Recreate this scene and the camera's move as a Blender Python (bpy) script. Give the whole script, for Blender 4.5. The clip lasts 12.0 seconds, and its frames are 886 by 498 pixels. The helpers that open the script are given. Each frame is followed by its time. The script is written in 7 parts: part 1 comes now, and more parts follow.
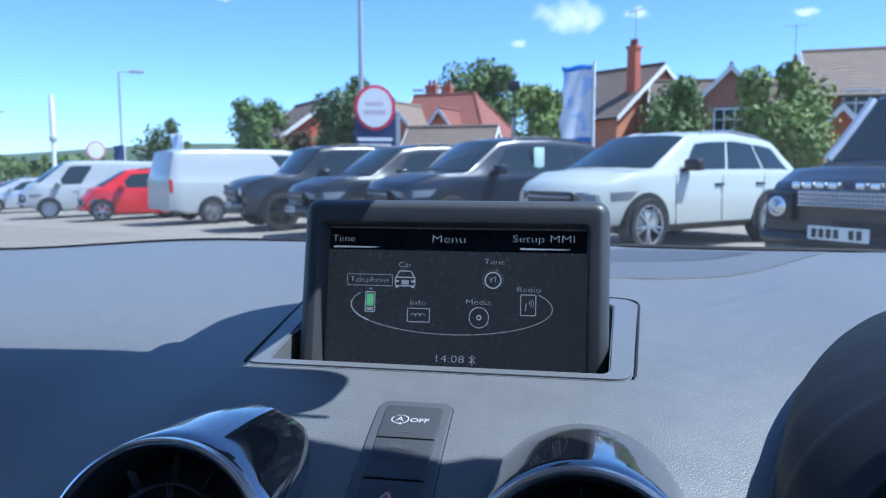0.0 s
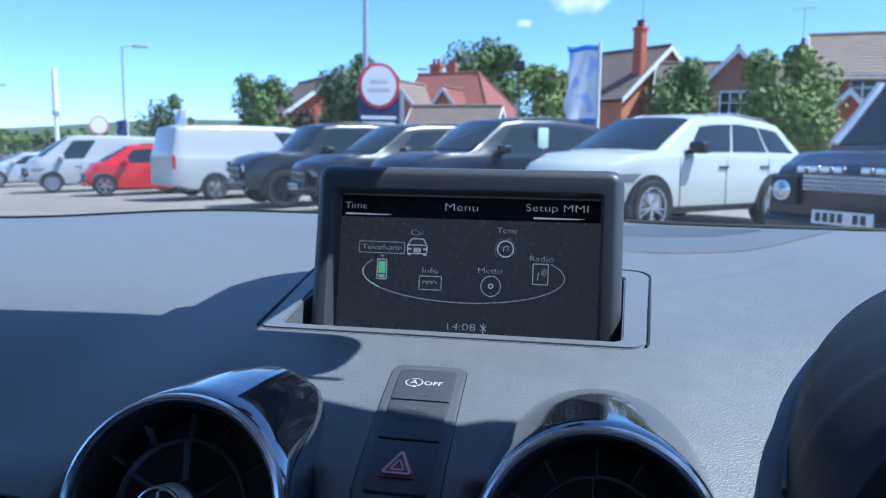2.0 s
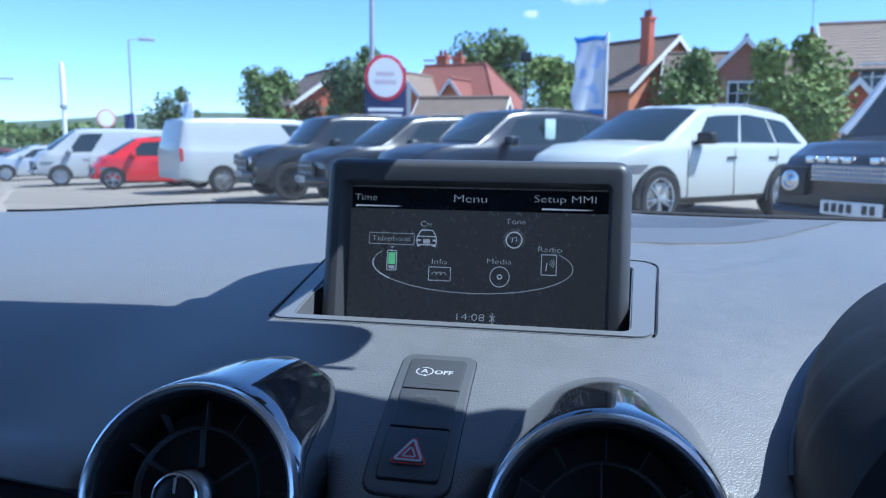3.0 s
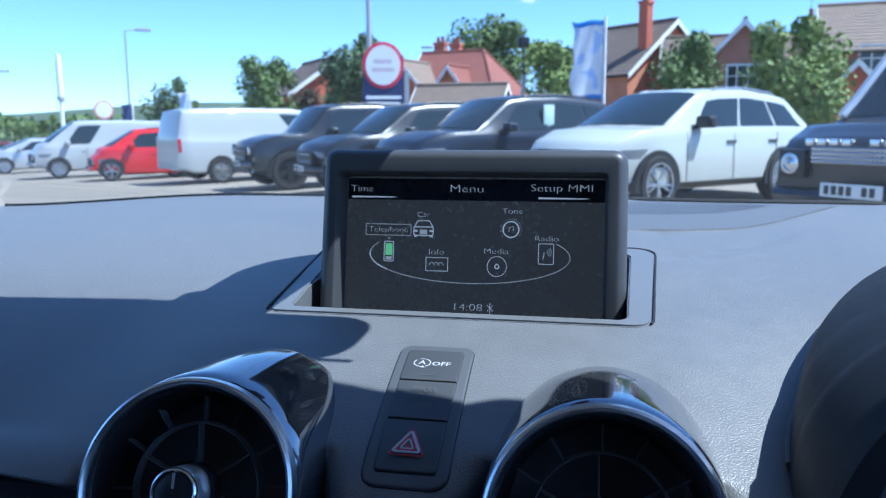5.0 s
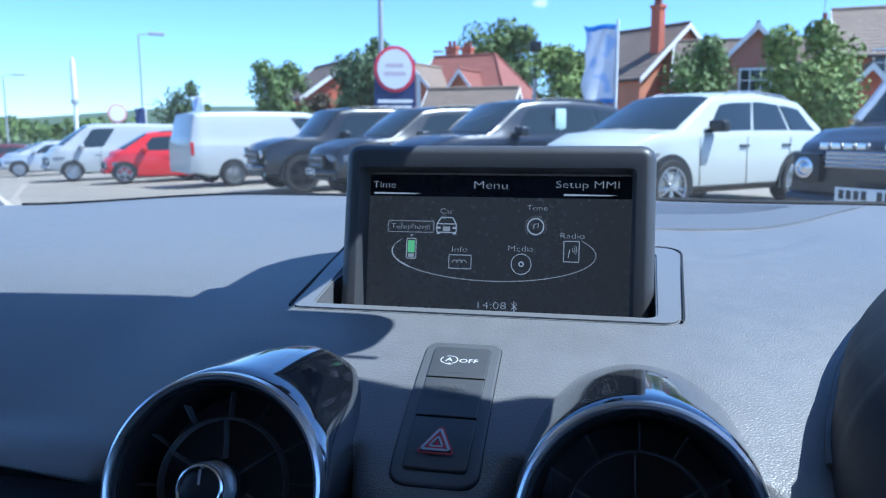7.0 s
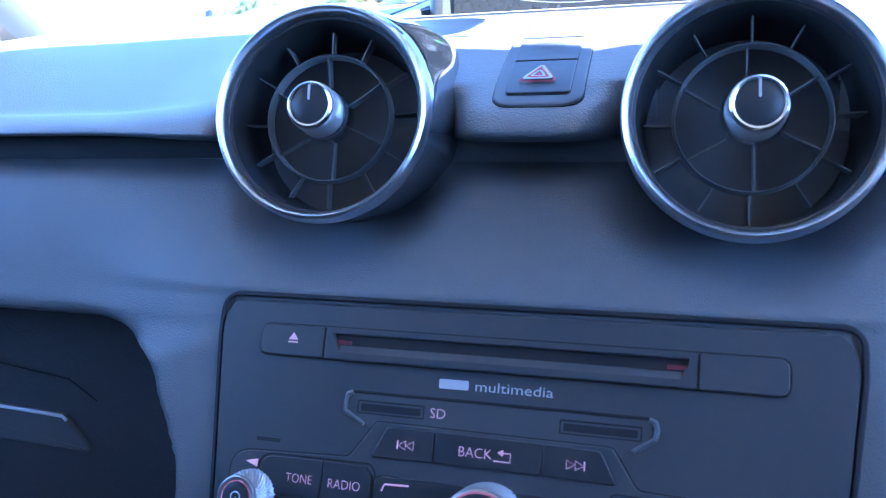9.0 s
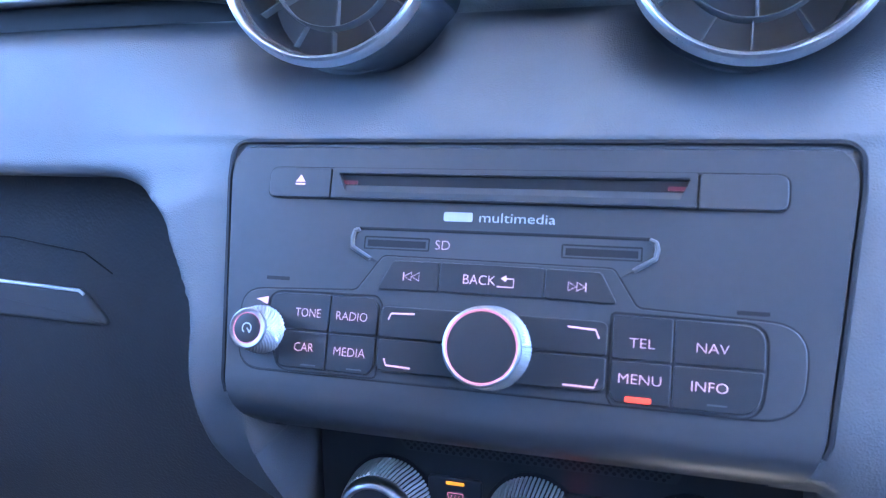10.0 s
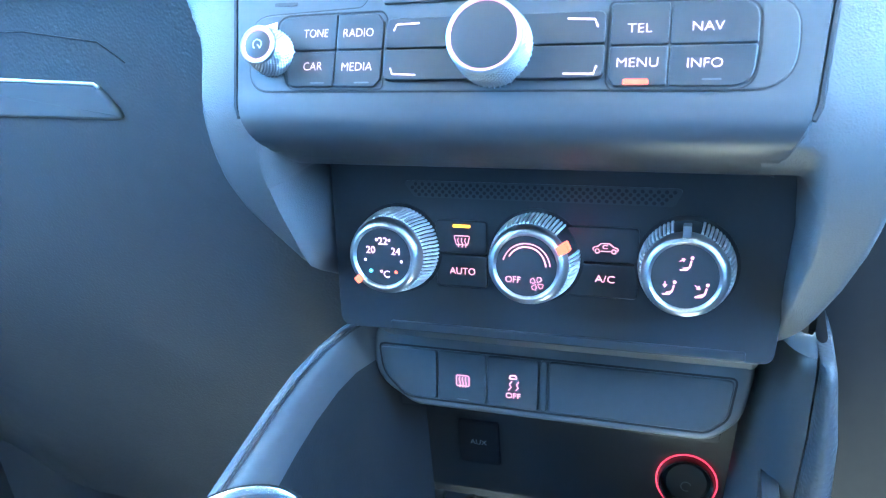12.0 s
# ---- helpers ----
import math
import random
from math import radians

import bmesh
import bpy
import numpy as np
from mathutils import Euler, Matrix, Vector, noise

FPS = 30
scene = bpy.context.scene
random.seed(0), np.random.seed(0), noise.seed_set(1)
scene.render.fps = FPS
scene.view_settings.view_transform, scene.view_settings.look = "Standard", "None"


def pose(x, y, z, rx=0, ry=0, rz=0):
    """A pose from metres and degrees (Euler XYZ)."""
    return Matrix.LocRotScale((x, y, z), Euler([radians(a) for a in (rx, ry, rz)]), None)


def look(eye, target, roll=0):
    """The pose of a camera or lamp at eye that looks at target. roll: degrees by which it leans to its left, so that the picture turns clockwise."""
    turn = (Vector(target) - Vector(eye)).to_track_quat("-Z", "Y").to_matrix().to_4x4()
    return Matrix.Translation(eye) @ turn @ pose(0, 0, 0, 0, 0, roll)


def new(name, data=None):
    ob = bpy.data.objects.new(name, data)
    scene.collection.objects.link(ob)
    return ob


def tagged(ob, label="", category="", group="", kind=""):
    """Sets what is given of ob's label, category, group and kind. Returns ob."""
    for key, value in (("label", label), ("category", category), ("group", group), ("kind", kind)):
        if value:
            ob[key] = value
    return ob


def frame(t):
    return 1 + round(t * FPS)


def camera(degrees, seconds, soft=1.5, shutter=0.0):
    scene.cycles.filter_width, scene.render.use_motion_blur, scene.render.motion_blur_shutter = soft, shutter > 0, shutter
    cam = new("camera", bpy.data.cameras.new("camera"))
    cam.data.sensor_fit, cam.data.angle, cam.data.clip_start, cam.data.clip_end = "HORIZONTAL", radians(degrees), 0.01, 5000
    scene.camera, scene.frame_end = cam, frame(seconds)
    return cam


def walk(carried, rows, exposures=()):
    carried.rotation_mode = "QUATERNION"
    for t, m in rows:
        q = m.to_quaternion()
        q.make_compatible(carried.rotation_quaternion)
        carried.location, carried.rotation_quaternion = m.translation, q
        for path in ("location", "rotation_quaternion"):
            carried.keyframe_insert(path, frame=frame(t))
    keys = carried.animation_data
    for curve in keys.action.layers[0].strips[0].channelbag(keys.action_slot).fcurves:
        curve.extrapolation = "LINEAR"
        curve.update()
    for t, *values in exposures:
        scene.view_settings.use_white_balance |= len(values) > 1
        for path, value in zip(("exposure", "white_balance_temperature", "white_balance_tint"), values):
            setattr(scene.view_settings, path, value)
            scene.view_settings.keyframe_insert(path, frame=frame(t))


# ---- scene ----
cam = camera(58.7, 12.0, soft=1.1)
PATH = [
    (0, (0.08219, -0.22629, 1.14733), (-0.28719, 1.72826, 0.93926), -0.04),
    (0.5, (0.07957, -0.22792, 1.14439), (-0.2727, 1.72954, 0.93401), 0.07),
    (1, (0.07698, -0.22662, 1.14206), (-0.27347, 1.72964, 0.91794), 0.32),
    (1.5, (0.07598, -0.22392, 1.14283), (-0.28353, 1.72849, 0.90024), 0.62),
    (2, (0.07567, -0.2277, 1.13965), (-0.29731, 1.72013, 0.8811), 0.75),
    (2.5, (0.07638, -0.23117, 1.14411), (-0.3075, 1.71283, 0.87302), 0.67),
    (3, (0.07528, -0.23256, 1.13978), (-0.31469, 1.70909, 0.86062), 0.50),
    (5, (0.07718, -0.23155, 1.14159), (-0.31238, 1.70539, 0.83093), -0.25),
    (5.5, (0.07505, -0.22562, 1.13603), (-0.31454, 1.71085, 0.82251), -0.10),
    (6, (0.07499, -0.22142, 1.13633), (-0.31495, 1.71558, 0.82648), 0.09),
    (6.5, (0.07057, -0.22628, 1.13545), (-0.32534, 1.71113, 0.83599), 0.14),
    (6.7, (0.06937, -0.22657, 1.13911), (-0.33147, 1.71049, 0.84395), 0.11),
    (8.3, (0.06136, -0.23913, 1.08032), (-0.47588, 1.63513, 0.63476), -2.34),
    (8.5, (0.06052, -0.24288, 1.06837), (-0.49245, 1.61792, 0.5871), -2.54),
    (9, (0.0606, -0.25182, 1.03392), (-0.52932, 1.5767, 0.47846), -3.11),
    (9.5, (0.06509, -0.25993, 1.01407), (-0.54306, 1.54451, 0.40241), -3.49),
    (10, (0.06637, -0.26793, 0.99421), (-0.54897, 1.51367, 0.32545), -3.92),
    (10.5, (0.07099, -0.28014, 0.97326), (-0.55063, 1.4834, 0.26368), -4.33),
    (11, (0.06861, -0.29124, 0.95136), (-0.55946, 1.45429, 0.20392), -4.77),
    (11.5, (0.07208, -0.30083, 0.93289), (-0.55491, 1.43111, 0.15362), -4.90),
    (12, (0.07572, -0.30811, 0.91881), (-0.55636, 1.40827, 0.10978), -4.99),
]
walk(cam, [(t, look(eye, target, roll)) for t, eye, target, roll in PATH],
     [(0, 1.62, 5250, 8), (6.7, 1.85, 5200, 6), (8.3, 2.35, 5000, 6), (8.5, 2.75, 4950, 7), (9, 4.95, 5250, 11), (9.5, 6.0, 5550, 13), (10.5, 6.62, 5950, 12), (12, 7.8, 5600, -16)])
cam.data.dof.use_dof = True
cam.data.dof.focus_distance = 0.38
cam.data.dof.aperture_fstop = 20.0

# ---- world, sun, light ----
SUN_AZ, SUN_EL = radians(90), radians(58)
world = bpy.data.worlds.new("sky")
scene.world = world
world.use_nodes = True
wn = world.node_tree
wn.nodes.clear()
w_out = wn.nodes.new("ShaderNodeOutputWorld")
w_bg = wn.nodes.new("ShaderNodeBackground")
w_sky = wn.nodes.new("ShaderNodeTexSky")
w_sky.sky_type = 'NISHITA'
w_sky.sun_disc = False
w_sky.sun_elevation = SUN_EL
w_sky.sun_rotation = SUN_AZ
w_sky.altitude = 200.0
w_sky.air_density = 0.65
w_sky.dust_density = 0.25
w_sky.ozone_density = 6.0
w_bg.inputs["Strength"].default_value = 0.112
wn.links.new(w_sky.outputs[0], w_bg.inputs[0])
wn.links.new(w_bg.outputs[0], w_out.inputs[0])

sun_data = bpy.data.lights.new("sun", 'SUN')
sun_data.energy = 3.6
sun_data.angle = radians(0.53)
sun_data.color = (1.0, 0.95, 0.88)
sun = new("sun", sun_data)
S_DIR = Vector((math.sin(SUN_AZ) * math.cos(SUN_EL), math.cos(SUN_AZ) * math.cos(SUN_EL), math.sin(SUN_EL)))
sun.matrix_world = look(S_DIR * 50, (0, 0, 0))


# ---- materials ----
def material(name, color, rough=0.5, metal=0.0, grain=0.0, scale=300.0, spec=0.5, vary=0.15, vscale=8.0,
             emit=None, strength=0.0, coat=0.0, kind="noise", sheen=0.0, detail=4.0, rvary=0.12):
    m = bpy.data.materials.new(name)
    m.use_nodes = True
    nt = m.node_tree
    b = nt.nodes["Principled BSDF"]
    tc = nt.nodes.new("ShaderNodeTexCoord")
    b.inputs["Metallic"].default_value = metal
    b.inputs["Specular IOR Level"].default_value = spec
    b.inputs["Coat Weight"].default_value = coat
    b.inputs["Sheen Weight"].default_value = sheen
    if vary > 0:
        n = nt.nodes.new("ShaderNodeTexNoise")
        n.inputs["Scale"].default_value = vscale
        n.inputs["Detail"].default_value = 6
        nt.links.new(tc.outputs["Object"], n.inputs["Vector"])
        n2 = nt.nodes.new("ShaderNodeTexNoise")
        n2.inputs["Scale"].default_value = vscale * 14
        n2.inputs["Detail"].default_value = 3
        nt.links.new(tc.outputs["Object"], n2.inputs["Vector"])
        av = nt.nodes.new("ShaderNodeMath")
        av.operation = 'ADD'
        nt.links.new(n.outputs["Fac"], av.inputs[0])
        nt.links.new(n2.outputs["Fac"], av.inputs[1])
        r = nt.nodes.new("ShaderNodeMapRange")
        r.inputs["From Min"].default_value = 0.6
        r.inputs["From Max"].default_value = 1.4
        r.inputs["To Min"].default_value = 1 - vary
        r.inputs["To Max"].default_value = 1 + vary
        nt.links.new(av.outputs[0], r.inputs["Value"])
        mul = nt.nodes.new("ShaderNodeVectorMath")
        mul.operation = 'SCALE'
        mul.inputs[0].default_value = color[:3]
        nt.links.new(r.outputs[0], mul.inputs["Scale"])
        nt.links.new(mul.outputs[0], b.inputs["Base Color"])
        rr = nt.nodes.new("ShaderNodeMapRange")
        rr.inputs["From Min"].default_value = 0.6
        rr.inputs["From Max"].default_value = 1.4
        rr.inputs["To Min"].default_value = max(0.02, rough * (1 - rvary))
        rr.inputs["To Max"].default_value = min(1, rough * (1 + rvary))
        nt.links.new(av.outputs[0], rr.inputs["Value"])
        nt.links.new(rr.outputs[0], b.inputs["Roughness"])
    else:
        b.inputs["Base Color"].default_value = (*color[:3], 1)
        b.inputs["Roughness"].default_value = rough
    if grain > 0:
        if kind == "leather":
            g = nt.nodes.new("ShaderNodeTexVoronoi")
            g.feature = 'SMOOTH_F1'
            g.inputs["Scale"].default_value = scale
            out = g.outputs["Distance"]
        else:
            g = nt.nodes.new("ShaderNodeTexNoise")
            g.inputs["Scale"].default_value = scale
            g.inputs["Detail"].default_value = detail
            out = g.outputs["Fac"]
        nt.links.new(tc.outputs["Object"], g.inputs["Vector"])
        bp = nt.nodes.new("ShaderNodeBump")
        bp.inputs["Strength"].default_value = grain
        bp.inputs["Distance"].default_value = (0.45 if kind == "leather" else 0.25) / scale
        nt.links.new(out, bp.inputs["Height"])
        nt.links.new(bp.outputs[0], b.inputs["Normal"])
    if emit:
        b.inputs["Emission Color"].default_value = (*emit, 1)
        b.inputs["Emission Strength"].default_value = strength
    return m


def thin_glass(name, tint, gloss=1.0):
    m = bpy.data.materials.new(name)
    m.use_nodes = True
    nt = m.node_tree
    nt.nodes.clear()
    o = nt.nodes.new("ShaderNodeOutputMaterial")
    mix = nt.nodes.new("ShaderNodeMixShader")
    tr = nt.nodes.new("ShaderNodeBsdfTransparent")
    tr.inputs[0].default_value = (*tint, 1)
    gl = nt.nodes.new("ShaderNodeBsdfGlossy")
    gl.inputs["Roughness"].default_value = 0.01
    fr = nt.nodes.new("ShaderNodeFresnel")
    fr.inputs["IOR"].default_value = 1.3 * gloss
    nt.links.new(fr.outputs[0], mix.inputs[0])
    nt.links.new(tr.outputs[0], mix.inputs[1])
    nt.links.new(gl.outputs[0], mix.inputs[2])
    nt.links.new(mix.outputs[0], o.inputs[0])
    return m


M_DASH = material("grained_dash_plastic", (0.150, 0.152, 0.157), 0.47, grain=0.80, scale=1250, kind="leather", spec=0.8, vary=0.10, vscale=5)
M_TRIM = material("smooth_dark_plastic", (0.055, 0.057, 0.061), 0.45, grain=0.15, scale=1800, vary=0.08)
M_HOUSING = material("satin_screen_plastic", (0.062, 0.064, 0.070), 0.44, grain=0.10, scale=2500, vary=0.08, vscale=20)
M_PANEL = material("satin_radio_plastic", (0.048, 0.050, 0.054), 0.44, grain=0.08, scale=2600, vary=0.08, vscale=20)
M_BUTTON = material("matt_button_plastic", (0.024, 0.025, 0.028), 0.46, grain=0.06, scale=2600, vary=0.08, vscale=40)
M_BLACK = material("black_recess_plastic", (0.008, 0.008, 0.010), 0.6, vary=0.1)
M_CHROME = material("satin_chrome", (0.80, 0.81, 0.83), 0.22, metal=1.0, vary=0.04, vscale=60)
M_KNURL = material("knurled_aluminium", (0.42, 0.42, 0.43), 0.36, metal=0.8, vary=0.05, vscale=90)
M_DIAL = material("pale_ridged_aluminium", (0.66, 0.66, 0.67), 0.40, metal=0.2, vary=0.05, vscale=90)
# black louvres paled in colour to carry the lens veil
M_LOUVRE = material("veil_paled_louvre_plastic", (0.130, 0.134, 0.142), 0.36, vary=0.06)
M_SCREEN = material("display_glass", (0.034, 0.036, 0.043), 0.26, spec=0.7, vary=0.25, vscale=18, rvary=0.5, emit=(0.85, 0.92, 1.0), strength=0.007)
M_UI = material("white_display_pixels", (0.5, 0.5, 0.5), 0.5, vary=0, emit=(0.80, 0.86, 0.95), strength=0.085)
M_UI_DIM = material("grey_display_pixels", (0.3, 0.3, 0.3), 0.5, vary=0, emit=(0.75, 0.80, 0.85), strength=0.08)
M_UI_GREEN = material("green_display_pixels", (0.1, 0.3, 0.1), 0.5, vary=0, emit=(0.25, 0.75, 0.35), strength=0.14)
M_LEGEND = material("backlit_legend", (0.50, 0.40, 0.43), 0.5, vary=0, emit=(1.0, 0.36, 0.52), strength=0.012)
M_PINK = material("pink_lit_legend", (0.26, 0.10, 0.15), 0.5, vary=0, emit=(1.0, 0.33, 0.50), strength=0.014)
M_PRINT = material("printed_white_legend", (0.46, 0.47, 0.49), 0.6, vary=0.05)
M_PRINT_DIM = material("unlit_grey_legend", (0.090, 0.093, 0.098), 0.6, vary=0.05)
M_RED = material("red_indicator", (0.6, 0.02, 0.02), 0.4, vary=0, emit=(1.0, 0.09, 0.045), strength=0.024)
M_REDDIM = material("dim_red_indicator", (0.09, 0.02, 0.03), 0.4, vary=0, emit=(1.0, 0.1, 0.15), strength=0.0012)
M_AMBER = material("amber_indicator", (0.7, 0.3, 0.02), 0.4, vary=0, emit=(1.0, 0.30, 0.02), strength=0.016)
M_BLUE = material("blue_indicator", (0.05, 0.2, 0.6), 0.4, vary=0, emit=(0.1, 0.4, 1.0), strength=0.08)
M_HAZARD = material("hazard_red_print", (0.50, 0.04, 0.05), 0.5, vary=0.05)
M_LINING = material("grey_roof_lining", (0.55, 0.55, 0.54), 0.9, grain=0.3, scale=900, vary=0.08)
M_CARPET = material("dark_carpet", (0.024, 0.026, 0.030), 0.95, grain=0.5, scale=500, vary=0.2)
M_LEATHER = material("console_leather", (0.040, 0.042, 0.046), 0.5, grain=0.5, scale=500, kind="leather", vary=0.1)


# ---- building helpers ----
def link_mesh(name, bm, mat, parent=None, label="", smooth=True, matrix=None, crease=38):
    me = bpy.data.meshes.new(name)
    bm.normal_update()
    bm.to_mesh(me)
    bm.free()
    if mat:
        for one in (mat if isinstance(mat, (list, tuple)) else [mat]):
            me.materials.append(one)
    if smooth:
        me.shade_smooth()
        me.set_sharp_from_angle(angle=radians(crease))
        big = {tuple(sorted(k)) for p in me.polygons if p.loop_total > 6 for k in p.edge_keys}
        if big:
            at = me.attributes.get("sharp_edge") or me.attributes.new("sharp_edge", 'BOOLEAN', 'EDGE')
            for e in me.edges:
                if tuple(sorted(e.vertices)) in big:
                    at.data[e.index].value = True
    ob = new(name, me)
    if matrix is not None:
        ob.matrix_basis = matrix
    if parent is not None:
        ob.parent = parent
    if label:
        ob["label"] = label
    return ob


def part(name, bm, mat, parent, label="", smooth=True, matrix=None):
    return link_mesh(name, bm, mat, parent, label, smooth, matrix)


def thing(name, label, category, matrix=None, group="", kind=""):
    ob = new(name)
    ob.empty_display_size = 0.02
    if matrix is not None:
        ob.matrix_basis = matrix
    return tagged(ob, label, category, group, kind)


def basis(origin, up, out):
    """A frame with z along out, y close to up, x to the right."""
    z = Vector(out).normalized()
    x = Vector(up).cross(z).normalized()
    y = z.cross(x)
    m = Matrix((x, y, z)).transposed().to_4x4()
    m.translation = Vector(origin)
    return m


def box_bm(x0, x1, y0, y1, z0, z1, bevel=0.0, seg=2):
    bm = bmesh.new()
    bmesh.ops.create_cube(bm, size=1.0)
    for v in bm.verts:
        v.co = ((x0 + x1) / 2 + v.co.x * (x1 - x0), (y0 + y1) / 2 + v.co.y * (y1 - y0), (z0 + z1) / 2 + v.co.z * (z1 - z0))
    if bevel > 0:
        bmesh.ops.bevel(bm, geom=bm.edges[:], offset=bevel, segments=seg, affect='EDGES', profile=0.6)
    return bm


def rounded(pts, radii, seg=6):
    """A closed outline with rounded corners."""
    out = []
    n = len(pts)
    if not isinstance(radii, (list, tuple)):
        radii = [radii] * n
    for i in range(n):
        p, a, b = Vector(pts[i]).to_2d(), Vector(pts[i - 1]).to_2d(), Vector(pts[(i + 1) % n]).to_2d()
        r = radii[i]
        if r <= 0:
            out.append(p)
            continue
        da, db = (a - p), (b - p)
        la, lb = da.length, db.length
        da.normalize()
        db.normalize()
        half = math.acos(max(-1, min(1, da.dot(db)))) / 2
        cut = min(r / math.tan(half), 0.49 * la, 0.49 * lb)
        s, e = p + da * cut, p + db * cut
        for k in range(seg + 1):
            t = k / seg
            out.append(s * (1 - t) ** 2 + p * 2 * t * (1 - t) + e * t ** 2)
    return out


def rect(x0, x1, y0, y1, r=0.0, seg=5):
    return rounded([(x0, y0), (x1, y0), (x1, y1), (x0, y1)], r, seg) if r > 0 else [Vector(p) for p in ((x0, y0), (x1, y0), (x1, y1), (x0, y1))]


def slab_bm(outline, z0, z1, bevel=0.0, seg=2, bm=None):
    """An outline given a thickness, with a bevelled upper edge."""
    bm = bm or bmesh.new()
    low = [bm.verts.new((p[0], p[1], z0)) for p in outline]
    n = len(low)
    c = sum((Vector((p[0], p[1])) for p in outline), Vector((0, 0))) / n
    rings = [low]
    steps = [(0.0, z1)] if bevel <= 0 else [(bevel * (1 - math.cos(a)), z1 - bevel * (1 - math.sin(a))) for a in [math.pi / 2 * k / seg for k in range(seg + 1)]]
    for inset, z in steps:
        ring = []
        for i in range(n):
            p = Vector((outline[i][0], outline[i][1]))
            a, b = Vector((outline[i - 1][0], outline[i - 1][1])), Vector((outline[(i + 1) % n][0], outline[(i + 1) % n][1]))
            d = (b - a)
            nrm = Vector((-d.y, d.x))
            if nrm.length > 0:
                nrm.normalize()
            if nrm.dot(c - p) < 0:
                nrm = -nrm
            q = p + nrm * inset
            ring.append(bm.verts.new((q.x, q.y, z)))
        rings.append(ring)
    for r0, r1 in zip(rings, rings[1:]):
        for i in range(n):
            bm.faces.new((r0[i], r0[(i + 1) % n], r1[(i + 1) % n], r1[i]))
    bm.faces.new(rings[-1])
    bm.faces.new(low[::-1])
    bmesh.ops.recalc_face_normals(bm, faces=bm.faces)
    return bm


def frame_bm(outer, inner, z0, z1, bevel=0.0):
    """A flat ring between two outlines with the same count of points."""
    bm = bmesh.new()
    n = len(outer)
    rows = [[bm.verts.new((p[0], p[1], z)) for p in o] for o, z in ((outer, z0), (outer, z1), (inner, z1), (inner, z0))]
    for k in range(4):
        r0, r1 = rows[k], rows[(k + 1) % 4]
        for i in range(n):
            bm.faces.new((r0[i], r0[(i + 1) % n], r1[(i + 1) % n], r1[i]))
    bmesh.ops.recalc_face_normals(bm, faces=bm.faces)
    if bevel > 0:
        es = [e for e in bm.edges if all(abs(v.co.z - z1) < 1e-7 for v in e.verts) and (e.verts[0] in rows[1] and e.verts[1] in rows[1] or e.verts[0] in rows[2] and e.verts[1] in rows[2])]
        bmesh.ops.bevel(bm, geom=es, offset=bevel, segments=2, affect='EDGES')
    return bm


def lathe_bm(profile, seg=64, ripple=None, bm=None):
    """Turns (radius, height) rows round z. ripple: (first row, last row, count, depth) for knurling."""
    bm = bm or bmesh.new()
    rings = []
    for k, (r, z) in enumerate(profile):
        ring = []
        for i in range(seg):
            a = 2 * math.pi * i / seg
            rr = r
            if ripple and ripple[0] <= k <= ripple[1]:
                rr = r - ripple[3] * (0.5 + 0.5 * math.cos(a * ripple[2]))
            ring.append(bm.verts.new((rr * math.cos(a), rr * math.sin(a), z)))
        rings.append(ring)
    for r0, r1 in zip(rings, rings[1:]):
        for i in range(seg):
            bm.faces.new((r0[i], r0[(i + 1) % seg], r1[(i + 1) % seg], r1[i]))
    bmesh.ops.recalc_face_normals(bm, faces=bm.faces)
    return bm


def disc_bm(r, z, seg=48):
    bm = bmesh.new()
    bm.faces.new([bm.verts.new((r * math.cos(2 * math.pi * i / seg), r * math.sin(2 * math.pi * i / seg), z)) for i in range(seg)])
    return bm


def tube_bm(path, r, seg=8, closed=False, bm=None, flat=1.0):
    """A round bar along a path of points."""
    bm = bm or bmesh.new()
    pts = [Vector(p) for p in path]
    n = len(pts)
    rings = []
    for i, p in enumerate(pts):
        a = pts[i - 1] if (i or closed) else p
        b = pts[(i + 1) % n] if (i < n - 1 or closed) else p
        t = (b - a).normalized()
        ref = Vector((0, 0, 1)) if abs(t.z) < 0.9 else Vector((1, 0, 0))
        s = t.cross(ref).normalized()
        u = s.cross(t)
        rr = r[i] if isinstance(r, (list, tuple)) else r
        rings.append([bm.verts.new(p + s * rr * math.cos(2 * math.pi * k / seg) + u * rr * flat * math.sin(2 * math.pi * k / seg)) for k in range(seg)])
    pairs = list(zip(rings, rings[1:])) + ([(rings[-1], rings[0])] if closed else [])
    for r0, r1 in pairs:
        for k in range(seg):
            bm.faces.new((r0[k], r0[(k + 1) % seg], r1[(k + 1) % seg], r1[k]))
    if not closed:
        bm.faces.new(rings[0][::-1])
        bm.faces.new(rings[-1])
    return bm


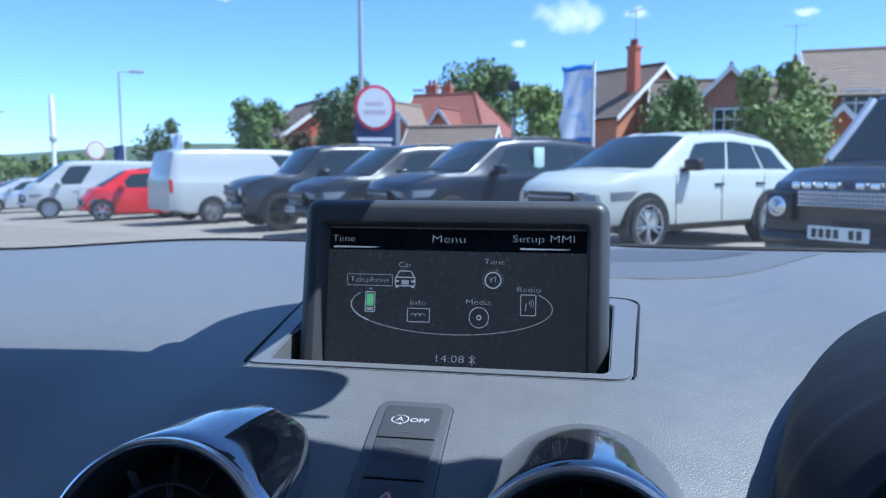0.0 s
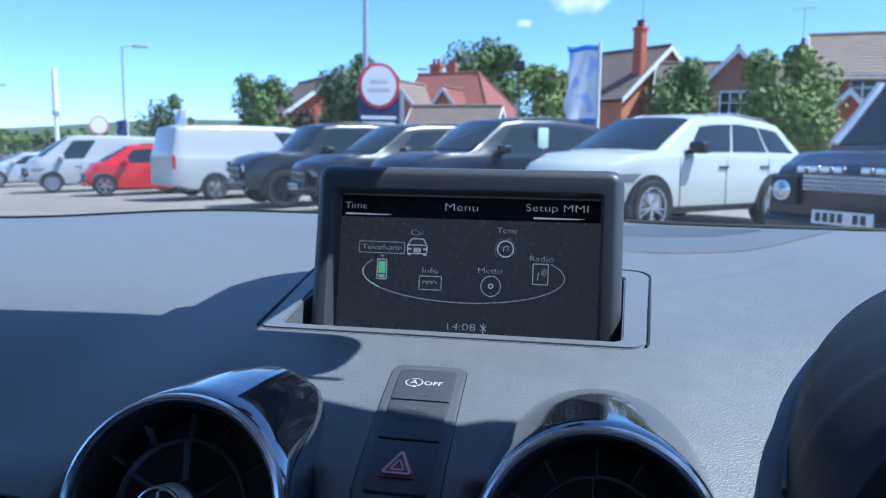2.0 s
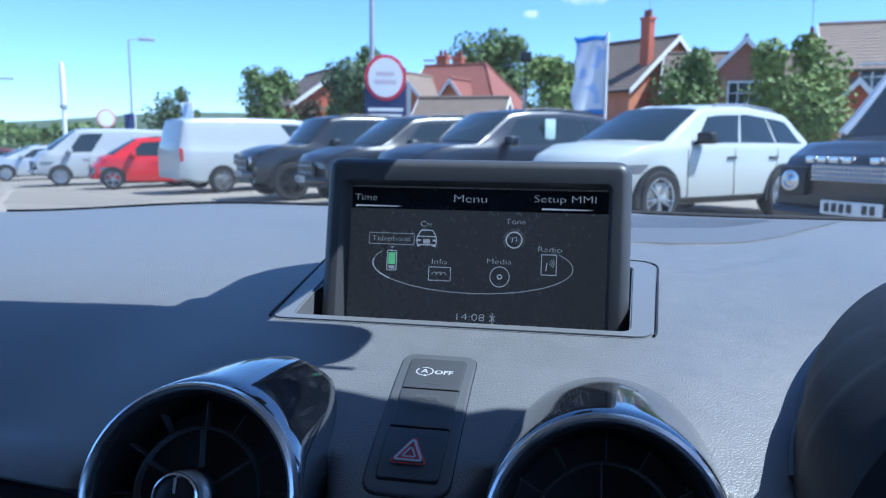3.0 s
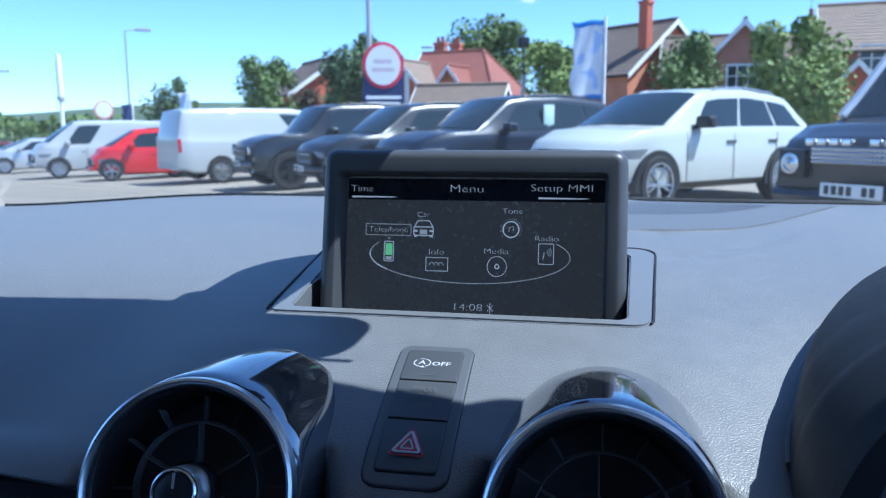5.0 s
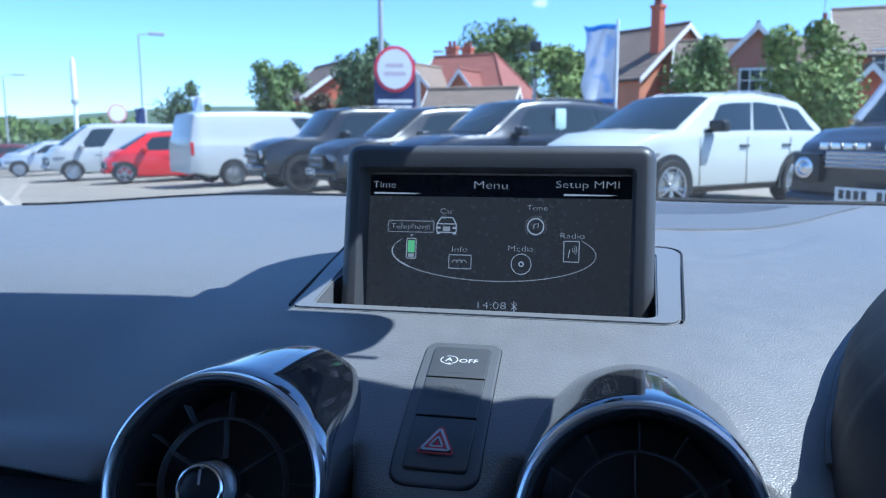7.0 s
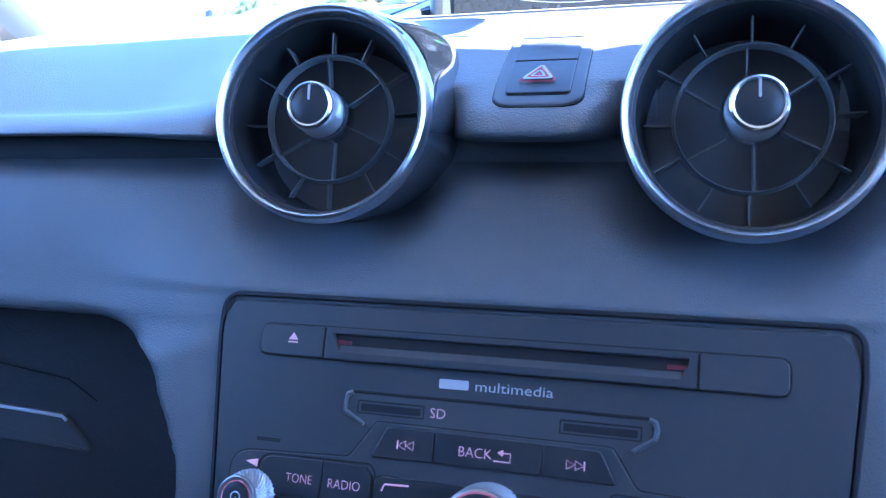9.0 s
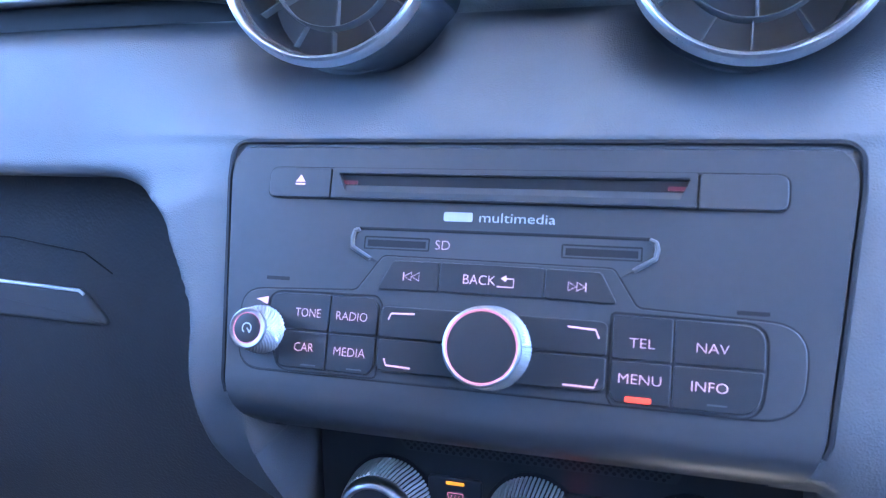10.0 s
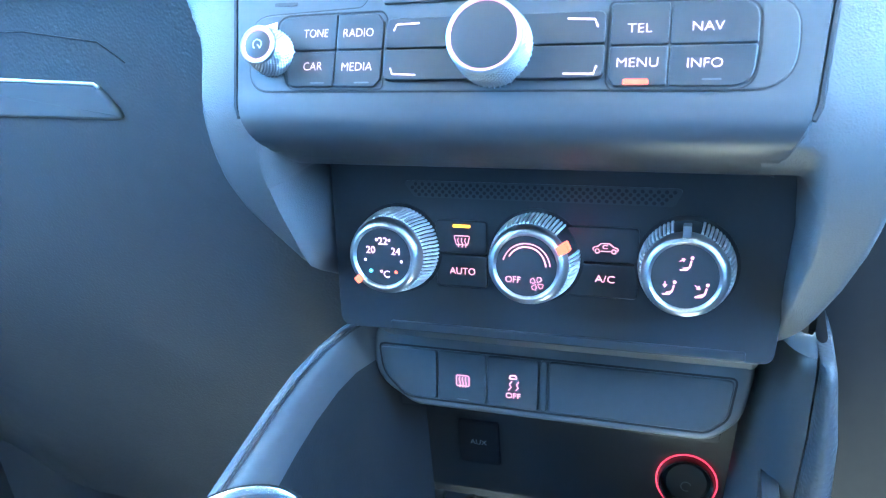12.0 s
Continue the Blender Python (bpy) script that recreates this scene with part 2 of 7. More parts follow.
def text_part(text, size, mat, parent, x, y, z, align="CENTER", name="lettering", width=None, bold=0.0):
    cu = bpy.data.curves.new(name, 'FONT')
    cu.body = text
    cu.size = size
    cu.align_x = align
    cu.align_y = 'CENTER'
    cu.offset = bold - (size * .022 if mat is M_UI else size * (.014 if size > .0044 else .006) if mat is M_LEGEND else 0)
    cu.resolution_u = 3
    tmp = bpy.data.objects.new(name, cu)
    scene.collection.objects.link(tmp)
    me = bpy.data.meshes.new_from_object(tmp.evaluated_get(bpy.context.evaluated_depsgraph_get()))
    bpy.data.objects.remove(tmp)
    bpy.data.curves.remove(cu)
    me.name = name
    xs = [v.co.x for v in me.vertices]
    k = 1.0
    if width and xs:
        k = width / (max(xs) - min(xs))
    for v in me.vertices:
        v.co.x *= k
    me.materials.clear()
    me.materials.append(mat)
    ob = new(name, me)
    ob.matrix_basis = Matrix.Translation((x, y, z))
    ob.parent = parent
    return ob


def shape_part(name, pts, mat, parent, z, label="", thick=0.0001):
    return part(name, slab_bm([Vector(p) for p in pts], z, z + thick), mat, parent, label, smooth=False)


def line_part(name, pts, w, mat, parent, z, closed=False, label=""):
    bm = tube_bm([(p[0], p[1], z) for p in pts], w / 2, seg=5, closed=closed, flat=0.25)
    return part(name, bm, mat, parent, label)


def arc_pts(cx, cy, rx, ry, a0, a1, n=24):
    return [(cx + rx * math.cos(radians(a0 + (a1 - a0) * k / n)), cy + ry * math.sin(radians(a0 + (a1 - a0) * k / n))) for k in range(n + 1)]


def smoothstep(a, b, x):
    t = max(0.0, min(1.0, (x - a) / (b - a)))
    return t * t * (3 - 2 * t)


def interp(table, v):
    if v <= table[0][0]:
        return table[0][1]
    for (a, fa), (b, fb) in zip(table, table[1:]):
        if v <= b:
            return fa + (fb - fa) * (v - a) / (b - a)
    return table[-1][1]


M_PILLAR = material("grey_pillar_trim", (0.10, 0.105, 0.115), 0.7, grain=0.3, scale=900, vary=0.08)
M_CLIMATE = material("black_climate_plastic", (0.024, 0.025, 0.028), 0.40, spec=0.5, grain=0.06, scale=2600, vary=0.1, vscale=30)
# colour set darker to carry the shade low in the cabin
M_LOWER = material("shade_toned_lower_plastic", (0.058, 0.060, 0.065), 0.55, grain=0.5, scale=620, kind="leather", vary=0.12, vscale=5)
M_SURROUND = material("satin_grey_surround", (0.150, 0.154, 0.162), 0.38, spec=0.6, grain=0.08, scale=2500, vary=0.06, vscale=20)
M_HOOD = material("black_hood_plastic", (0.012, 0.013, 0.015), 0.60, grain=0.4, scale=900, spec=0.22, vary=0.1)
M_BEZEL = material("satin_switch_bezel", (0.090, 0.093, 0.099), 0.45, grain=0.08, scale=2500, vary=0.06, vscale=20)
M_SWITCH = material("satin_switch_plastic", (0.060, 0.062, 0.066), 0.45, grain=0.08, scale=2500, vary=0.06, vscale=20)
M_DRUM = material("black_chrome_drum", (0.30, 0.31, 0.335), 0.07, metal=0.9, vary=0.04, rvary=0.2)
# vent interior paled likewise, with the veil put into its colour
M_VENTBACK = material("veil_paled_vent_depth", (0.085, 0.089, 0.096), 0.55, vary=0.1)
M_GRILLE = material("smooth_demister_plastic", (0.120, 0.122, 0.128), 0.48, grain=0.1, scale=2200, vary=0.08)
M_SATIN = material("satin_aluminium", (0.76, 0.77, 0.79), 0.30, metal=1.0, grain=0.05, scale=3000, vary=0.05, vscale=60)
M_RIMSATIN = material("satin_dial_rim", (0.40, 0.41, 0.425), 0.38, metal=1.0, grain=0.05, scale=3000, vary=0.05, vscale=60)
M_STRIP = material("charcoal_switch_plastic", (0.044, 0.047, 0.050), 0.42, spec=0.4, grain=0.1, scale=2600, vary=0.08, vscale=20)
M_TILE = material("satin_black_button", (0.026, 0.027, 0.030), 0.36, grain=0.06, scale=2600, vary=0.08, vscale=40)
M_POD = material("satin_pod_plastic", (0.082, 0.086, 0.090), 0.36, grain=0.08, scale=2500, vary=0.06, vscale=20)
M_DIALCORE = material("dark_dial_core", (0.030, 0.031, 0.034), 0.45, vary=0.05)
# darker copy of the dash plastic, with the lower dash's shade in its colour
M_DASH_LOW = material("shaded_dash_plastic", (0.105, 0.108, 0.114), 0.52, grain=0.60, scale=1600, kind="leather", vary=0.10, vscale=5)


def knurl_bm(profile, count, depth, pitch):
    """A turned part with a diamond-cut surface; profile holds (radius, height) rows."""
    bm, rings, seg = bmesh.new(), [], count * 4
    dense = []
    for (r0, z0), (r1, z1) in zip(profile, profile[1:]):
        n = max(1, int(math.hypot(r1 - r0, z1 - z0) / (pitch / 4)))
        dense += [(r0 + (r1 - r0) * k / n, z0 + (z1 - z0) * k / n) for k in range(n)]
    dense.append(profile[-1])
    for r, z in dense:
        ring = []
        for i in range(seg):
            a = 2 * math.pi * i / seg
            rr = r - depth * (0.5 - 0.5 * math.cos(a * count) * math.cos(2 * math.pi * z / pitch))
            ring.append(bm.verts.new((rr * math.cos(a), rr * math.sin(a), z)))
        rings.append(ring)
    for r0, r1 in zip(rings, rings[1:]):
        for i in range(seg):
            bm.faces.new((r0[i], r0[(i + 1) % seg], r1[(i + 1) % seg], r1[i]))
    bmesh.ops.recalc_face_normals(bm, faces=bm.faces)
    return bm
M_REDRING = material("red_ring_light", (0.5, 0.02, 0.04), 0.4, vary=0, emit=(1.0, 0.05, 0.12), strength=0.009)


# ---- dashboard shell: one swept skin, centre stack included ----
DASH_TOP = [  # centre y, z, outer y, z
    (.72, 1.030, .72, 1.030), (.705, 1.0545, .705, 1.0535), (.64, 1.0545, .64, 1.0535), (.56, 1.0535, .56, 1.0525), (.46, 1.0515, .46, 1.0500),
    (.36, 1.0475, .36, 1.0465), (.27, 1.0425, .28, 1.0415), (.215, 1.0385, .24, 1.037), (.186, 1.0355, .21, 1.0315),
    (.165, 1.0325, .18, 1.0245), (.142, 1.029, .155, 1.0175), (.114, 1.0225, .13, 1.0105), (.087, 1.0145, .105, 1.0035),
    (.07, 1.009, .085, .9985), (.058, 1.004, .07, .9985), (.048, .999, .060, .9970), (.0425, .9935, .054, .9950),
    (.043, .990, .051, .9925), (.050, .987, .056, .9905)]
DASH_FACE = [
    (.066, .985, .072, .989), (.067, .976, .072, .978),
    (.052, .9725, .056, .974), (.044, .968, .049, .969), (.030, .953, .042, .958), (.016, .941, .034, .943),
    (.008, .933, .027, .928), (0, .919, .022, .918), (-.006, .907, .026, .912), (-.0125, .895, .05, .908),
    (-.025, .872, .095, .885), (-.036, .852, .095, .852), (-.0395, .843, .095, .843), (-.0375, .834, .095, .834),
    (-.024, .8225, .095, .8225), (-.004, .8145, .095, .8145), (.012, .810, .095, .81), (.014, .79, .095, .79),
    (.014, .77, .095, .77), (.014, .74, .095, .74), (.016, .722, .095, .722), (.03, .70, .095, .70), (.04, .66, .095, .66)]
DASH_ROWS = DASH_TOP + DASH_FACE
EDGE = [(.70, .092), (.735, .103), (.751, .109), (.767, .1165), (.782, .1225), (.80, .1305), (.815, .1345), (.847, .1385), (.865, .1395), (.90, .149)]
FOLD = [(.10, .328), (.1155, .3324), (.1512, .3458), (.2039, .405), (.2757, .511), (.3296, .60), (.40, .72)]  # shallow step on the driver's side: x, y
BEZEL = [(.66, .05), (.70, .040), (.725, .026), (.738, .008), (.745, .002), (.77, -.012), (.79, -.0230), (.80, -.0280), (.812, -.0330), (.825, -.0364), (.835, -.0372), (.845, -.0362), (.855, -.0330), (.872, -.0234), (.895, -.0109)]
STEP_R = [(.70, .098), (.755, .102), (.79, .107), (.830, .107), (.842, .096)]
EDGE_R = [(.70, .114), (.73, .122), (.75, .130), (.77, .137), (.79, .142), (.815, .146), (.865, .149), (.90, .154)]


def catmull(p0, p1, p2, p3, t):
    return 0.5 * ((2 * p1) + (p2 - p0) * t + (2 * p0 - 5 * p1 + 4 * p2 - p3) * t * t + (3 * p1 - p0 - 3 * p2 + p3) * t ** 3)


def dash_rows():
    rows, n = [], len(DASH_ROWS)
    for i in range(n - 1):
        q = [DASH_ROWS[max(0, min(n - 1, i + k))] for k in (-1, 0, 1, 2)]
        steps = 12 if i in (4, 5, 6) else 5
        for s in range(steps):
            rows.append(tuple(catmull(q[0][c], q[1][c], q[2][c], q[3][c], s / steps) for c in range(4)) + (i + s / steps,))
    rows.append(DASH_ROWS[-1] + (n - 1,))
    return rows


def dash_point(row, x):
    cy, cz, ly, lz, k = row
    ax = abs(x)
    if k >= 28.0 and cz < .893:
        a = interp(STEP_R, cz) if x > 0 else .096
        f = smoothstep(a, a + .006, ax)
        side = sum(interp(BEZEL, cz + d) for d in (-.008, -.004, 0, .004, .008)) / 5 - (.0016 if k < 32.5 else 0)
        cy = cy + (side - cy) * f
    if k < 26:
        s = smoothstep(.105, .22, ax)
    elif k < 29:
        a, b = interp([(26, .105), (27, .142), (28, .140), (29, .1274)], k), interp([(26, .22), (27, .19), (28, .170), (29, .1534)], k)
        s = smoothstep(a, b, ax)
    else:
        e = interp(EDGE, cz) + (interp(EDGE_R, cz) - interp(EDGE, cz)) * (smoothstep(29, 30.5, k) if x > 0 else 0)
        s = smoothstep(e - .014, e + .012, ax)
    if 25 <= k < 32.5:
        cy += .0016
    y, z = cy + (ly - cy) * s, cz + (lz - cz) * s
    # scooped hollows round the air vents
    if z < 1.04 and y < .10:
        r = math.hypot(ax - VENT_X, z - VENT_Z)
        f = min(1.0, max(0.0, (.064 - r) / .0190)) ** 2
        if f > 0 and y < .068:
            y += (.068 - y) * f
    if k < 8 and x > .10:
        z -= .0011 * smoothstep(0, .012, y - interp(FOLD, x)) * smoothstep(.10, .13, x)
    if k < 15:
        z -= 0.020 * smoothstep(.35, .75, ax)
    return y, z


def build_dash():
    rows = dash_rows()
    xs, x = [], -.74
    while x < .7401:
        xs.append(round(x, 5))
        x += .001 if .1025 < abs(x) < .185 else .002 if .088 < abs(x) < .19 else .004 if abs(x) < .24 else .02
    bm = bmesh.new()
    def column(r, x):
        if r[4] < 28.5:
            return x
        ax, hi = abs(x), max(.106, interp(EDGE_R if x > 0 else EDGE, r[1]) + .014)
        f = smoothstep(28.5, 30, r[4])
        if ax > .103:
            q = .103 + (ax - .103) * (hi - .103) / .044 if ax < .147 else hi + (ax - .147) * (.20 - hi) / (.20 - .147) if ax < .20 else ax
            return math.copysign(ax + (q - ax) * f, x)
        return x

    grid = [[bm.verts.new((column(r, x), *dash_point(r, column(r, x)))) for x in xs] for r in rows]
    for i in range(len(rows) - 1):
        for j in range(len(xs) - 1):
            q = (grid[i][j], grid[i + 1][j], grid[i + 1][j + 1], grid[i][j + 1])
            c = sum((v.co for v in q), Vector()) / 4
            if -.104 < c.x < .097 and .195 < c.y < .335 and c.z > 1.02:
                continue
            if c.y < .0785 and (abs(c.x) - VENT_X) ** 2 + (c.z - VENT_Z) ** 2 < .0330 ** 2 and c.z > .94:
                continue
            if c.z < .712:
                continue
            v = -(c.y * .4714 + (c.z - .92) * .8819)
            if c.y < .012 and v > -.005 and abs(c.x) < .092 and c.z > .813:
                continue
            f = bm.faces.new(q)
            # faces below the groove get the shade-darkened copy of the plastic
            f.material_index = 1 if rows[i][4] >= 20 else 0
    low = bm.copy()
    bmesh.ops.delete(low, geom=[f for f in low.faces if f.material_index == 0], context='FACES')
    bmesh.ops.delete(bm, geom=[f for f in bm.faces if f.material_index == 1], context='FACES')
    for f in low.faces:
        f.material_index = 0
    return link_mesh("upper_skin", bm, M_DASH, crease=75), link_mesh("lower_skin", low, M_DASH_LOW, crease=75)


VENT_X, VENT_Z = .0795, .998
dashboard = thing("dashboard", "dark grey grained plastic car dashboard with a central stack", "dashboard")
for skin in build_dash():
    skin.parent = dashboard

# black strip under the passenger ledge, painting the shade in its groove
bm = bmesh.new()
for x0, x1, y, z0, z1 in ((-.70, -.138, .0705, .9775, .9885),):
    bmesh.ops.create_cube(bm, size=1.0, matrix=Matrix.Translation(((x0 + x1) / 2, y, (z0 + z1) / 2)) @ Matrix.Diagonal((x1 - x0, .003, z1 - z0, 1)))
part("inlay_strip", bm, M_BLACK, dashboard, "narrow black strip painting the shade in the ledge groove")

# demister slot grille at the foot of the windscreen
def dash_top_z(x, y):
    cz = interp([(r[0], r[1]) for r in DASH_ROWS[13:0:-1]], y)
    lz = interp([(r[2], r[3]) for r in DASH_ROWS[13:0:-1]], y)
    return cz + (lz - cz) * smoothstep(.105, .22, abs(x)) - .020 * smoothstep(.35, .75, abs(x))


GRILLE_EDGE = [(.085, .452), (.11, .462), (.145, .468), (.191, .487), (.225, .522), (.253, .561), (.296, .632), (.335, .690)]
bm, rows = bmesh.new(), []
for k in range(41):
    x = .085 + .25 * k / 40
    y0 = sum(interp(GRILLE_EDGE, x + d) for d in (-.012, -.006, 0, .006, .012)) / 5
    rows.append([bm.verts.new((x, y0 + (.695 - y0) * f, dash_top_z(x, y0 + (.695 - y0) * f) + (.0008 if 0 < f < 1 else -.001))) for f in (0, .004, .03, .2, .4, .6, .8, .97, 1)])
for r0, r1 in zip(rows, rows[1:]):
    for j in range(8):
        bm.faces.new((r0[j], r1[j], r1[j + 1], r0[j + 1]))
bmesh.ops.recalc_face_normals(bm, faces=bm.faces)
plate = part("demister_plate", bm, M_GRILLE, dashboard, "smooth grey demister panel under the windscreen")
bm = bmesh.new()
for k in range(60):
    x = .095 + k * .0036
    y0 = interp(GRILLE_EDGE, x) + .10
    if y0 < .66:
        q = [(x, y0), (x + .0012, y0), (x + .0012, .672), (x, .672)]
        bm.faces.new([bm.verts.new((a, b, dash_top_z(a, b) + .0012)) for a, b in q])
tagged(part("demister_slot", bm, M_TRIM, plate, "fine demister slots", smooth=False), kind="stuff")

part("edge_seal", tube_bm([(x_ / 50, .703, dash_top_z(x_ / 50, .70) + .0015) for x_ in range(-36, 37)], .0030, 6), M_BLACK, dashboard, "black seal along the windscreen")

# ---- screen well and its surround ----
well = thing("screen_well", "grey plastic surround framing the well of the pop-up screen", "trim")
outer = rounded([(-.1105, .185), (.1050, .185), (.1165, .355), (-.1290, .355)], [.008, .012, .02, .02], 6)
inner = rounded([(-.0990, .1935), (.0925, .1935), (.0985, .338), (-.1150, .338)], [.006, .008, .01, .01], 6)
bm = frame_bm(outer, inner, -.035, .0014, .0010)
for v in bm.verts:
    v.co.z += 1.0353 + (v.co.y - .186) * .090
seam_path = [(p.x, p.y, 1.0372 + (p.y - .186) * .088) for p in rounded([(-.1117, .184), (.1060, .184), (.1175, .356), (-.1300, .356)], [.008, .012, .02, .02], 6)]
near_left = [p for p in seam_path if p[0] < 0 and p[1] < .25]
seam_path = [p for p in seam_path if p not in near_left] + near_left
part("seam", tube_bm([(p[0], p[1], p[2] - .0006) for p in seam_path if p[1] > .187], .0008, 6), M_BLACK, well)
part("surround", bm, M_SURROUND, well, "satin grey surround")
bm = slab_bm(rect(-.115, .105, .19, .345), .995, .999)
part("well_floor", bm, M_BLACK, well)

# ---- pop-up screen ----
SCR_UP = Vector((0, .184, 1)).normalized()
SCR = basis((-.003, .233, 1.015), SCR_UP, (0, -SCR_UP.z, SCR_UP.y))
screen = thing("display_screen", "pop-up dashboard display showing a dark radial menu", "screen", SCR)
def housing_outline(d):
    return rounded([(-.0972 + d, -.02), (.0972 - d, -.02), (.0962 - d, .1145 - d), (-.0962 + d, .1145 - d)], [.002, .002, max(.004, .010 - d), max(.004, .010 - d)], 8)


i1 = rounded([(-.0862, -.02), (.0848, -.02), (.0848, .1000), (-.0862, .1000)], [.002, .002, .004, .004], 8)
i2 = rounded([(-.0848, -.02), (.0830, -.02), (.0830, .0985), (-.0848, .0985)], [.002, .002, .003, .003], 8)
roll = [(housing_outline(.0066 * (1 - math.cos(a))), -.0100 + .0100 * math.sin(a)) for a in [math.pi / 2 * k / 7 for k in range(8)]]
bm = bmesh.new()
rings = []
back = [Vector((p.x * .97, p.y * .985 - .0005)) for p in housing_outline(0)]
for ol, z in [(back, -.034), (housing_outline(0), -.030)] + roll + [(i1, -.0008), ([(a + b) / 2 for a, b in zip(i1, i2)], -.0028), (i2, -.0215)]:
    rings.append([bm.verts.new((p[0], p[1], z)) for p in ol])
n = len(i1)
for r0, r1 in zip(rings, rings[1:]):
    for k in range(n):
        bm.faces.new((r0[k], r0[(k + 1) % n], r1[(k + 1) % n], r1[k]))
bm.faces.new(rings[0][::-1])
bmesh.ops.recalc_face_normals(bm, faces=bm.faces)
part("housing", bm, M_HOUSING, screen, "satin black plastic housing with rounded edges")
bm = slab_bm(rect(-.0938, .0938, .02, .108, .008), -.062, -.033, .006, 3)
part("rear_cover", bm, M_HOUSING, screen)
bm = slab_bm(rect(-.0862, .0845, -.02, .099), -.024, -.0210)
part("display_panel", bm, M_SCREEN, screen, "dark glossy display with faint dust")
ZD = -.0209
bm = slab_bm(rect(-.0845, .0828, .0835, .0975), -.0210, ZD + .00005)
part("header_band", bm, material("display_header", (0.010, 0.013, 0.020), 0.2, vary=0.1), screen)
ui = part("interface", slab_bm(rect(-.0012, .0012, .0008, .0012), -.0212, ZD), M_SCREEN, screen, "lit menu of white words and icons")
text_part("Time", .0062, M_UI, ui, -.0828, .0906, ZD + .0001, 'LEFT', width=.0150)
text_part("Menu", .0071, M_UI, ui, -.0048, .0910, ZD + .0001, width=.0212)
text_part("Setup MMI", .0066, M_UI, ui, .0560, .0920, ZD + .0001, width=.0385)
for x0, x1, y in ((-.0818, -.0500, .0853), (.0414, .0736, .0857)):
    shape_part("underline", [(x0, y - .0006), (x1 - .004, y - .0004), (x1, y + .0002), (x0, y + .0006)], M_UI, ui, ZD)
for word, x, y, s, w in (("Car", -.0329, .0740, .0050, .0083), ("Telephone", -.0563, .0638, .0048, .0262), ("Tone", .0252, .0771, .0050, .0128),
                         ("Info", -.0236, .0497, .0050, .0098), ("Media", .0154, .0512, .0050, .0157), ("Radio", .0474, .0600, .0050, .0147)):
    text_part(word, s, M_UI, ui, x, y, ZD + .0001, width=w)
text_part("14:08", .0066, M_UI, ui, -.0024, .0147, ZD + .0001, width=.0180)
line_part("bluetooth_icon", [(.0106, .0128), (.0142, .0162), (.0124, .0180), (.0124, .0115), (.0142, .0132), (.0106, .0166)], .0005, M_UI, ui, ZD)
line_part("selection_box", rect(-.0715, -.0410, .0602, .0674, .0006), .0004, M_UI_DIM, ui, ZD, True)
# car icon
line_part("car_icon", rounded([(-.0390, .0605), (-.0262, .0605), (-.0262, .0655), (-.0288, .0700), (-.0364, .0700), (-.0390, .0655)], .0012, 3), .0007, M_UI, ui, ZD, True)
line_part("car_icon", [(-.0385, .0660), (-.0267, .0660)], .0007, M_UI, ui, ZD)
shape_part("car_icon", rect(-.0350, -.0302, .0613, .0642, .0004), M_UI_DIM, ui, ZD)
for x in (-.0378, -.0274):
    shape_part("car_icon", rect(x - .0010, x + .0010, .0593, .0606), M_UI, ui, ZD)
    shape_part("car_icon", rect(x - .0012, x + .0012, .0628, .0640), M_UI, ui, ZD)
# phone icon
line_part("phone_icon", rect(-.0586, -.0524, .0432, .0560, .0007), .0006, M_UI, ui, ZD, True)
shape_part("phone_icon", rect(-.0578, -.0532, .0470, .0548), M_UI_GREEN, ui, ZD)
shape_part("phone_icon", rect(-.0575, -.0535, .0440, .0462), M_UI_DIM, ui, ZD)
shape_part("phone_icon", [(-.0565, .0585), (-.0545, .0585), (-.0555, .0576)], M_UI, ui, ZD)
# tone dial icon
line_part("tone_icon", arc_pts(.0245, .0655, .0050, .0050, 0, 354, 30), .0009, M_UI, ui, ZD, True)
for k in range(22):
    a = radians(-35 + k * 250 / 21)
    line_part("tone_tick", [(.0245 + .0062 * math.cos(a), .0655 + .0062 * math.sin(a)), (.0245 + .0069 * math.cos(a), .0655 + .0069 * math.sin(a))], .0003, M_UI_DIM, ui, ZD)
line_part("tone_note", [(.0232, .0640), (.0235, .0668), (.0262, .0675), (.0260, .0647)], .0005, M_UI, ui, ZD)
# info, media and radio icons
line_part("info_icon", rect(-.0303, -.0159, .0376, .0462, .0003), .0005, M_UI, ui, ZD, True)
for k in range(3):
    line_part("info_icon", arc_pts(-.0265 + k * .0030, .0412, .0016, .0018, 0, 180, 8), .0005, M_UI_DIM, ui, ZD)
line_part("media_icon", arc_pts(.0161, .0416, .0062, .0064, 0, 354, 36), .0005, M_UI, ui, ZD, True)
line_part("media_icon", arc_pts(.0161, .0416, .0013, .0013, 0, 350, 16), .0008, M_UI, ui, ZD, True)
line_part("radio_icon", rect(.0424, .0518, .0440, .0568, .0004), .0005, M_UI, ui, ZD, True)
line_part("radio_icon", [(.0452, .0465), (.0460, .0515)], .0005, M_UI, ui, ZD)
for r in (.0018, .0030, .0042):
    line_part("radio_icon", arc_pts(.0462, .0515, r, r, -40, 40, 8), .0004, M_UI_DIM, ui, ZD)
line_part("menu_ellipse", arc_pts(-.0030, .0480, .0652, .0178, -205, 30, 60), .0005, M_UI_DIM, ui, ZD)
line_part("menu_ellipse_highlight", arc_pts(-.0030, .0480, .0652, .0178, 172, 215, 20), .0009, M_UI, ui, ZD + .00005)
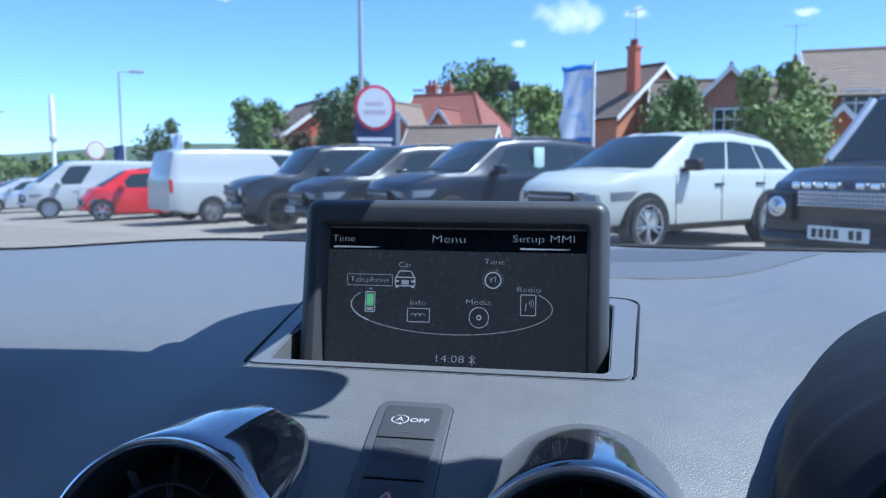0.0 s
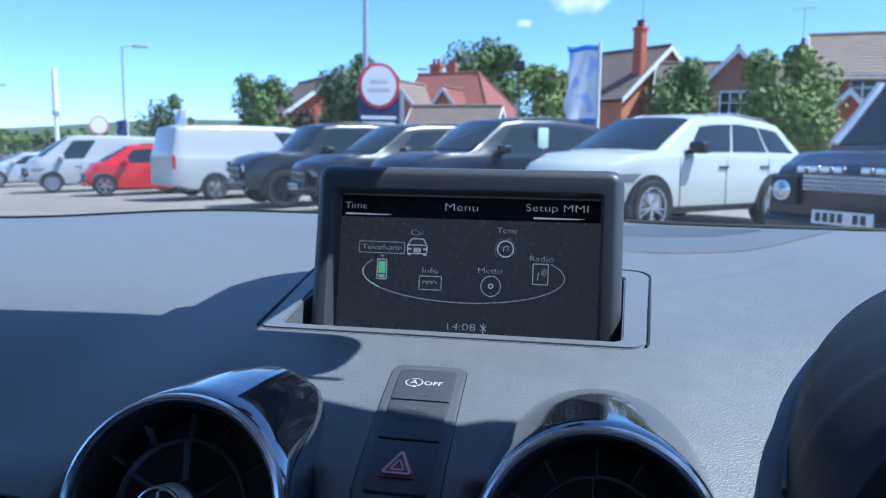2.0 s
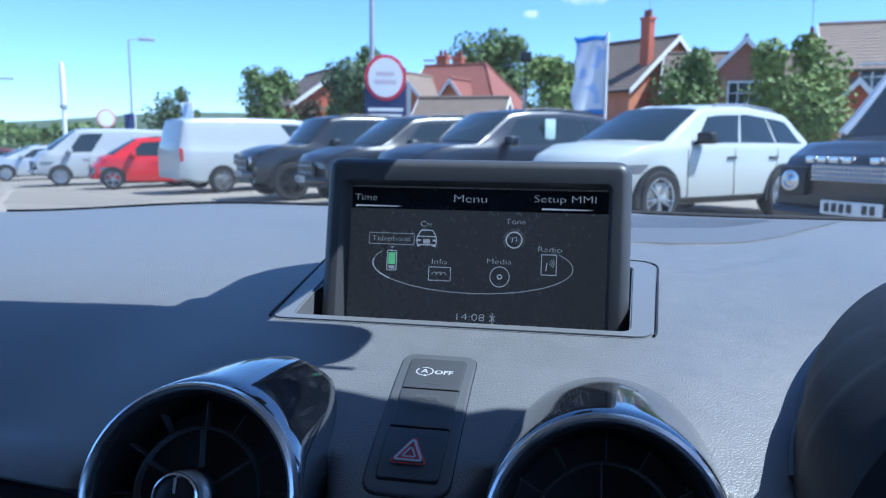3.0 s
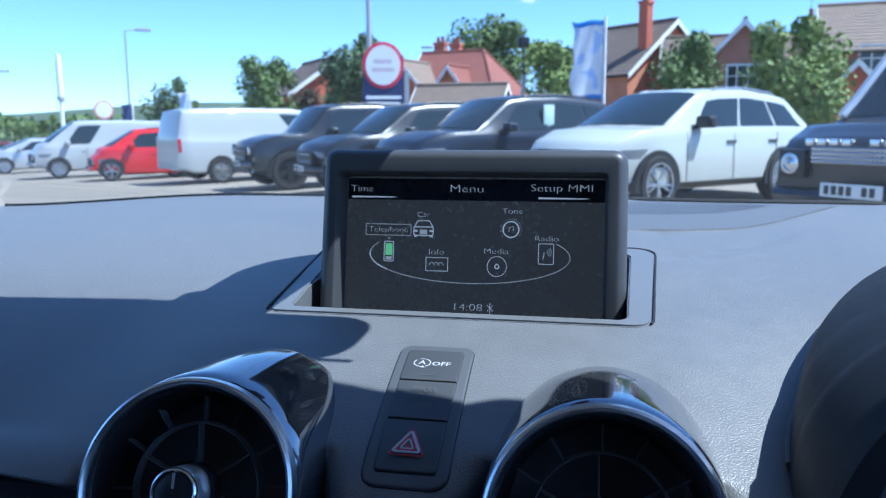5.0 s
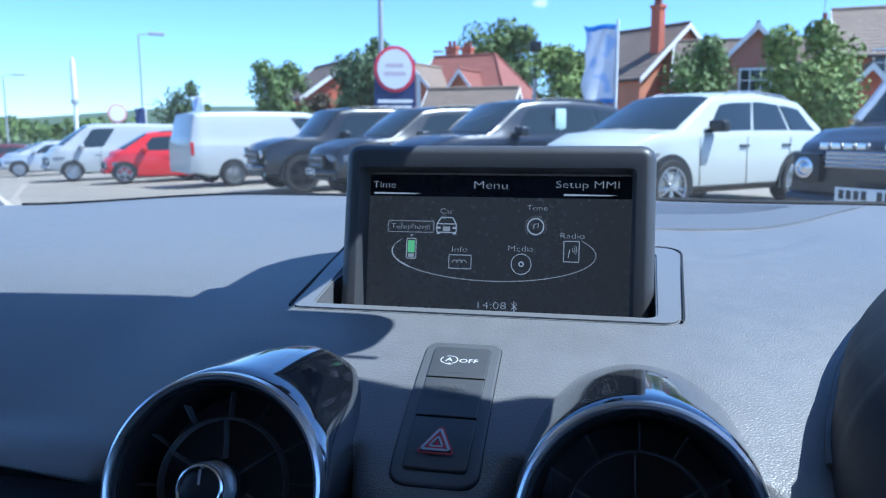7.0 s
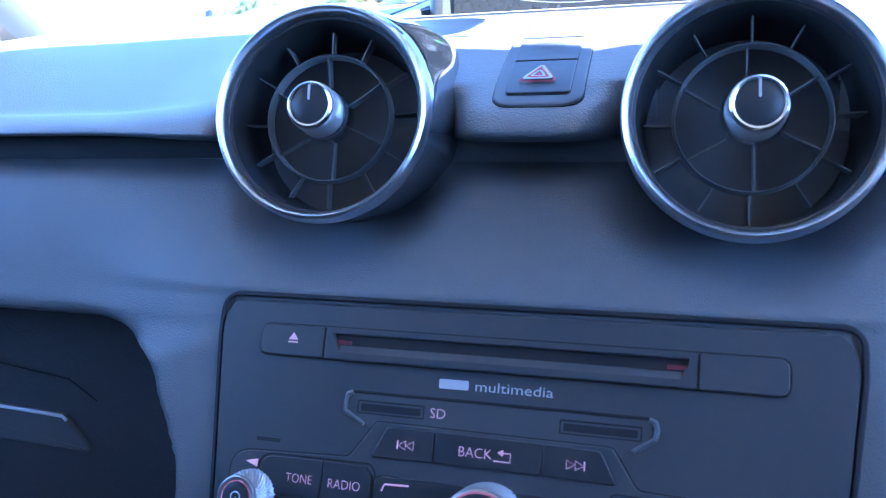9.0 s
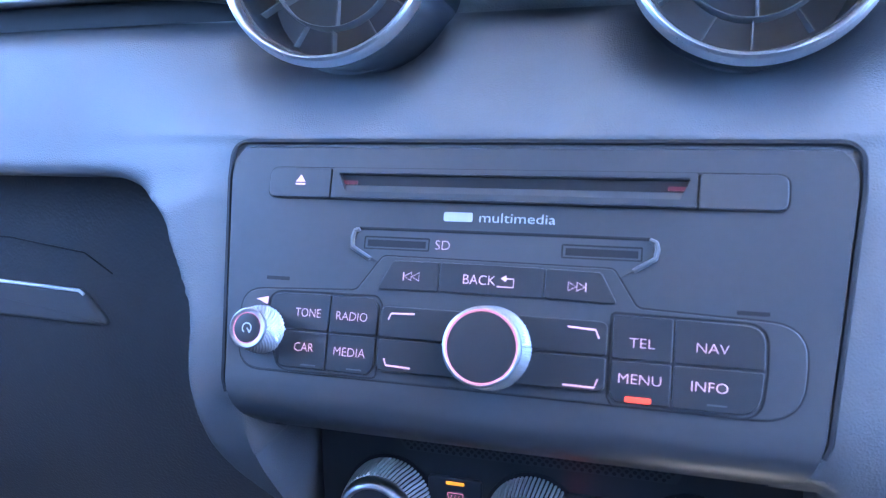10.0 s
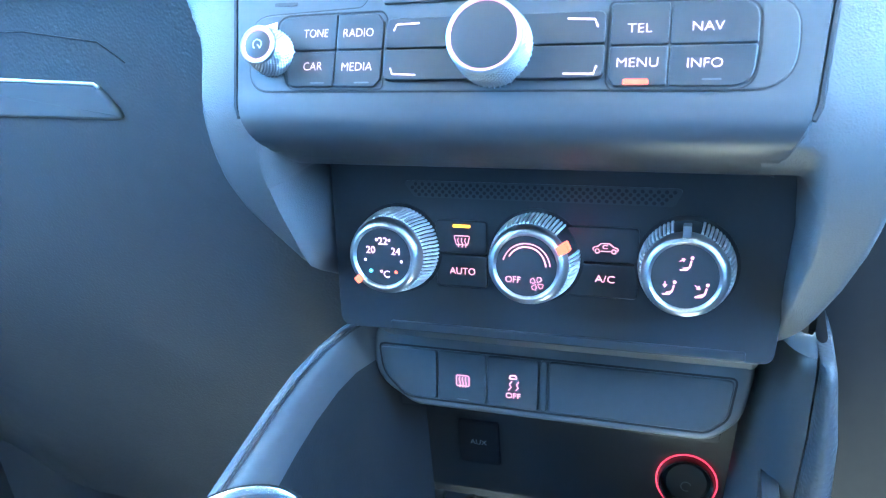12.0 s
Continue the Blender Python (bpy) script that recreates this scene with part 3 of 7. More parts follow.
# dust specks
random.seed(11)
bm = bmesh.new()
for k in range(26):
    x, y, r = random.uniform(-.082, .08), random.uniform(.005, .08), random.uniform(.00012, .0003)
    bmesh.ops.create_circle(bm, cap_ends=True, segments=6, radius=r, matrix=Matrix.Translation((x, y, ZD + .0001)))
tagged(part("dust", bm, M_PRINT_DIM, screen, "specks of pale dust"), kind="stuff")

# ---- switches set into the dash ----
SW_UP = Vector((0, .098, .029)).normalized()
SW_OUT = Vector((0, -SW_UP.z, SW_UP.y))
SW = basis((0, .070, 1.0085), SW_UP, SW_OUT)
switches = thing("dash_switches", "narrow dark column of three push buttons set into the dashboard", "switches", SW)
SKIN_LINE = [((r[0] - .070) * SW_UP.y + (r[1] - 1.0085) * SW_UP.z, (r[0] - .070) * SW_OUT.y + (r[1] - 1.0085) * SW_OUT.z) for r in dash_rows() if .040 < r[0] < .19 and r[1] > .987]
SKIN_LINE.sort()


def outline_span(pts, y):
    xs = []
    for i in range(len(pts)):
        a, c = pts[i - 1], pts[i]
        if (a.y - y) * (c.y - y) <= 0 and a.y != c.y:
            xs.append(a.x + (c.x - a.x) * (y - a.y) / (c.y - a.y))
    return (min(xs), max(xs)) if xs else None


def laid_panel(pts, low, high, edge):
    """A thin plate with softened edges that follows the roll of the dash."""
    y0, y1 = min(p.y for p in pts), max(p.y for p in pts)
    fine = [0, .0001, .0003, .0006, .001, .0015, .0022, .003, .004, .005, .0065, .008]
    ys = sorted({round(v, 6) for v in [y0 + f for f in fine] + [y1 - f for f in fine] + [y0 + .008 + (y1 - y0 - .016) * k / 14 for k in range(15)] if y0 <= v <= y1})
    bm, rows = bmesh.new(), []
    for y in ys:
        yy = min(max(y, y0 + 1e-6), y1 - 1e-6)
        xl, xr = outline_span(pts, yy)
        w = xr - xl
        cols = [0, 0, .12, .3, .6, 1.0]
        xs = [(xl + min(edge * c, w * .2), c) for c in cols] + [(xl + w * f, 9) for f in (.35, .5, .65)] + [(xr - min(edge * c, w * .2), c) for c in cols[::-1]]
        row = []
        for n, (x, c) in enumerate(xs):
            d = min(c * edge, y - y0, y1 - y, edge) / edge
            z = high - edge * .8 * (1 - math.sqrt(max(0, 1 - (1 - d) ** 2)))
            if n in (0, len(xs) - 1) or y in (ys[0], ys[-1]):
                z = low
            row.append(bm.verts.new((x, y, z + interp(SKIN_LINE, y))))
        rows.append(row)
    for r0, r1 in zip(rows, rows[1:]):
        for k in range(len(r0) - 1):
            bm.faces.new((r0[k], r0[k + 1], r1[k + 1], r1[k]))
    bmesh.ops.recalc_face_normals(bm, faces=bm.faces)
    return bm


def column_outline(y0, y1, w0, w1, radii):
    """A panel of the column, which leans a little towards the passenger as it rises."""
    c0, c1 = .0025 - .045 * y0, .0025 - .045 * y1
    return rounded([(c0 - w0, y0), (c0 + w0, y0), (c1 + w1, y1), (c1 - w1, y1)], radii, 8)


part("bezel", laid_panel(column_outline(-.0212, .0800, .0178, .0186, [.009, .009, .008, .008]), -.003, .0012, .0010), M_BEZEL, switches, "satin dark bezel")
part("gap_line", laid_panel(column_outline(-.0216, .0805, .0182, .0190, [.0092, .0092, .0082, .0082]), -.003, .00025, .0002), M_BLACK, switches)
part("recess", laid_panel(column_outline(-.0150, .0742, .0130, .0141, [.0028, .0025, .0035, .0035]), -.003, .00135, .0002), M_BLACK, switches)
for nm, y0, y1, rad in (("start_stop_button", .0459, .0735, [.0008, .0008, .003, .003]), ("airbag_button", .0169, .0448, .0008), ("hazard_button", -.0142, .0158, [.0025, .0025, .0008, .0008])):
    w0, w1 = .0127 + .0009 * (y0 + .0142) / .06, .0127 + .0009 * (y1 + .0142) / .06
    b = part(nm, laid_panel(column_outline(y0, y1, w0, w1, rad), -.001, .0021, .0006), M_SWITCH, switches)
    if nm == "start_stop_button":
        text_part("OFF", .0048, M_PRINT, b, .0040, .0600, .0023, width=.0090, bold=.00008)
        text_part("A", .0052, M_PRINT, b, -.0054, .0606, .0023, bold=.00006)
        shape_part("icon_arrow", [(-.0048, .0579), (-.0034, .0562), (-.0052, .0560)], M_PRINT, b, .0022)
        line_part("icon_ring", arc_pts(-.0054, .0606, .0040, .0036, -62, 118, 18), .0006, M_PRINT, b, .0022)
        line_part("icon_ring", arc_pts(-.0054, .0606, .0040, .0036, 142, 274, 16), .0006, M_PRINT, b, .0022)
        line_part("indicator", [(-.0042, .0491), (-.0038, .0500), (.0036, .0498), (.0042, .0488)], .0005, M_PRINT_DIM, b, .0023)
    elif nm == "airbag_button":
        text_part("PASS", .0050, M_PRINT_DIM, b, .0009, .0372, .0029, width=.0110)
        text_part("AIRBAG", .0050, M_PRINT_DIM, b, .0004, .0312, .0029, width=.0150)
        text_part("OFF", .0040, M_PRINT_DIM, b, .0030, .0256, .0029)
    else:
        line_part("warning_triangle", rounded([(-.0056, -.0068), (.0094, -.0068), (.0019, .0092)], .0010, 3), .0008, M_HAZARD, b, .0029, True)
        line_part("warning_triangle", rounded([(-.0038, -.0056), (.0076, -.0056), (.0019, .0068)], .0008, 3), .0013, M_PRINT, b, .0036, True)
        line_part("warning_triangle", rounded([(-.0008, -.0038), (.0046, -.0038), (.0019, .0020)], .0005, 3), .0010, M_PRINT, b, .0036, True)
        line_part("warning_triangle", rounded([(-.0022, -.0047), (.0060, -.0047), (.0019, .0043)], .0006, 3), .0009, M_HAZARD, b, .0037, True)
        shape_part("warning_triangle", [(.0006, -.0030), (.0032, -.0030), (.0019, .0000)], M_HAZARD, b, .0034)
    for mark in b.children:
        off = mark.matrix_basis.translation.y
        for v_ in mark.data.vertices:
            v_.co.z += interp(SKIN_LINE, v_.co.y + off)

# ---- round air vents ----
def air_vent(x, label):
    m = (basis((-.0775, .0300, 1.0025), (0, 0, 1), (.10, -1, .41)) @ Matrix.Scale(.932, 4)) if x < 0 else (basis((.0812, .0345, .9995), (0, 0, 1), (.036, -1, .39)) @ Matrix.Scale(.955, 4))
    v = thing("air_vent", label, "air vent", m, group="dashboard air vents")
    # the drum runs level into the dash, its mouth cut on the slant
    run = m.to_3x3().inverted() @ Vector((0, 1, -.15))
    bm, rings = bmesh.new(), []
    for r, d in ((.0448, .0015), (.0464, .0028), (.0472, .0055), (.0477, .010), (.0481, .018), (.0486, .026), (.0490, .034), (.0494, .042), (.0498, .054), (.0490, .072)):
        rings.append([bm.verts.new(Vector((r * math.cos(a), r * math.sin(a), 0)) + run * d) for a in [2 * math.pi * k / 120 for k in range(120)]])
    for r0, r1 in zip(rings, rings[1:]):
        for k in range(120):
            bm.faces.new((r0[k], r0[(k + 1) % 120], r1[(k + 1) % 120], r1[k]))
    bmesh.ops.recalc_face_normals(bm, faces=bm.faces)
    part("shroud", bm, M_DRUM, v, "gloss black drum")
    part("chrome_ring", lathe_bm([(.0424, -.0040), (.0426, .0000), (.0433, .0024), (.0446, .0034), (.0458, .0026), (.0465, .0002), (.0468, -.0040), (.0424, -.0040)], 120), M_SATIN, v, "satin chrome ring")
    part("inner_ring", lathe_bm([(.0408, -.0060), (.0412, -.0035), (.0428, -.0030), (.0428, -.0100), (.0395, -.034), (.0380, -.036), (.0408, -.0060)], 96), M_BUTTON, v)
    part("back", disc_bm(.0415, -.0360, 64), M_VENTBACK, v)
    tilt = Matrix.Translation((0, 0, -.012)) @ Matrix.Rotation(radians(1), 4, 'X') @ Matrix.Translation((0, 0, .012))

    def tipped(bm):
        bmesh.ops.transform(bm, matrix=tilt @ Matrix.Translation((0, 0, -.004)), verts=bm.verts)
        return bm

    part("middle_ring", tipped(lathe_bm([(.0268, -.011), (.0270, -.0060), (.0275, -.0052), (.0280, -.0060), (.0282, -.011), (.0268, -.011)], 96)), M_LOUVRE, v)
    for k in range(12):
        a = radians(90 + k * 30 + 0)
        bm = bmesh.new()
        if k % 2 == 0:
            r0, r1, r2 = .0085, .0185, .0270
            pts = [(r0, -.010), (r1, -.0095), (r2, -.0075), (r2, -.013), (r0, -.015)]
        else:
            pts = [(.0278, -.0095), (.0385, -.0080), (.0375, -.014), (.0278, -.014)]
        for t in (-.0003, .0003):
            bm.faces.new([bm.verts.new((p[0], t + (p[1] + .030) * .08, p[1])) for p in pts])
        bm.faces.ensure_lookup_table()
        f0, f1 = bm.faces[:]
        va, vb = list(f0.verts), list(f1.verts)
        for i in range(len(va)):
            bm.faces.new((va[i], va[(i + 1) % len(va)], vb[(i + 1) % len(vb)], vb[i]))
        bmesh.ops.recalc_face_normals(bm, faces=bm.faces)
        bmesh.ops.rotate(bm, verts=bm.verts, matrix=Matrix.Rotation(a, 3, 'Z'))
        part("louvre", tipped(bm), M_LOUVRE, v, smooth=False)
        if k % 2 == 0:
            bm = bmesh.new()
            bmesh.ops.create_cube(bm, size=1.0, matrix=Matrix.Rotation(a, 4, 'Z') @ Matrix.Translation((.0334, 0, -.0110)) @ Matrix.Diagonal((.0108, .0006, .0055, 1)))
            part("louvre", tipped(bm), M_LOUVRE, v, smooth=False)
    knob = part("knob", knurl_bm([(.0103, -.010), (.0106, .002), (.0104, .0100), (.0098, .0113)], 40, .0011, .0019), M_KNURL, v, "knurled metal turning knob", matrix=tilt)
    part("knob_collar", lathe_bm([(.0085, -.012), (.0112, -.012), (.0116, -.0030), (.0106, -.0010)], 48), M_CHROME, knob)
    part("knob_rim", lathe_bm([(.0098, .0111), (.0096, .0123), (.0089, .0129), (.0081, .0125), (.0079, .0115)], 64), M_CHROME, knob)
    part("knob_cap", lathe_bm([(.0080, .0118), (.0060, .0129), (.0030, .0132), (.0001, .0133)], 48), M_BUTTON, knob, "black cap with a white pointer")
    shape_part("pointer", rect(-.00045, .00045, .0018, .0078), M_PRINT, knob, .0128, thick=.0008)
    return v


air_vent(-VENT_X, "round black air vent with chrome ring beside the passenger")
air_vent(VENT_X, "round black air vent with chrome ring beside the driver")

# ---- radio unit ----
RAD = basis((0, 0, .92), (0, .4714, .8819), (0, -.8819, .4714))
radio = thing("car_radio", "dark satin multimedia radio unit with lit buttons and knobs", "car radio", RAD)


def radio_plate():
    prof = [(-.0150 + .0880 * k / 39, 0.0) for k in range(40)]  # v, depth
    lip = [(.0640, 0), (.0730, 0), (.0800, .0002), (.0870, -.0012), (.0926, -.0066), (.0960, -.0170), (.0970, -.0300), (.0958, -.0420), (.0935, -.0540)]
    for i in range(1, len(lip) - 2):
        for k in range(1, 7):
            prof.append(tuple(catmull(lip[i - 1][c], lip[i][c], lip[i + 1][c], lip[i + 2][c], k / 6) for c in (0, 1)))
    bm, rows = bmesh.new(), []
    for v, d in prof:
        w = .1150 - .098 * max(0.0, v) if v > 0 else .1150
        top = v + .0150
        if top < .0125:
            w -= .0125 - math.sqrt(max(0, .0125 ** 2 - (.0125 - top) ** 2))
        low = .0975 - v
        if low < .020:
            q = .020 - max(0, low)
            w -= .6 * (.020 - math.sqrt(max(0, .020 ** 2 - q ** 2)))
        if d < -.012:
            w = min(w, .0985)
        row = []
        for j in range(35):
            s = max(-1, min(1, -.992 + 1.984 * (j - 1) / 32))
            e = d
            if j in (0, 34):
                s, e = (-1 if j == 0 else 1), d - .004
            row.append(bm.verts.new((w * s, -v, e - (.004 if v < -.0149 else 0))))
        rows.append(row)
    for r0, r1 in zip(rows, rows[1:]):
        for j in range(34):
            bm.faces.new((r0[j], r1[j], r1[j + 1], r0[j + 1]))
    bmesh.ops.recalc_face_normals(bm, faces=bm.faces)
    return bm


part("faceplate", radio_plate(), M_PANEL, radio, "satin dark grey faceplate")
gap = rounded([(-.1058, -.0845), (-.1078, -.0800), (-.1158, .0000), (-.1158, .0158), (.1158, .0158), (.1158, .0000), (.1078, -.0800), (.1058, -.0845)], [0, .002, .002, .0125, .0125, .002, .002, 0], 8)
part("shadow_gap", tube_bm([(p.x, p.y, -.0012) for p in gap], .0011, 6), M_BLACK, radio)


def button(name, pts, rad, parent=None, z1=.0016, mat=None, label=""):
    p = [Vector((a, -b)) for a, b in pts]
    rad = [max(r, .0011) for r in (rad if isinstance(rad, list) else [rad] * len(p))]
    return part(name, slab_bm(rounded(p, rad, 6), -.0005, z1, .0004), mat or M_BUTTON, parent or radio, label)


def outline(name, pts, rad, parent, z=.0003, w=.0007):
    return line_part(name, rounded([(a, -b) for a, b in pts], rad, 6), w, M_BLACK, parent, z, True)


# disc slot strip
outline("slot_outline", [(-.0963, -.0048), (.0940, -.0046), (.0940, .0080), (-.0963, .0076)], .004, radio)
b = button("eject_button", [(-.0958, -.0044), (-.0692, -.0044), (-.0692, .0073), (-.0958, .0073)], [.0035, .0004, .0004, .0035], mat=M_PANEL)
shape_part("eject_icon", [(-.0841, -.0012), (-.0801, -.0012), (-.0821, .0016)], M_LEGEND, b, .0017)
shape_part("eject_icon", [(-.0841, -.0024), (-.0801, -.0024), (-.0801, -.0018), (-.0841, -.0018)], M_LEGEND, b, .0017)
button("blank_button", [(.0660, -.0042), (.0935, -.0042), (.0935, .0077), (.0660, .0076)], [.0004, .0035, .0035, .0004], mat=M_PANEL)
fr_o = rounded([(-.0685, .0044), (.0653, .0043), (.0653, -.0075), (-.0685, -.0074)], .0008, 4)
fr_i = rounded([(-.0655, .0022), (.0630, .0020), (.0600, -.0048), (-.0622, -.0046)], .0005, 4)
slot = part("disc_slot", frame_bm(fr_o, fr_i, 0, .0026, .0004), M_PANEL, radio, "long disc slot with dim red ends")
bm = bmesh.new()
q_ = [[bm.verts.new((x, y, z)) for x, y, z in row] for row in (((-.0622, -.0047, .0024), (.0600, -.0049, .0024)), ((-.0630, -.0020, .0007), (.0608, -.0022, .0007)))]
bm.faces.new((q_[0][0], q_[0][1], q_[1][1], q_[1][0]))
part("slot_lip", bm, M_PANEL, slot, smooth=False)
part("slot_dark", slab_bm(rect(-.0652, .0628, -.0048, .0022), .0002, .0004), M_BLACK, slot)
for x in (-.0615, .0590):
    shape_part("slot_light", rect(x - .0032, x + .0032, -.0016, -.0002, .0004), M_REDDIM, slot, .0005, thick=.0003)
# maker's name as a plain bar, then the readable word
shape_part("badge_bar", rect(-.0228, -.0118, -.0146, -.0112, .0008), M_PRINT, radio, .0002)
text_part("multimedia", .0050, M_PRINT, radio, .0045, -.0130, .0003, width=.0278)
# card slots
M_KNURL_DARK = material("bevelled_radio_edge", (0.10, 0.104, 0.112), 0.35, vary=0.05)
bay = part("card_bay", slab_bm(rounded([(-.0560, -.0188), (.0515, -.0188), (.0535, -.0245), (.0400, -.0335), (-.0430, -.0335), (-.0580, -.0255)], [.002, .002, .003, .002, .002, .003], 4), -.003, .0004, .0002), M_TRIM, radio, "shallow bay with two card slots")
for edge_pts in ([(-.0545, -.0186), (-.0574, -.0196), (-.0580, -.0225), (-.0576, -.0258), (-.0500, -.0300), (-.0455, -.0330)], [(.0500, -.0186), (.0529, -.0196), (.0536, -.0220), (.0530, -.0252), (.0460, -.0296), (.0415, -.0328)]):
    part("bay_edge", tube_bm([(p[0], p[1], .0008) for p in rounded(edge_pts + [(p[0] * .999, p[1] - .0001) for p in edge_pts[-2:0:-1]], .0006, 3)[:18]], .0009, 8), M_KNURL_DARK, bay, "bright bevelled edge")
line_part("bay_top", [(-.0560, -.0184), (.0515, -.0184)], .0012, M_BLACK, bay, .0006)
for x0, x1 in ((-.0530, -.0275), (.0215, .0485)):
    outline("card_slot", [(x0, .0215), (x1, .0215), (x1, .0260), (x0, .0260)], .0004, bay, .0005, .0006)
    shape_part("slot_gap", rect(x0 + .0012, x1 - .0012, -.0252, -.0226), M_BLACK, bay, .0004)
text_part("SD", .0050, M_LEGEND, bay, -.0222, -.0238, .0006, width=.0056)
for x, v in ((-.0880, .0392), (.0842, .0412)):
    shape_part("release_slot", rect(x - .0050, x + .0050, -v - .0007, -v + .0007, .0004), M_BLACK, radio, .0002)

# raised button field
FIELD = rounded([(-.1030, -.0440), (-.0545, -.0420), (-.0450, -.0285), (.0395, -.0290), (.0480, -.0420), (.1010, -.0440), (.1000, -.0745), (-.1010, -.0745)], [.009, .004, .003, .003, .004, .012, .014, .010], 6)
line_part("field_groove", FIELD, .0012, M_BLACK, radio, .0003, True)
line_part("cluster_groove", rounded([(-.0916, -.0441), (-.0455, -.0436), (-.0434, -.0465), (-.0434, -.0738), (-.0838, -.0738), (-.0880, -.0620)], [.0065, .003, .003, .002, .006, .008], 8), .0007, M_BLACK, radio, .0009, True)
line_part("cluster_groove", rounded([(.0396, -.0438), (.0892, -.0444), (.0892, -.0600), (.0877, -.0747), (.0412, -.0746), (.0396, -.0720)], [.002, .0075, .004, .0085, .002, .002], 8), .0007, M_BLACK, radio, .0009, True)
field = part("button_field", slab_bm(rounded([(-.1030, -.0440), (-.0545, -.0420), (-.0450, -.0285), (.0395, -.0290), (.0480, -.0420), (.1010, -.0440), (.1000, -.0745), (-.1010, -.0745)], [.009, .004, .003, .003, .004, .012, .014, .010], 6), -.002, .0006, .0004), M_PANEL, radio, "slightly raised field round the buttons")
LEFT_KEYS = (("previous_button", [(-.0405, .0302), (-.0225, .0300), (-.0225, .0408), (-.0460, .0412)], [.002, .0003, .0003, .001]),
             ("back_button", [(-.0219, .0300), (.0160, .0302), (.0160, .0408), (-.0219, .0408)], .0003),
             ("next_button", [(.0166, .0302), (.0355, .0306), (.0415, .0412), (.0166, .0408)], [.0003, .002, .001, .0003]),
             ("tone_button", [(-.0905, .0450), (-.0642, .0445), (-.0642, .0584), (-.0868, .0584)], [.0055, .0003, .0003, .001]),
             ("radio_button", [(-.0636, .0445), (-.0470, .0447), (-.0445, .0480), (-.0445, .0584), (-.0636, .0584)], [.0003, .001, .001, .0003, .0003]),
             ("car_button", [(-.0860, .0590), (-.0642, .0590), (-.0642, .0728), (-.0830, .0728)], [.001, .0003, .0003, .003]),
             ("media_button", [(-.0636, .0590), (-.0445, .0590), (-.0445, .0700), (-.0470, .0730), (-.0636, .0728)], [.0003, .0003, .001, .001, .0003]))
RIGHT_KEYS = (("tel_button", [(.0405, .0447), (.0599, .0447), (.0599, .0592), (.0405, .0592)], .0004),
             ("nav_button", [(.0605, .0447), (.0882, .0453), (.0882, .0592), (.0605, .0592)], [.0003, .0065, .0003, .0003]),
             ("menu_button", [(.0405, .0598), (.0599, .0598), (.0599, .0735), (.0425, .0735), (.0405, .0710)], [.0003, .0003, .0003, .001, .001]),
             ("info_button", [(.0605, .0598), (.0882, .0598), (.0868, .0737), (.0605, .0735)], [.0003, .0003, .0075, .0003]))
for nm, pts, rad in LEFT_KEYS + RIGHT_KEYS:
    b = button(nm, pts, rad)
    z = .0018
    if nm == "previous_button":
        for x in (-.0342, -.0312):
            line_part("skip_icon", [(x + .0014, -.0373), (x + .0014, -.0343), (x - .0014, -.0358)], .0004, M_LEGEND, b, z, True)
        line_part("skip_icon", [(-.0358, -.0373), (-.0358, -.0343)], .0005, M_LEGEND, b, z)
    elif nm == "next_button":
        for x in (.0260, .0290):
            line_part("skip_icon", [(x - .0014, -.0375), (x - .0014, -.0345), (x + .0014, -.0360)], .0004, M_LEGEND, b, z, True)
        line_part("skip_icon", [(.0306, -.0375), (.0306, -.0345)], .0005, M_LEGEND, b, z)
    elif nm == "back_button":
        text_part("BACK", .0050, M_LEGEND, b, -.0072, -.0358, z, width=.0118)
        line_part("return_arrow", [(-.0005, -.0376), (.0054, -.0376), (.0054, -.0347), (.0025, -.0347)], .0005, M_LEGEND, b, z)
        shape_part("return_arrow", [(.0008, -.0347), (.0028, -.0335), (.0028, -.0359)], M_LEGEND, b, z)
    else:
        word = nm.split("_")[0].upper()
        x, v, w = {"TONE": (-.0728, .0520, .0105), "RADIO": (-.0548, .0522, .0125), "CAR": (-.0732, .0650, .0080), "MEDIA": (-.0545, .0654, .0126),
                   "TEL": (.0502, .0537, .0082), "NAV": (.0722, .0536, .0100), "MENU": (.0500, .0656, .0137), "INFO": (.0718, .0660, .0112)}[word]
        text_part(word, .0047, M_LEGEND, b, x, -v, z, width=w)
        if word == "MENU":
            part("indicator", slab_bm(rect(.0455, .0540, -.0730, -.0712, .0006), .001, .0021), M_RED, b, "lit red bar")
        elif word in ("CAR", "MEDIA", "INFO"):
            shape_part("unlit_indicator", rect(x - .0005, x + .0055, -.0716, -.0711), M_PRINT_DIM, b, .0016)
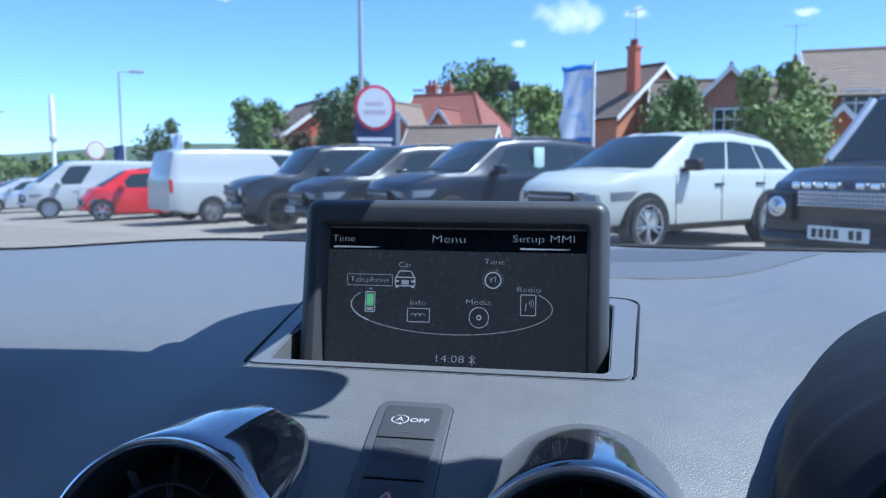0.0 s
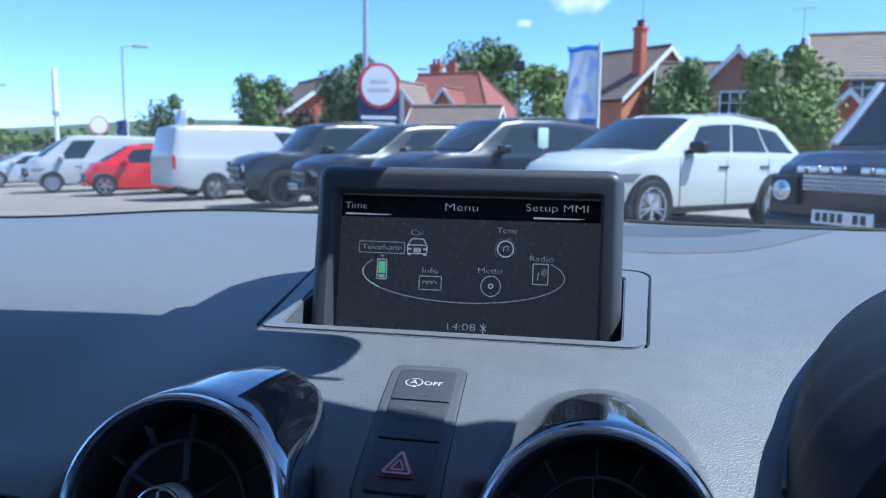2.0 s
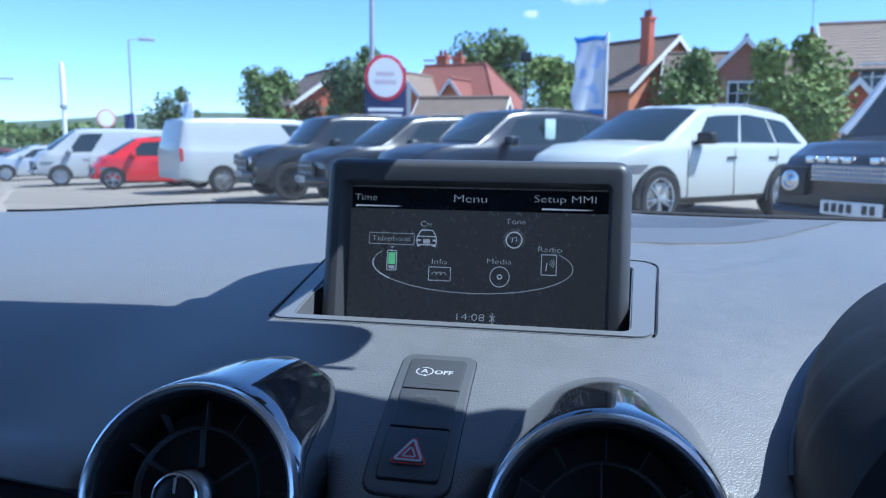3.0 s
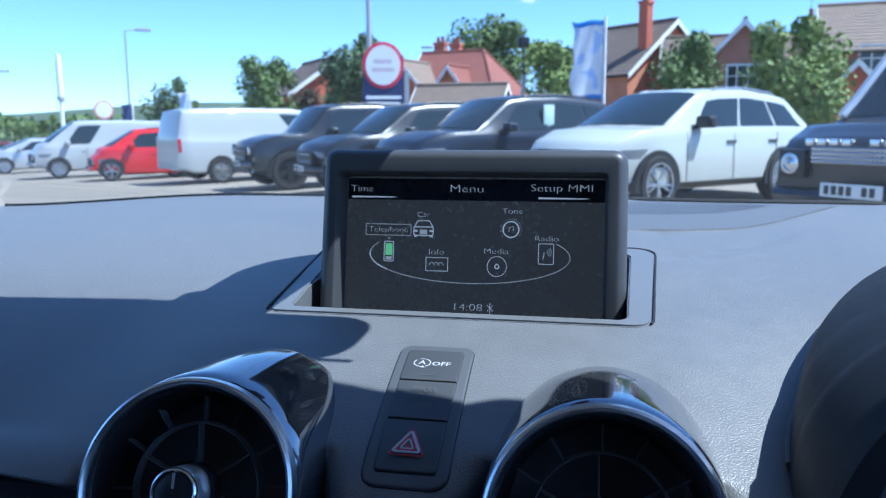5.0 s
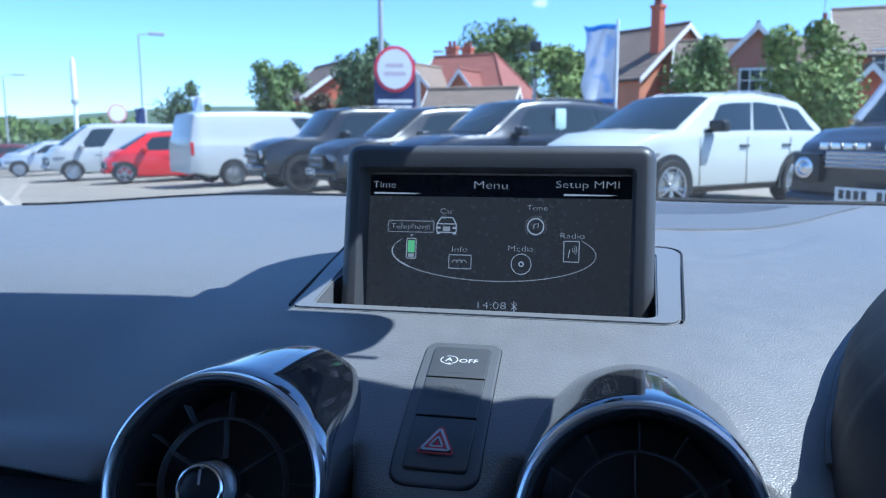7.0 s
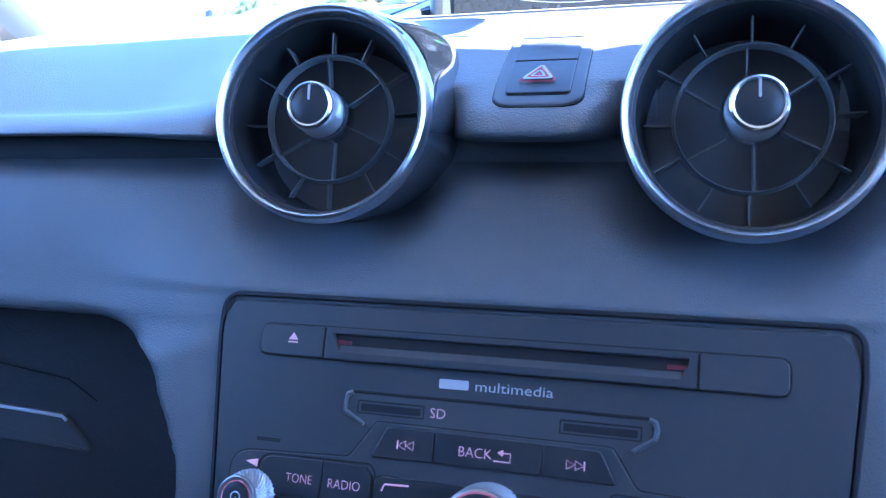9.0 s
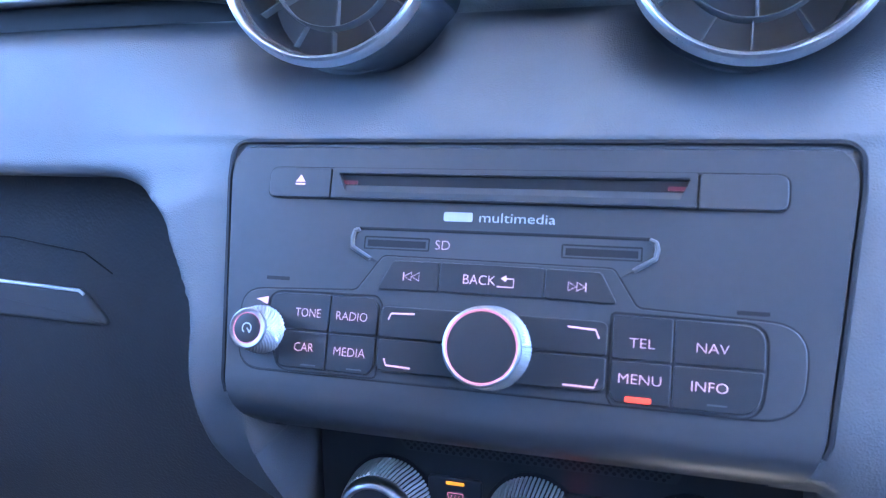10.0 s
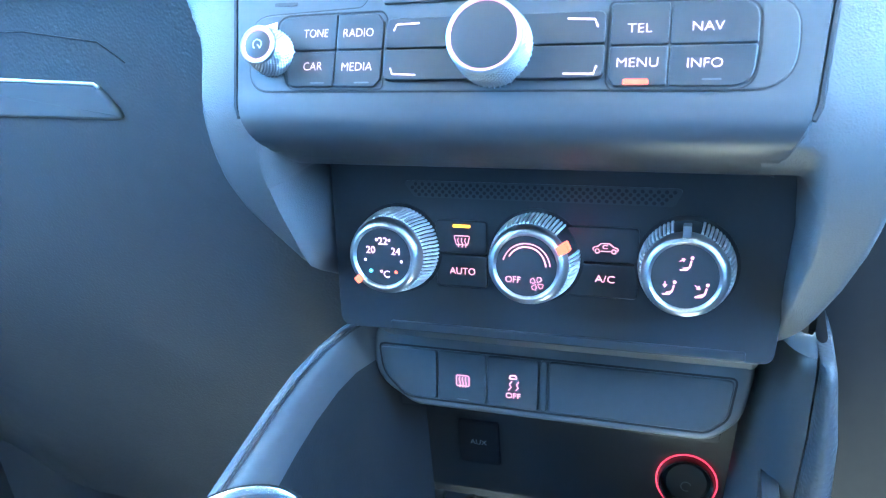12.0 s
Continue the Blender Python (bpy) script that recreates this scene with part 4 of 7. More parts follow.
# control pads beside the main knob
for side in (-1, 1):
    for v0, v1, up in ((.0472, .0586, True), (.0592, .0708, False)):
        xs_ = (-.0430, -.0005) if side < 0 else (.0005, .0388)
        outer_r = .003
        pts = [(xs_[0], v0), (xs_[1], v0), (xs_[1], v1), (xs_[0], v1)]
        rad = [outer_r if (side < 0 and up) else .0003, outer_r if (side > 0 and up) else .0003, outer_r if (side > 0 and not up) else .0003, outer_r if (side < 0 and not up) else .0003]
        b = button("soft_key", pts, rad, z1=.0026)
        if side < 0:
            q = [(-.0298, -.0495), (-.0388, -.0498), (-.0398, -.0522)] if up else [(-.0298, -.0690), (-.0392, -.0686), (-.0402, -.0662)]
        else:
            q = [(.0255, -.0497), (.0350, -.0502), (.0362, -.0530)] if up else [(.0250, -.0692), (.0355, -.0694), (.0364, -.0665)]
        line_part("corner_mark", q, .0007, M_LEGEND, b, .0027)


def knurled_knob(name, x, y, r0, r1, h, parent, count, label, cap_r):
    k = part(name, knurl_bm([(r0 * .98, 0), (r0, .001), (r0, h * .35), ((r0 + r1) / 2, h * .72), (r1, h * .93)], count, .0012, .0019), M_KNURL, parent, label,
             matrix=Matrix.Translation((x, y, 0)))
    part("rim", lathe_bm([(r1, h * .92), (r1 * .985, h), (r1 * .93, h * 1.02), (cap_r, h * 1.0), (cap_r * .99, h * .96)], 80), M_RIMSATIN, k)
    part("rim_glow", lathe_bm([(cap_r * 1.03, h * 1.012), (cap_r * 1.0, h * 1.016), (cap_r * .975, h * 1.004)], 64), M_PINK, k, "thin pink lit ring")
    part("cap", lathe_bm([(cap_r * .985, h * .99), (cap_r * .8, h * 1.01), (cap_r * .4, h * 1.015), (.0001, h * 1.015)], 64), M_BUTTON, k, "soft black cap")
    return k


knurled_knob("rotary_knob", -.0006, -.0592, .0147, .0137, .0165, radio, 44, "large knurled aluminium rotary knob", .0122)
vk = knurled_knob("volume_knob", -.0910, -.0595, .0094, .0076, .0136, radio, 36, "small knurled volume knob", .0056)
line_part("power_icon", arc_pts(0, 0, .0018, .0018, -60, 240, 20), .0005, M_PRINT, vk, .0139)
line_part("power_icon", [(0, 0), (.0016, -.0016)], .0005, M_PRINT, vk, .0139)
shape_part("volume_wedge", [(-.0960, -.0478), (-.0908, -.0466), (-.0908, -.0496)], M_LEGEND, radio, .0010)

# ---- climate panel ----
CL_OUT = Vector((0, -.985, .172)).normalized()
CLI = basis((.004, .0045, .777), (0, .172, .985), CL_OUT)
climate = thing("climate_panel", "black climate control panel with three knurled dials", "climate control", CLI)
part("faceplate", slab_bm(rounded([(-.0970, -.0470), (.1010, -.0470), (.1090, .0480), (-.0985, .0480)], .006, 5), -.008, .0, .0005), M_CLIMATE, climate)
part("foot_trim", slab_bm(rect(-.070, .090, -.0462, -.0420, .0008), 0, .0011, .0005), M_TILE, climate)
bm = slab_bm(rounded([(-.0620, .0265), (.0625, .0265), (.0585, .0188), (-.0560, .0188)], .002, 4), 0, .0006)
grille = part("speaker_grille", bm, M_STRIP, climate, "narrow perforated grille")
bm = bmesh.new()
for r in range(4):
    for k in range(37):
        x = -.0585 + k * .00325 + (r % 2) * .0016
        if abs(x) < .0585 - r * .0009:
            bmesh.ops.create_circle(bm, cap_ends=True, segments=8, radius=.00085, matrix=Matrix.Translation((x, .0249 - r * .0016, .0007)))
tagged(part("grille_hole", bm, M_BLACK, grille, smooth=False), kind="stuff")
for nm, x0, x1, y0, y1 in (("defrost_button", -.0460, -.0215, -.0065, .0090), ("auto_button", -.0460, -.0215, -.0225, -.0070),
                           ("recirculation_button", .0135, .0450, -.0065, .0090), ("aircon_button", .0135, .0450, -.0225, -.0070)):
    b = part(nm, slab_bm(rect(x0, x1, y0, y1, .0022), -.001, .0016, .0008, 3), M_TILE, climate)
    z = .0018
    if nm == "defrost_button":
        part("indicator", slab_bm(rect(-.0375, -.0292, .0058, .0072, .0005), .001, .0020), M_AMBER, b, "lit amber bar")
        line_part("defrost_icon", rounded([(-.0370, .0020), (-.0296, .0020), (-.0306, -.0022), (-.0360, -.0022)], .0006, 3), .0004, M_PINK, b, z, True)
        for x in (-.0350, -.0333, -.0316):
            line_part("defrost_icon", [(x, -.0034), (x + .0004, -.0020), (x - .0004, -.0004), (x, .0010)], .0004, M_PINK, b, z)
    elif nm == "auto_button":
        text_part("AUTO", .0046, M_PINK, b, -.0332, -.0148, z, width=.0122)
    elif nm == "aircon_button":
        text_part("A/C", .0046, M_PINK, b, .0312, -.0140, z, width=.0086)
    else:
        line_part("car_icon", rounded([(.0256, -.0012), (.0258, .0002), (.0276, .0006), (.0292, .0020), (.0328, .0020), (.0344, .0006), (.0364, .0000), (.0364, -.0012)], .0006, 3), .0004, M_PINK, b, z)
        line_part("car_icon", [(.0290, -.0014), (.0332, -.0014)], .0004, M_PINK, b, z)
        for x in (.0276, .0346):
            line_part("car_icon", arc_pts(x, -.0014, .0009, .0009, 0, 360, 14), .0004, M_PINK, b, z, True)
        line_part("car_icon", arc_pts(.0311, .0005, .0011, .0007, 40, 330, 12), .0004, M_PINK, b, z)


def ridges_bm(count, profile, width, depth, twist=0.0, skip=None):
    """Raised bars round a turned body; profile holds (radius, height) rows, skip a (middle, half width) in degrees left plain."""
    bm = bmesh.new()
    for i in range(count):
        a = 2 * math.pi * i / count
        if skip and abs((math.degrees(a) - skip[0] + 180) % 360 - 180) < skip[1]:
            continue
        rows = []
        for k, (r, z) in enumerate(profile):
            m = Matrix.Rotation(a + twist * k / (len(profile) - 1), 3, 'Z')
            rows.append([bm.verts.new(m @ Vector(p)) for p in ((r - .0005, -width / 2, z), (r + depth, -width * .30, z), (r + depth, width * .30, z), (r - .0005, width / 2, z))])
        for r0, r1 in zip(rows, rows[1:]):
            for k in range(3):
                bm.faces.new((r0[k], r0[k + 1], r1[k + 1], r1[k]))
        bm.faces.new(rows[-1])
    bmesh.ops.recalc_face_normals(bm, faces=bm.faces)
    return bm


def climate_dial(x, y, label, gap=None):
    axis = Vector((0, .04, 1))
    m = basis((x, y, .001), (0, 1, 0), axis)
    side = [(.0188, -.006), (.0188, .0035), (.0182, .0085), (.0170, .0150)]
    # core is dark in the plain band; it also paints shade between ridges
    d = part("dial", lathe_bm([(r + .0001, z) for r, z in side], 96), M_DIALCORE, climate, label, matrix=m)
    tagged(part("knurling", ridges_bm(66, side, .0013, .0009, 0 if gap is not None else .13, (gap, 17) if gap is not None else None), M_DIAL, d, "fine pale aluminium ridges", smooth=False), kind="stuff")
    part("dial_rim", lathe_bm([(.0171, .0148), (.0173, .0160), (.0171, .0178), (.0164, .0197), (.0153, .0209), (.0142, .0212), (.0133, .0207), (.0128, .0196)], 96), M_RIMSATIN, d, "smooth satin chrome rim")
    face = part("dial_face", disc_bm(.0130, .0200, 64), M_BUTTON, d, "black dial face with pink lit marks")
    part("dial_shadow_gap", lathe_bm([(.0190, -.004), (.0212, -.004), (.0212, .0005), (.0192, .0005)], 64), M_BLACK, d)
    return d, face


d1, f1 = climate_dial(-.0640, -.0055, "temperature dial with knurled aluminium edge")
for s, x, y in (("22", 0, .0070), ("20", -.0060, .0028), ("24", .0060, .0026), ("°C", .0006, -.0080)):
    text_part(s, .0046, M_LEGEND, f1, x, y, .0202, bold=.00012)
for a in (110, 70, 192, -12):
    bm = bmesh.new()
    bmesh.ops.create_circle(bm, cap_ends=True, segments=10, radius=.0007, matrix=Matrix.Translation((.0088 * math.cos(radians(a)), .0082 * math.sin(radians(a)), .0202)))
    part("dot", bm, M_LEGEND, f1, smooth=False)
for a, mt in ((228, M_BLUE), (-48, M_RED)):
    bm = bmesh.new()
    bmesh.ops.create_circle(bm, cap_ends=True, segments=10, radius=.0008, matrix=Matrix.Translation((.0090 * math.cos(radians(a)), .0090 * math.sin(radians(a)), .0202)))
    part("dot", bm, mt, f1, smooth=False)
part("pointer", box_bm(-.0016, .0016, -.0015, .0025, .0185, .0212, .0004), M_RED, d1, "lit red pointer", matrix=Matrix.Rotation(radians(132), 4, 'Z') @ Matrix.Translation((0, .0152, 0)))
d2, f2 = climate_dial(.0008, -.0055, "fan speed dial with knurled aluminium edge", 28)
line_part("fan_arc", arc_pts(0, -.0005, .0102, .0102, 165, 5, 30), .0005, M_PINK, f2, .0202)
line_part("fan_arc", arc_pts(0, -.0005, .0084, .0088, 150, 5, 30), .0007, M_PINK, f2, .0202)
text_part("OFF", .0040, M_PINK, f2, -.0056, -.0062, .0203, width=.0066)
for k in range(4):
    a = 45 + 90 * k
    blade = [(.0006, a), (.0016, a + 42), (.0028, a + 38), (.0031, a + 12), (.0027, a - 12), (.0015, a - 10)]
    line_part("fan_icon", [(.0046 + q * math.cos(radians(w)), -.0072 + q * math.sin(radians(w))) for q, w in blade], .00035, M_PINK, f2, .0202, True)
part("pointer", box_bm(-.0020, .0020, -.0010, .0038, .0150, .0214, .0004), M_RED, d2, "lit red pointer", matrix=Matrix.Rotation(radians(-62), 4, 'Z') @ Matrix.Translation((0, .0158, 0)))
d3, f3 = climate_dial(.0645, -.0055, "air direction dial with knurled aluminium edge", 90)
part("pointer", box_bm(-.0016, .0016, -.0010, .0038, .0130, .0206, .0004), M_RIMSATIN, d3, "grey pointer", matrix=Matrix.Translation((0, .0165, 0)))
for cx, cy, turn in ((.0004, .0052, 25), (-.0058, -.0050, -90), (.0066, -.0054, -35)):
    line_part("seat_icon", [(cx - .0024, cy - .0026), (cx + .0002, cy - .0024), (cx + .0012, cy - .0012), (cx + .0018, cy + .0012)], .0008, M_PINK, f3, .0202)
    line_part("seat_icon", [(cx - .0012, cy - .0019), (cx + .0006, cy - .0014)], .0005, M_PINK, f3, .0202)
    bm = bmesh.new()
    bmesh.ops.create_circle(bm, cap_ends=True, segments=10, radius=.0007, matrix=Matrix.Translation((cx + .0021, cy + .0025, .0202)))
    part("seat_icon", bm, M_PINK, f3, smooth=False)
    c, q = Vector((cx - .0016, cy + .0014)), Matrix.Rotation(radians(turn), 2)
    line_part("air_arrow", [c + q @ Vector((-.0014, 0)), c + q @ Vector((.0002, 0))], .0004, M_PINK, f3, .0202)
    shape_part("air_arrow", [c + q @ Vector(p) for p in ((.0000, .0010), (.0000, -.0010), (.0014, 0))], M_PINK, f3, .0202)

# ---- switch strip under the climate panel ----
ST = basis((.003, .0190, .6905), (0, .22, .975), (0, -.975, .22))
strip = thing("switch_strip", "satin grey strip of push switches under the climate panel", "switch panel", ST)
part("housing", slab_bm(rounded([(-.0958, .0245), (.0990, .0245), (.0935, -.0050), (.0800, -.0178), (-.0705, -.0178), (-.0918, -.0050)], [.008, .008, .020, .015, .018, .022], 9), -.03, .0, .0036, 5), M_POD, strip, "satin grey pod round the switches")
outline_pts = rounded([(-.0895, .0158), (.0905, .0158), (.0875, -.0050), (.0780, -.0130), (-.0745, -.0130), (-.0875, .0000)], [.003, .003, .012, .010, .013, .016], 8)
line_part("recess_line", outline_pts, .0011, M_BLACK, strip, .0004, True)
for nm, pts, rad in (("blank_switch", [(-.0885, .0148), (-.0570, .0148), (-.0570, -.0120), (-.0740, -.0120), (-.0866, .0002)], [.003, .0004, .0004, .012, .015]),
                     ("rear_demist_switch", [(-.0563, .0148), (-.0303, .0148), (-.0303, -.0120), (-.0563, -.0120)], .0004),
                     ("stability_switch", [(-.0296, .0148), (-.0030, .0148), (-.0030, -.0120), (-.0296, -.0120)], .0004),
                     ("blank_filler", [(-.0022, .0148), (.0014, .0148), (.0014, -.0120), (-.0022, -.0120)], .0004),
                     ("blank_switch", [(.0022, .0148), (.0895, .0148), (.0866, -.0048), (.0775, -.0120), (.0022, -.0120)], [.0004, .003, .011, .009, .0004])):
    rad = [max(r, .0017) for r in (rad if isinstance(rad, list) else [rad] * len(pts))]
    b = part(nm, slab_bm(rounded(pts, rad, 8), -.002, .0016, .0008, 3), M_STRIP, strip)
    z = .0018
    if nm == "rear_demist_switch":
        line_part("rear_window_icon", rect(-.0460, -.0392, -.0028, .0028, .0008), .0005, M_PINK, b, z, True)
        for x in (-.0442, -.0426, -.0410):
            line_part("rear_window_icon", [(x, -.0036), (x + .0003, -.0015), (x - .0003, .0006), (x, .0020)], .0005, M_PINK, b, z)
        shape_part("unlit_indicator", rect(-.0455, -.0395, -.0106, -.0100), M_PRINT_DIM, b, .0017)
    elif nm == "stability_switch":
        text_part("OFF", .0042, M_PINK, b, -.0158, -.0052, z, width=.0078)
        line_part("car_icon", rounded([(-.0180, .0040), (-.0172, .0058), (-.0146, .0058), (-.0138, .0040)], .0005, 3), .0007, M_PINK, b, z, True)
        for x in (-.0182, -.0146):
            line_part("skid_mark", [(x, -.0022), (x + .0014, -.0006), (x + .0004, .0010), (x + .0018, .0028)], .0006, M_PINK, b, z)

# ---- open storage bay with power socket ----
bay2 = thing("storage_bay", "dark open storage bay at the foot of the console", "storage tray")
bm = bmesh.new()
bmesh.ops.create_cube(bm, size=1.0, matrix=Matrix.Translation((-.002, .105, .61)) @ Matrix.Diagonal((.235, .01, .13, 1)))
part("rear_wall", bm, M_CLIMATE, bay2)
part("roof_panel", box_bm(-.086, .088, .032, .11, .660, .668, .002), M_BLACK, bay2)
for x in (-.1175, .1090):
    part("side_wall", box_bm(x - .004, x + .004, -.02, .11, .53, .668, .002), M_CLIMATE, bay2)
part("floor_mat", box_bm(-.108, .104, -.25, .10, .528, .540, .003), M_TRIM, bay2, "ribbed dark mat")
for k in range(9):
    part("mat_rib", box_bm(-.088 + k * .022 - .002, -.088 + k * .022 + .002, -.1, .095, .539, .5445, .001), M_LEATHER, bay2)
aux = part("socket_plate", box_bm(-.074, -.046, .0965, .1005, .570, .604, .002), M_BLACK, bay2)
text_part("AUX", .0055, M_PRINT, aux, 0, 0, 0).matrix_basis = Matrix.Translation((-.060, .0962, .588)) @ Matrix.Rotation(radians(90), 4, 'X')
soc = thing("power_socket", "round black power socket with a glowing red ring", "power socket", basis((.0725, .0965, .5800), (0, .2, 1), (0, -1, .2)))
part("light_ring", lathe_bm([(.0174, 0), (.0178, .0010), (.0182, .0010), (.0185, 0)], 64), M_REDRING, soc, "glowing red ring")
part("bezel", lathe_bm([(.0140, -.006), (.0150, .004), (.0160, .005), (.0168, .002), (.0168, -.006)], 64), M_TRIM, soc)
part("plug_cap", lathe_bm([(.0145, -.002), (.0120, .001), (.0001, .002)], 48), M_BLACK, soc)
line_part("socket_icon", arc_pts(0, -.002, .003, .003, 20, 300, 12), .0008, M_PRINT_DIM, soc, .0025)

# ---- console side rims, gear knob ----
console = thing("centre_console", "dark leather-grained centre console with raised side rims", "console")
left_path = [(-.078, .046, .724), (-.0900, .026, .7205), (-.1015, .012, .7160), (-.1095, 0, .7110), (-.1150, -.02, .7060), (-.1183, -.04, .700), (-.1190, -.065, .6955), (-.1195, -.09, .6909), (-.1200, -.16, .680), (-.12, -.30, .66)]


def rim_bm(path, sign, inner=False):
    bm, rows = bmesh.new(), []
    for i, p in enumerate(path):
        p = Vector(p)
        w = interp([(0, .25), (2, .25), (4, .50), (6, .62)], i)
        row = []
        for dx, dz in (((-.004, -.20), (-.005, -.03), (-.0035, -.006), (-.001, -.001), (.0015, 0), (.0045, -.0005), (.009, -.0025), (.013, -.007), (.0155, -.014), (.0165, -.024)) if not inner else ((.0162, -.022), (.0172, -.06), (.0176, -.17))):
            row.append(bm.verts.new((p.x + sign * dx * w, p.y, p.z + dz)))
        rows.append(row)
    for r0, r1 in zip(rows, rows[1:]):
        for k in range(len(r0) - 1):
            bm.faces.new((r0[k], r0[k + 1], r1[k + 1], r1[k]))
    bmesh.ops.recalc_face_normals(bm, faces=bm.faces)
    return bm


part("side_rim", rim_bm(left_path, 1), M_TRIM, console, "broad soft console rim with a stitched seam")
# near-black plastic paints the shade inside the rim
part("inner_wall", rim_bm(left_path, 1, True), M_HOOD, console, "inner wall of the console, blackened for its shade")
RIM_R = [(.7330, -.020, .1060, .1228, .1280), (.7329, -.008, .1055, .1230, .1286), (.7318, -.002, .1050, .1232, .1292), (.7290, .0005, .1045, .1232, .1300), (.7226, .0009, .1038, .1231, .1309),
         (.694, .0023, .1005, .1222, .1337), (.6615, .0039, .0970, .1196, .1338), (.63, .0055, .0940, .1165, .1330), (.58, .008, .0900, .1130, .1320)]  # height, lean; left edge, seam, outer edge


def rim_right(roll):
    bm, rows = bmesh.new(), []
    for z, lean, xl, xs_, xr in RIM_R:
        if roll:
            w = xr - xs_
            pts = [(xs_ + w * .5 - w * .5 * math.cos(a), .002 - (.004 + w * .55) * math.sin(a)) for a in [math.pi * k / 12 for k in range(13)]] + [(xr + .001, .03)]
        else:
            w = xs_ - xl
            pts = [(xl - .001, .05), (xl, .030), (xl + w * .22, .0165), (xl + w * .48, .0075), (xl + w * .75, .0025), (xs_ - .0010, .0012), (xs_ + .0004, .005)]
        rows.append([bm.verts.new((x, y - lean, z)) for x, y in pts])
    for r0, r1 in zip(rows, rows[1:]):
        for k in range(len(r0) - 1):
            bm.faces.new((r0[k], r0[k + 1], r1[k + 1], r1[k]))
    bmesh.ops.recalc_face_normals(bm, faces=bm.faces)
    return bm


part("side_rim", rim_right(True), M_LEATHER, console, "rolled leather edge")
part("side_panel", rim_right(False), M_STRIP, console)
part("piping", tube_bm([(p[0] - .0005, p[1], p[2] + .0012) for p in left_path[1:]], .0017, 8), M_BEZEL, console, "pale stitched piping")
part("seam", tube_bm([(p[0] + .0030, p[1], p[2] + .0002) for p in left_path[1:]], .0006, 6), M_BLACK, console)
part("tunnel", box_bm(-.105, .105, -.30, -.125, .54, .600, .01), M_TRIM, console)

gear = thing("gear_lever", "gear lever with a bright chrome ring round its knob", "gear lever", Matrix.Translation((-.0715, -.138, .6000)))
part("boot", lathe_bm([(.045, -.01), (.040, .02), (.026, .06), (.016, .085)], 40, ripple=(1, 2, 9, .003)), M_LEATHER, gear, "pleated leather boot")
part("knob", lathe_bm([(.014, .082), (.020, .090), (.0255, .104), (.0268, .116), (.0255, .1215)], 56), M_LEATHER, gear)
part("chrome_ring", lathe_bm([(.0268, .1185), (.0275, .1215), (.0268, .1245), (.0245, .1255), (.0228, .1240), (.0225, .1225)], 72), M_CHROME, gear, "bright chrome ring")
part("cap", lathe_bm([(.0228, .1228), (.015, .1245), (.0001, .125)], 48), M_BLACK, gear)

# ---- glovebox and lower panels ----
glove = thing("glovebox", "dark plastic glovebox lid with a recessed handle", "glovebox")
bm = bmesh.new()
rowsg = []
for k in range(25):
    t = k / 24
    z = .905 - t * .52
    y = .062 - .012 * math.sin(min(1, t * 1.5) * 3.1) + .12 * t * t
    rowsg.append([bm.verts.new((x, y + .02 * smoothstep(-.18, -.12, x) + 0.05 * smoothstep(-.5, -.72, x), z)) for x in [-.72 + .6 * j / 40 for j in range(41)]])
for r0, r1 in zip(rowsg, rowsg[1:]):
    for j in range(40):
        bm.faces.new((r0[j], r1[j], r1[j + 1], r0[j + 1]))
bmesh.ops.recalc_face_normals(bm, faces=bm.faces)
part("lid", bm, M_LOWER, glove)
h = part("handle", slab_bm(rounded([(-.40, .8450), (-.2600, .8385), (-.2440, .8170), (-.40, .8200)], [.004, .003, .004, .004], 5), 0, .003, .0024, 4), M_DASH_LOW, glove, "recessed pull handle with its lit edge painted pale",
         matrix=Matrix(((1, 0, 0, 0), (0, 0, -1, .0570), (0, 1, 0, 0), (0, 0, 0, 1))))
# pale bar painting the light along the handle's top edge
part("handle_edge", tube_bm([(-.40, .0535, .8452), (-.2605, .0535, .8388), (-.2575, .0535, .8365)], .0010, 6), M_DIAL, glove)
part("lid_seam", tube_bm([(-.60, .0530, .872), (-.30, .0530, .8690), (-.25, .0530, .862), (-.235, .054, .850)], .0005, 6), M_HOOD, glove)
tagged(link_mesh("wall_footwell", box_bm(-.74, .74, .24, .27, .2, .90), M_LOWER, smooth=False), "dark footwell bulkhead under the dashboard", "car body", kind="structure")
knee = thing("knee_panel", "dark lower dashboard panel below the steering column", "panel")
# black in place of the shade that falls under the steering column
part("panel", box_bm(.128, .72, .07, .09, .40, .93, .01), M_BLACK, knee)

# ---- instrument hood ----
hood = thing("instrument_hood", "grained black hood over the instrument cluster", "instrument cluster")


POD = [(.1490, .020), (.1490, .040), (.150, .062), (.153, .083), (.158, .107), (.165, .129), (.172, .152), (.182, .178), (.198, .212), (.220, .252), (.246, .292), (.280, .327), (.33, .360), (.40, .38)]  # foot of the hood on the dash: x, y


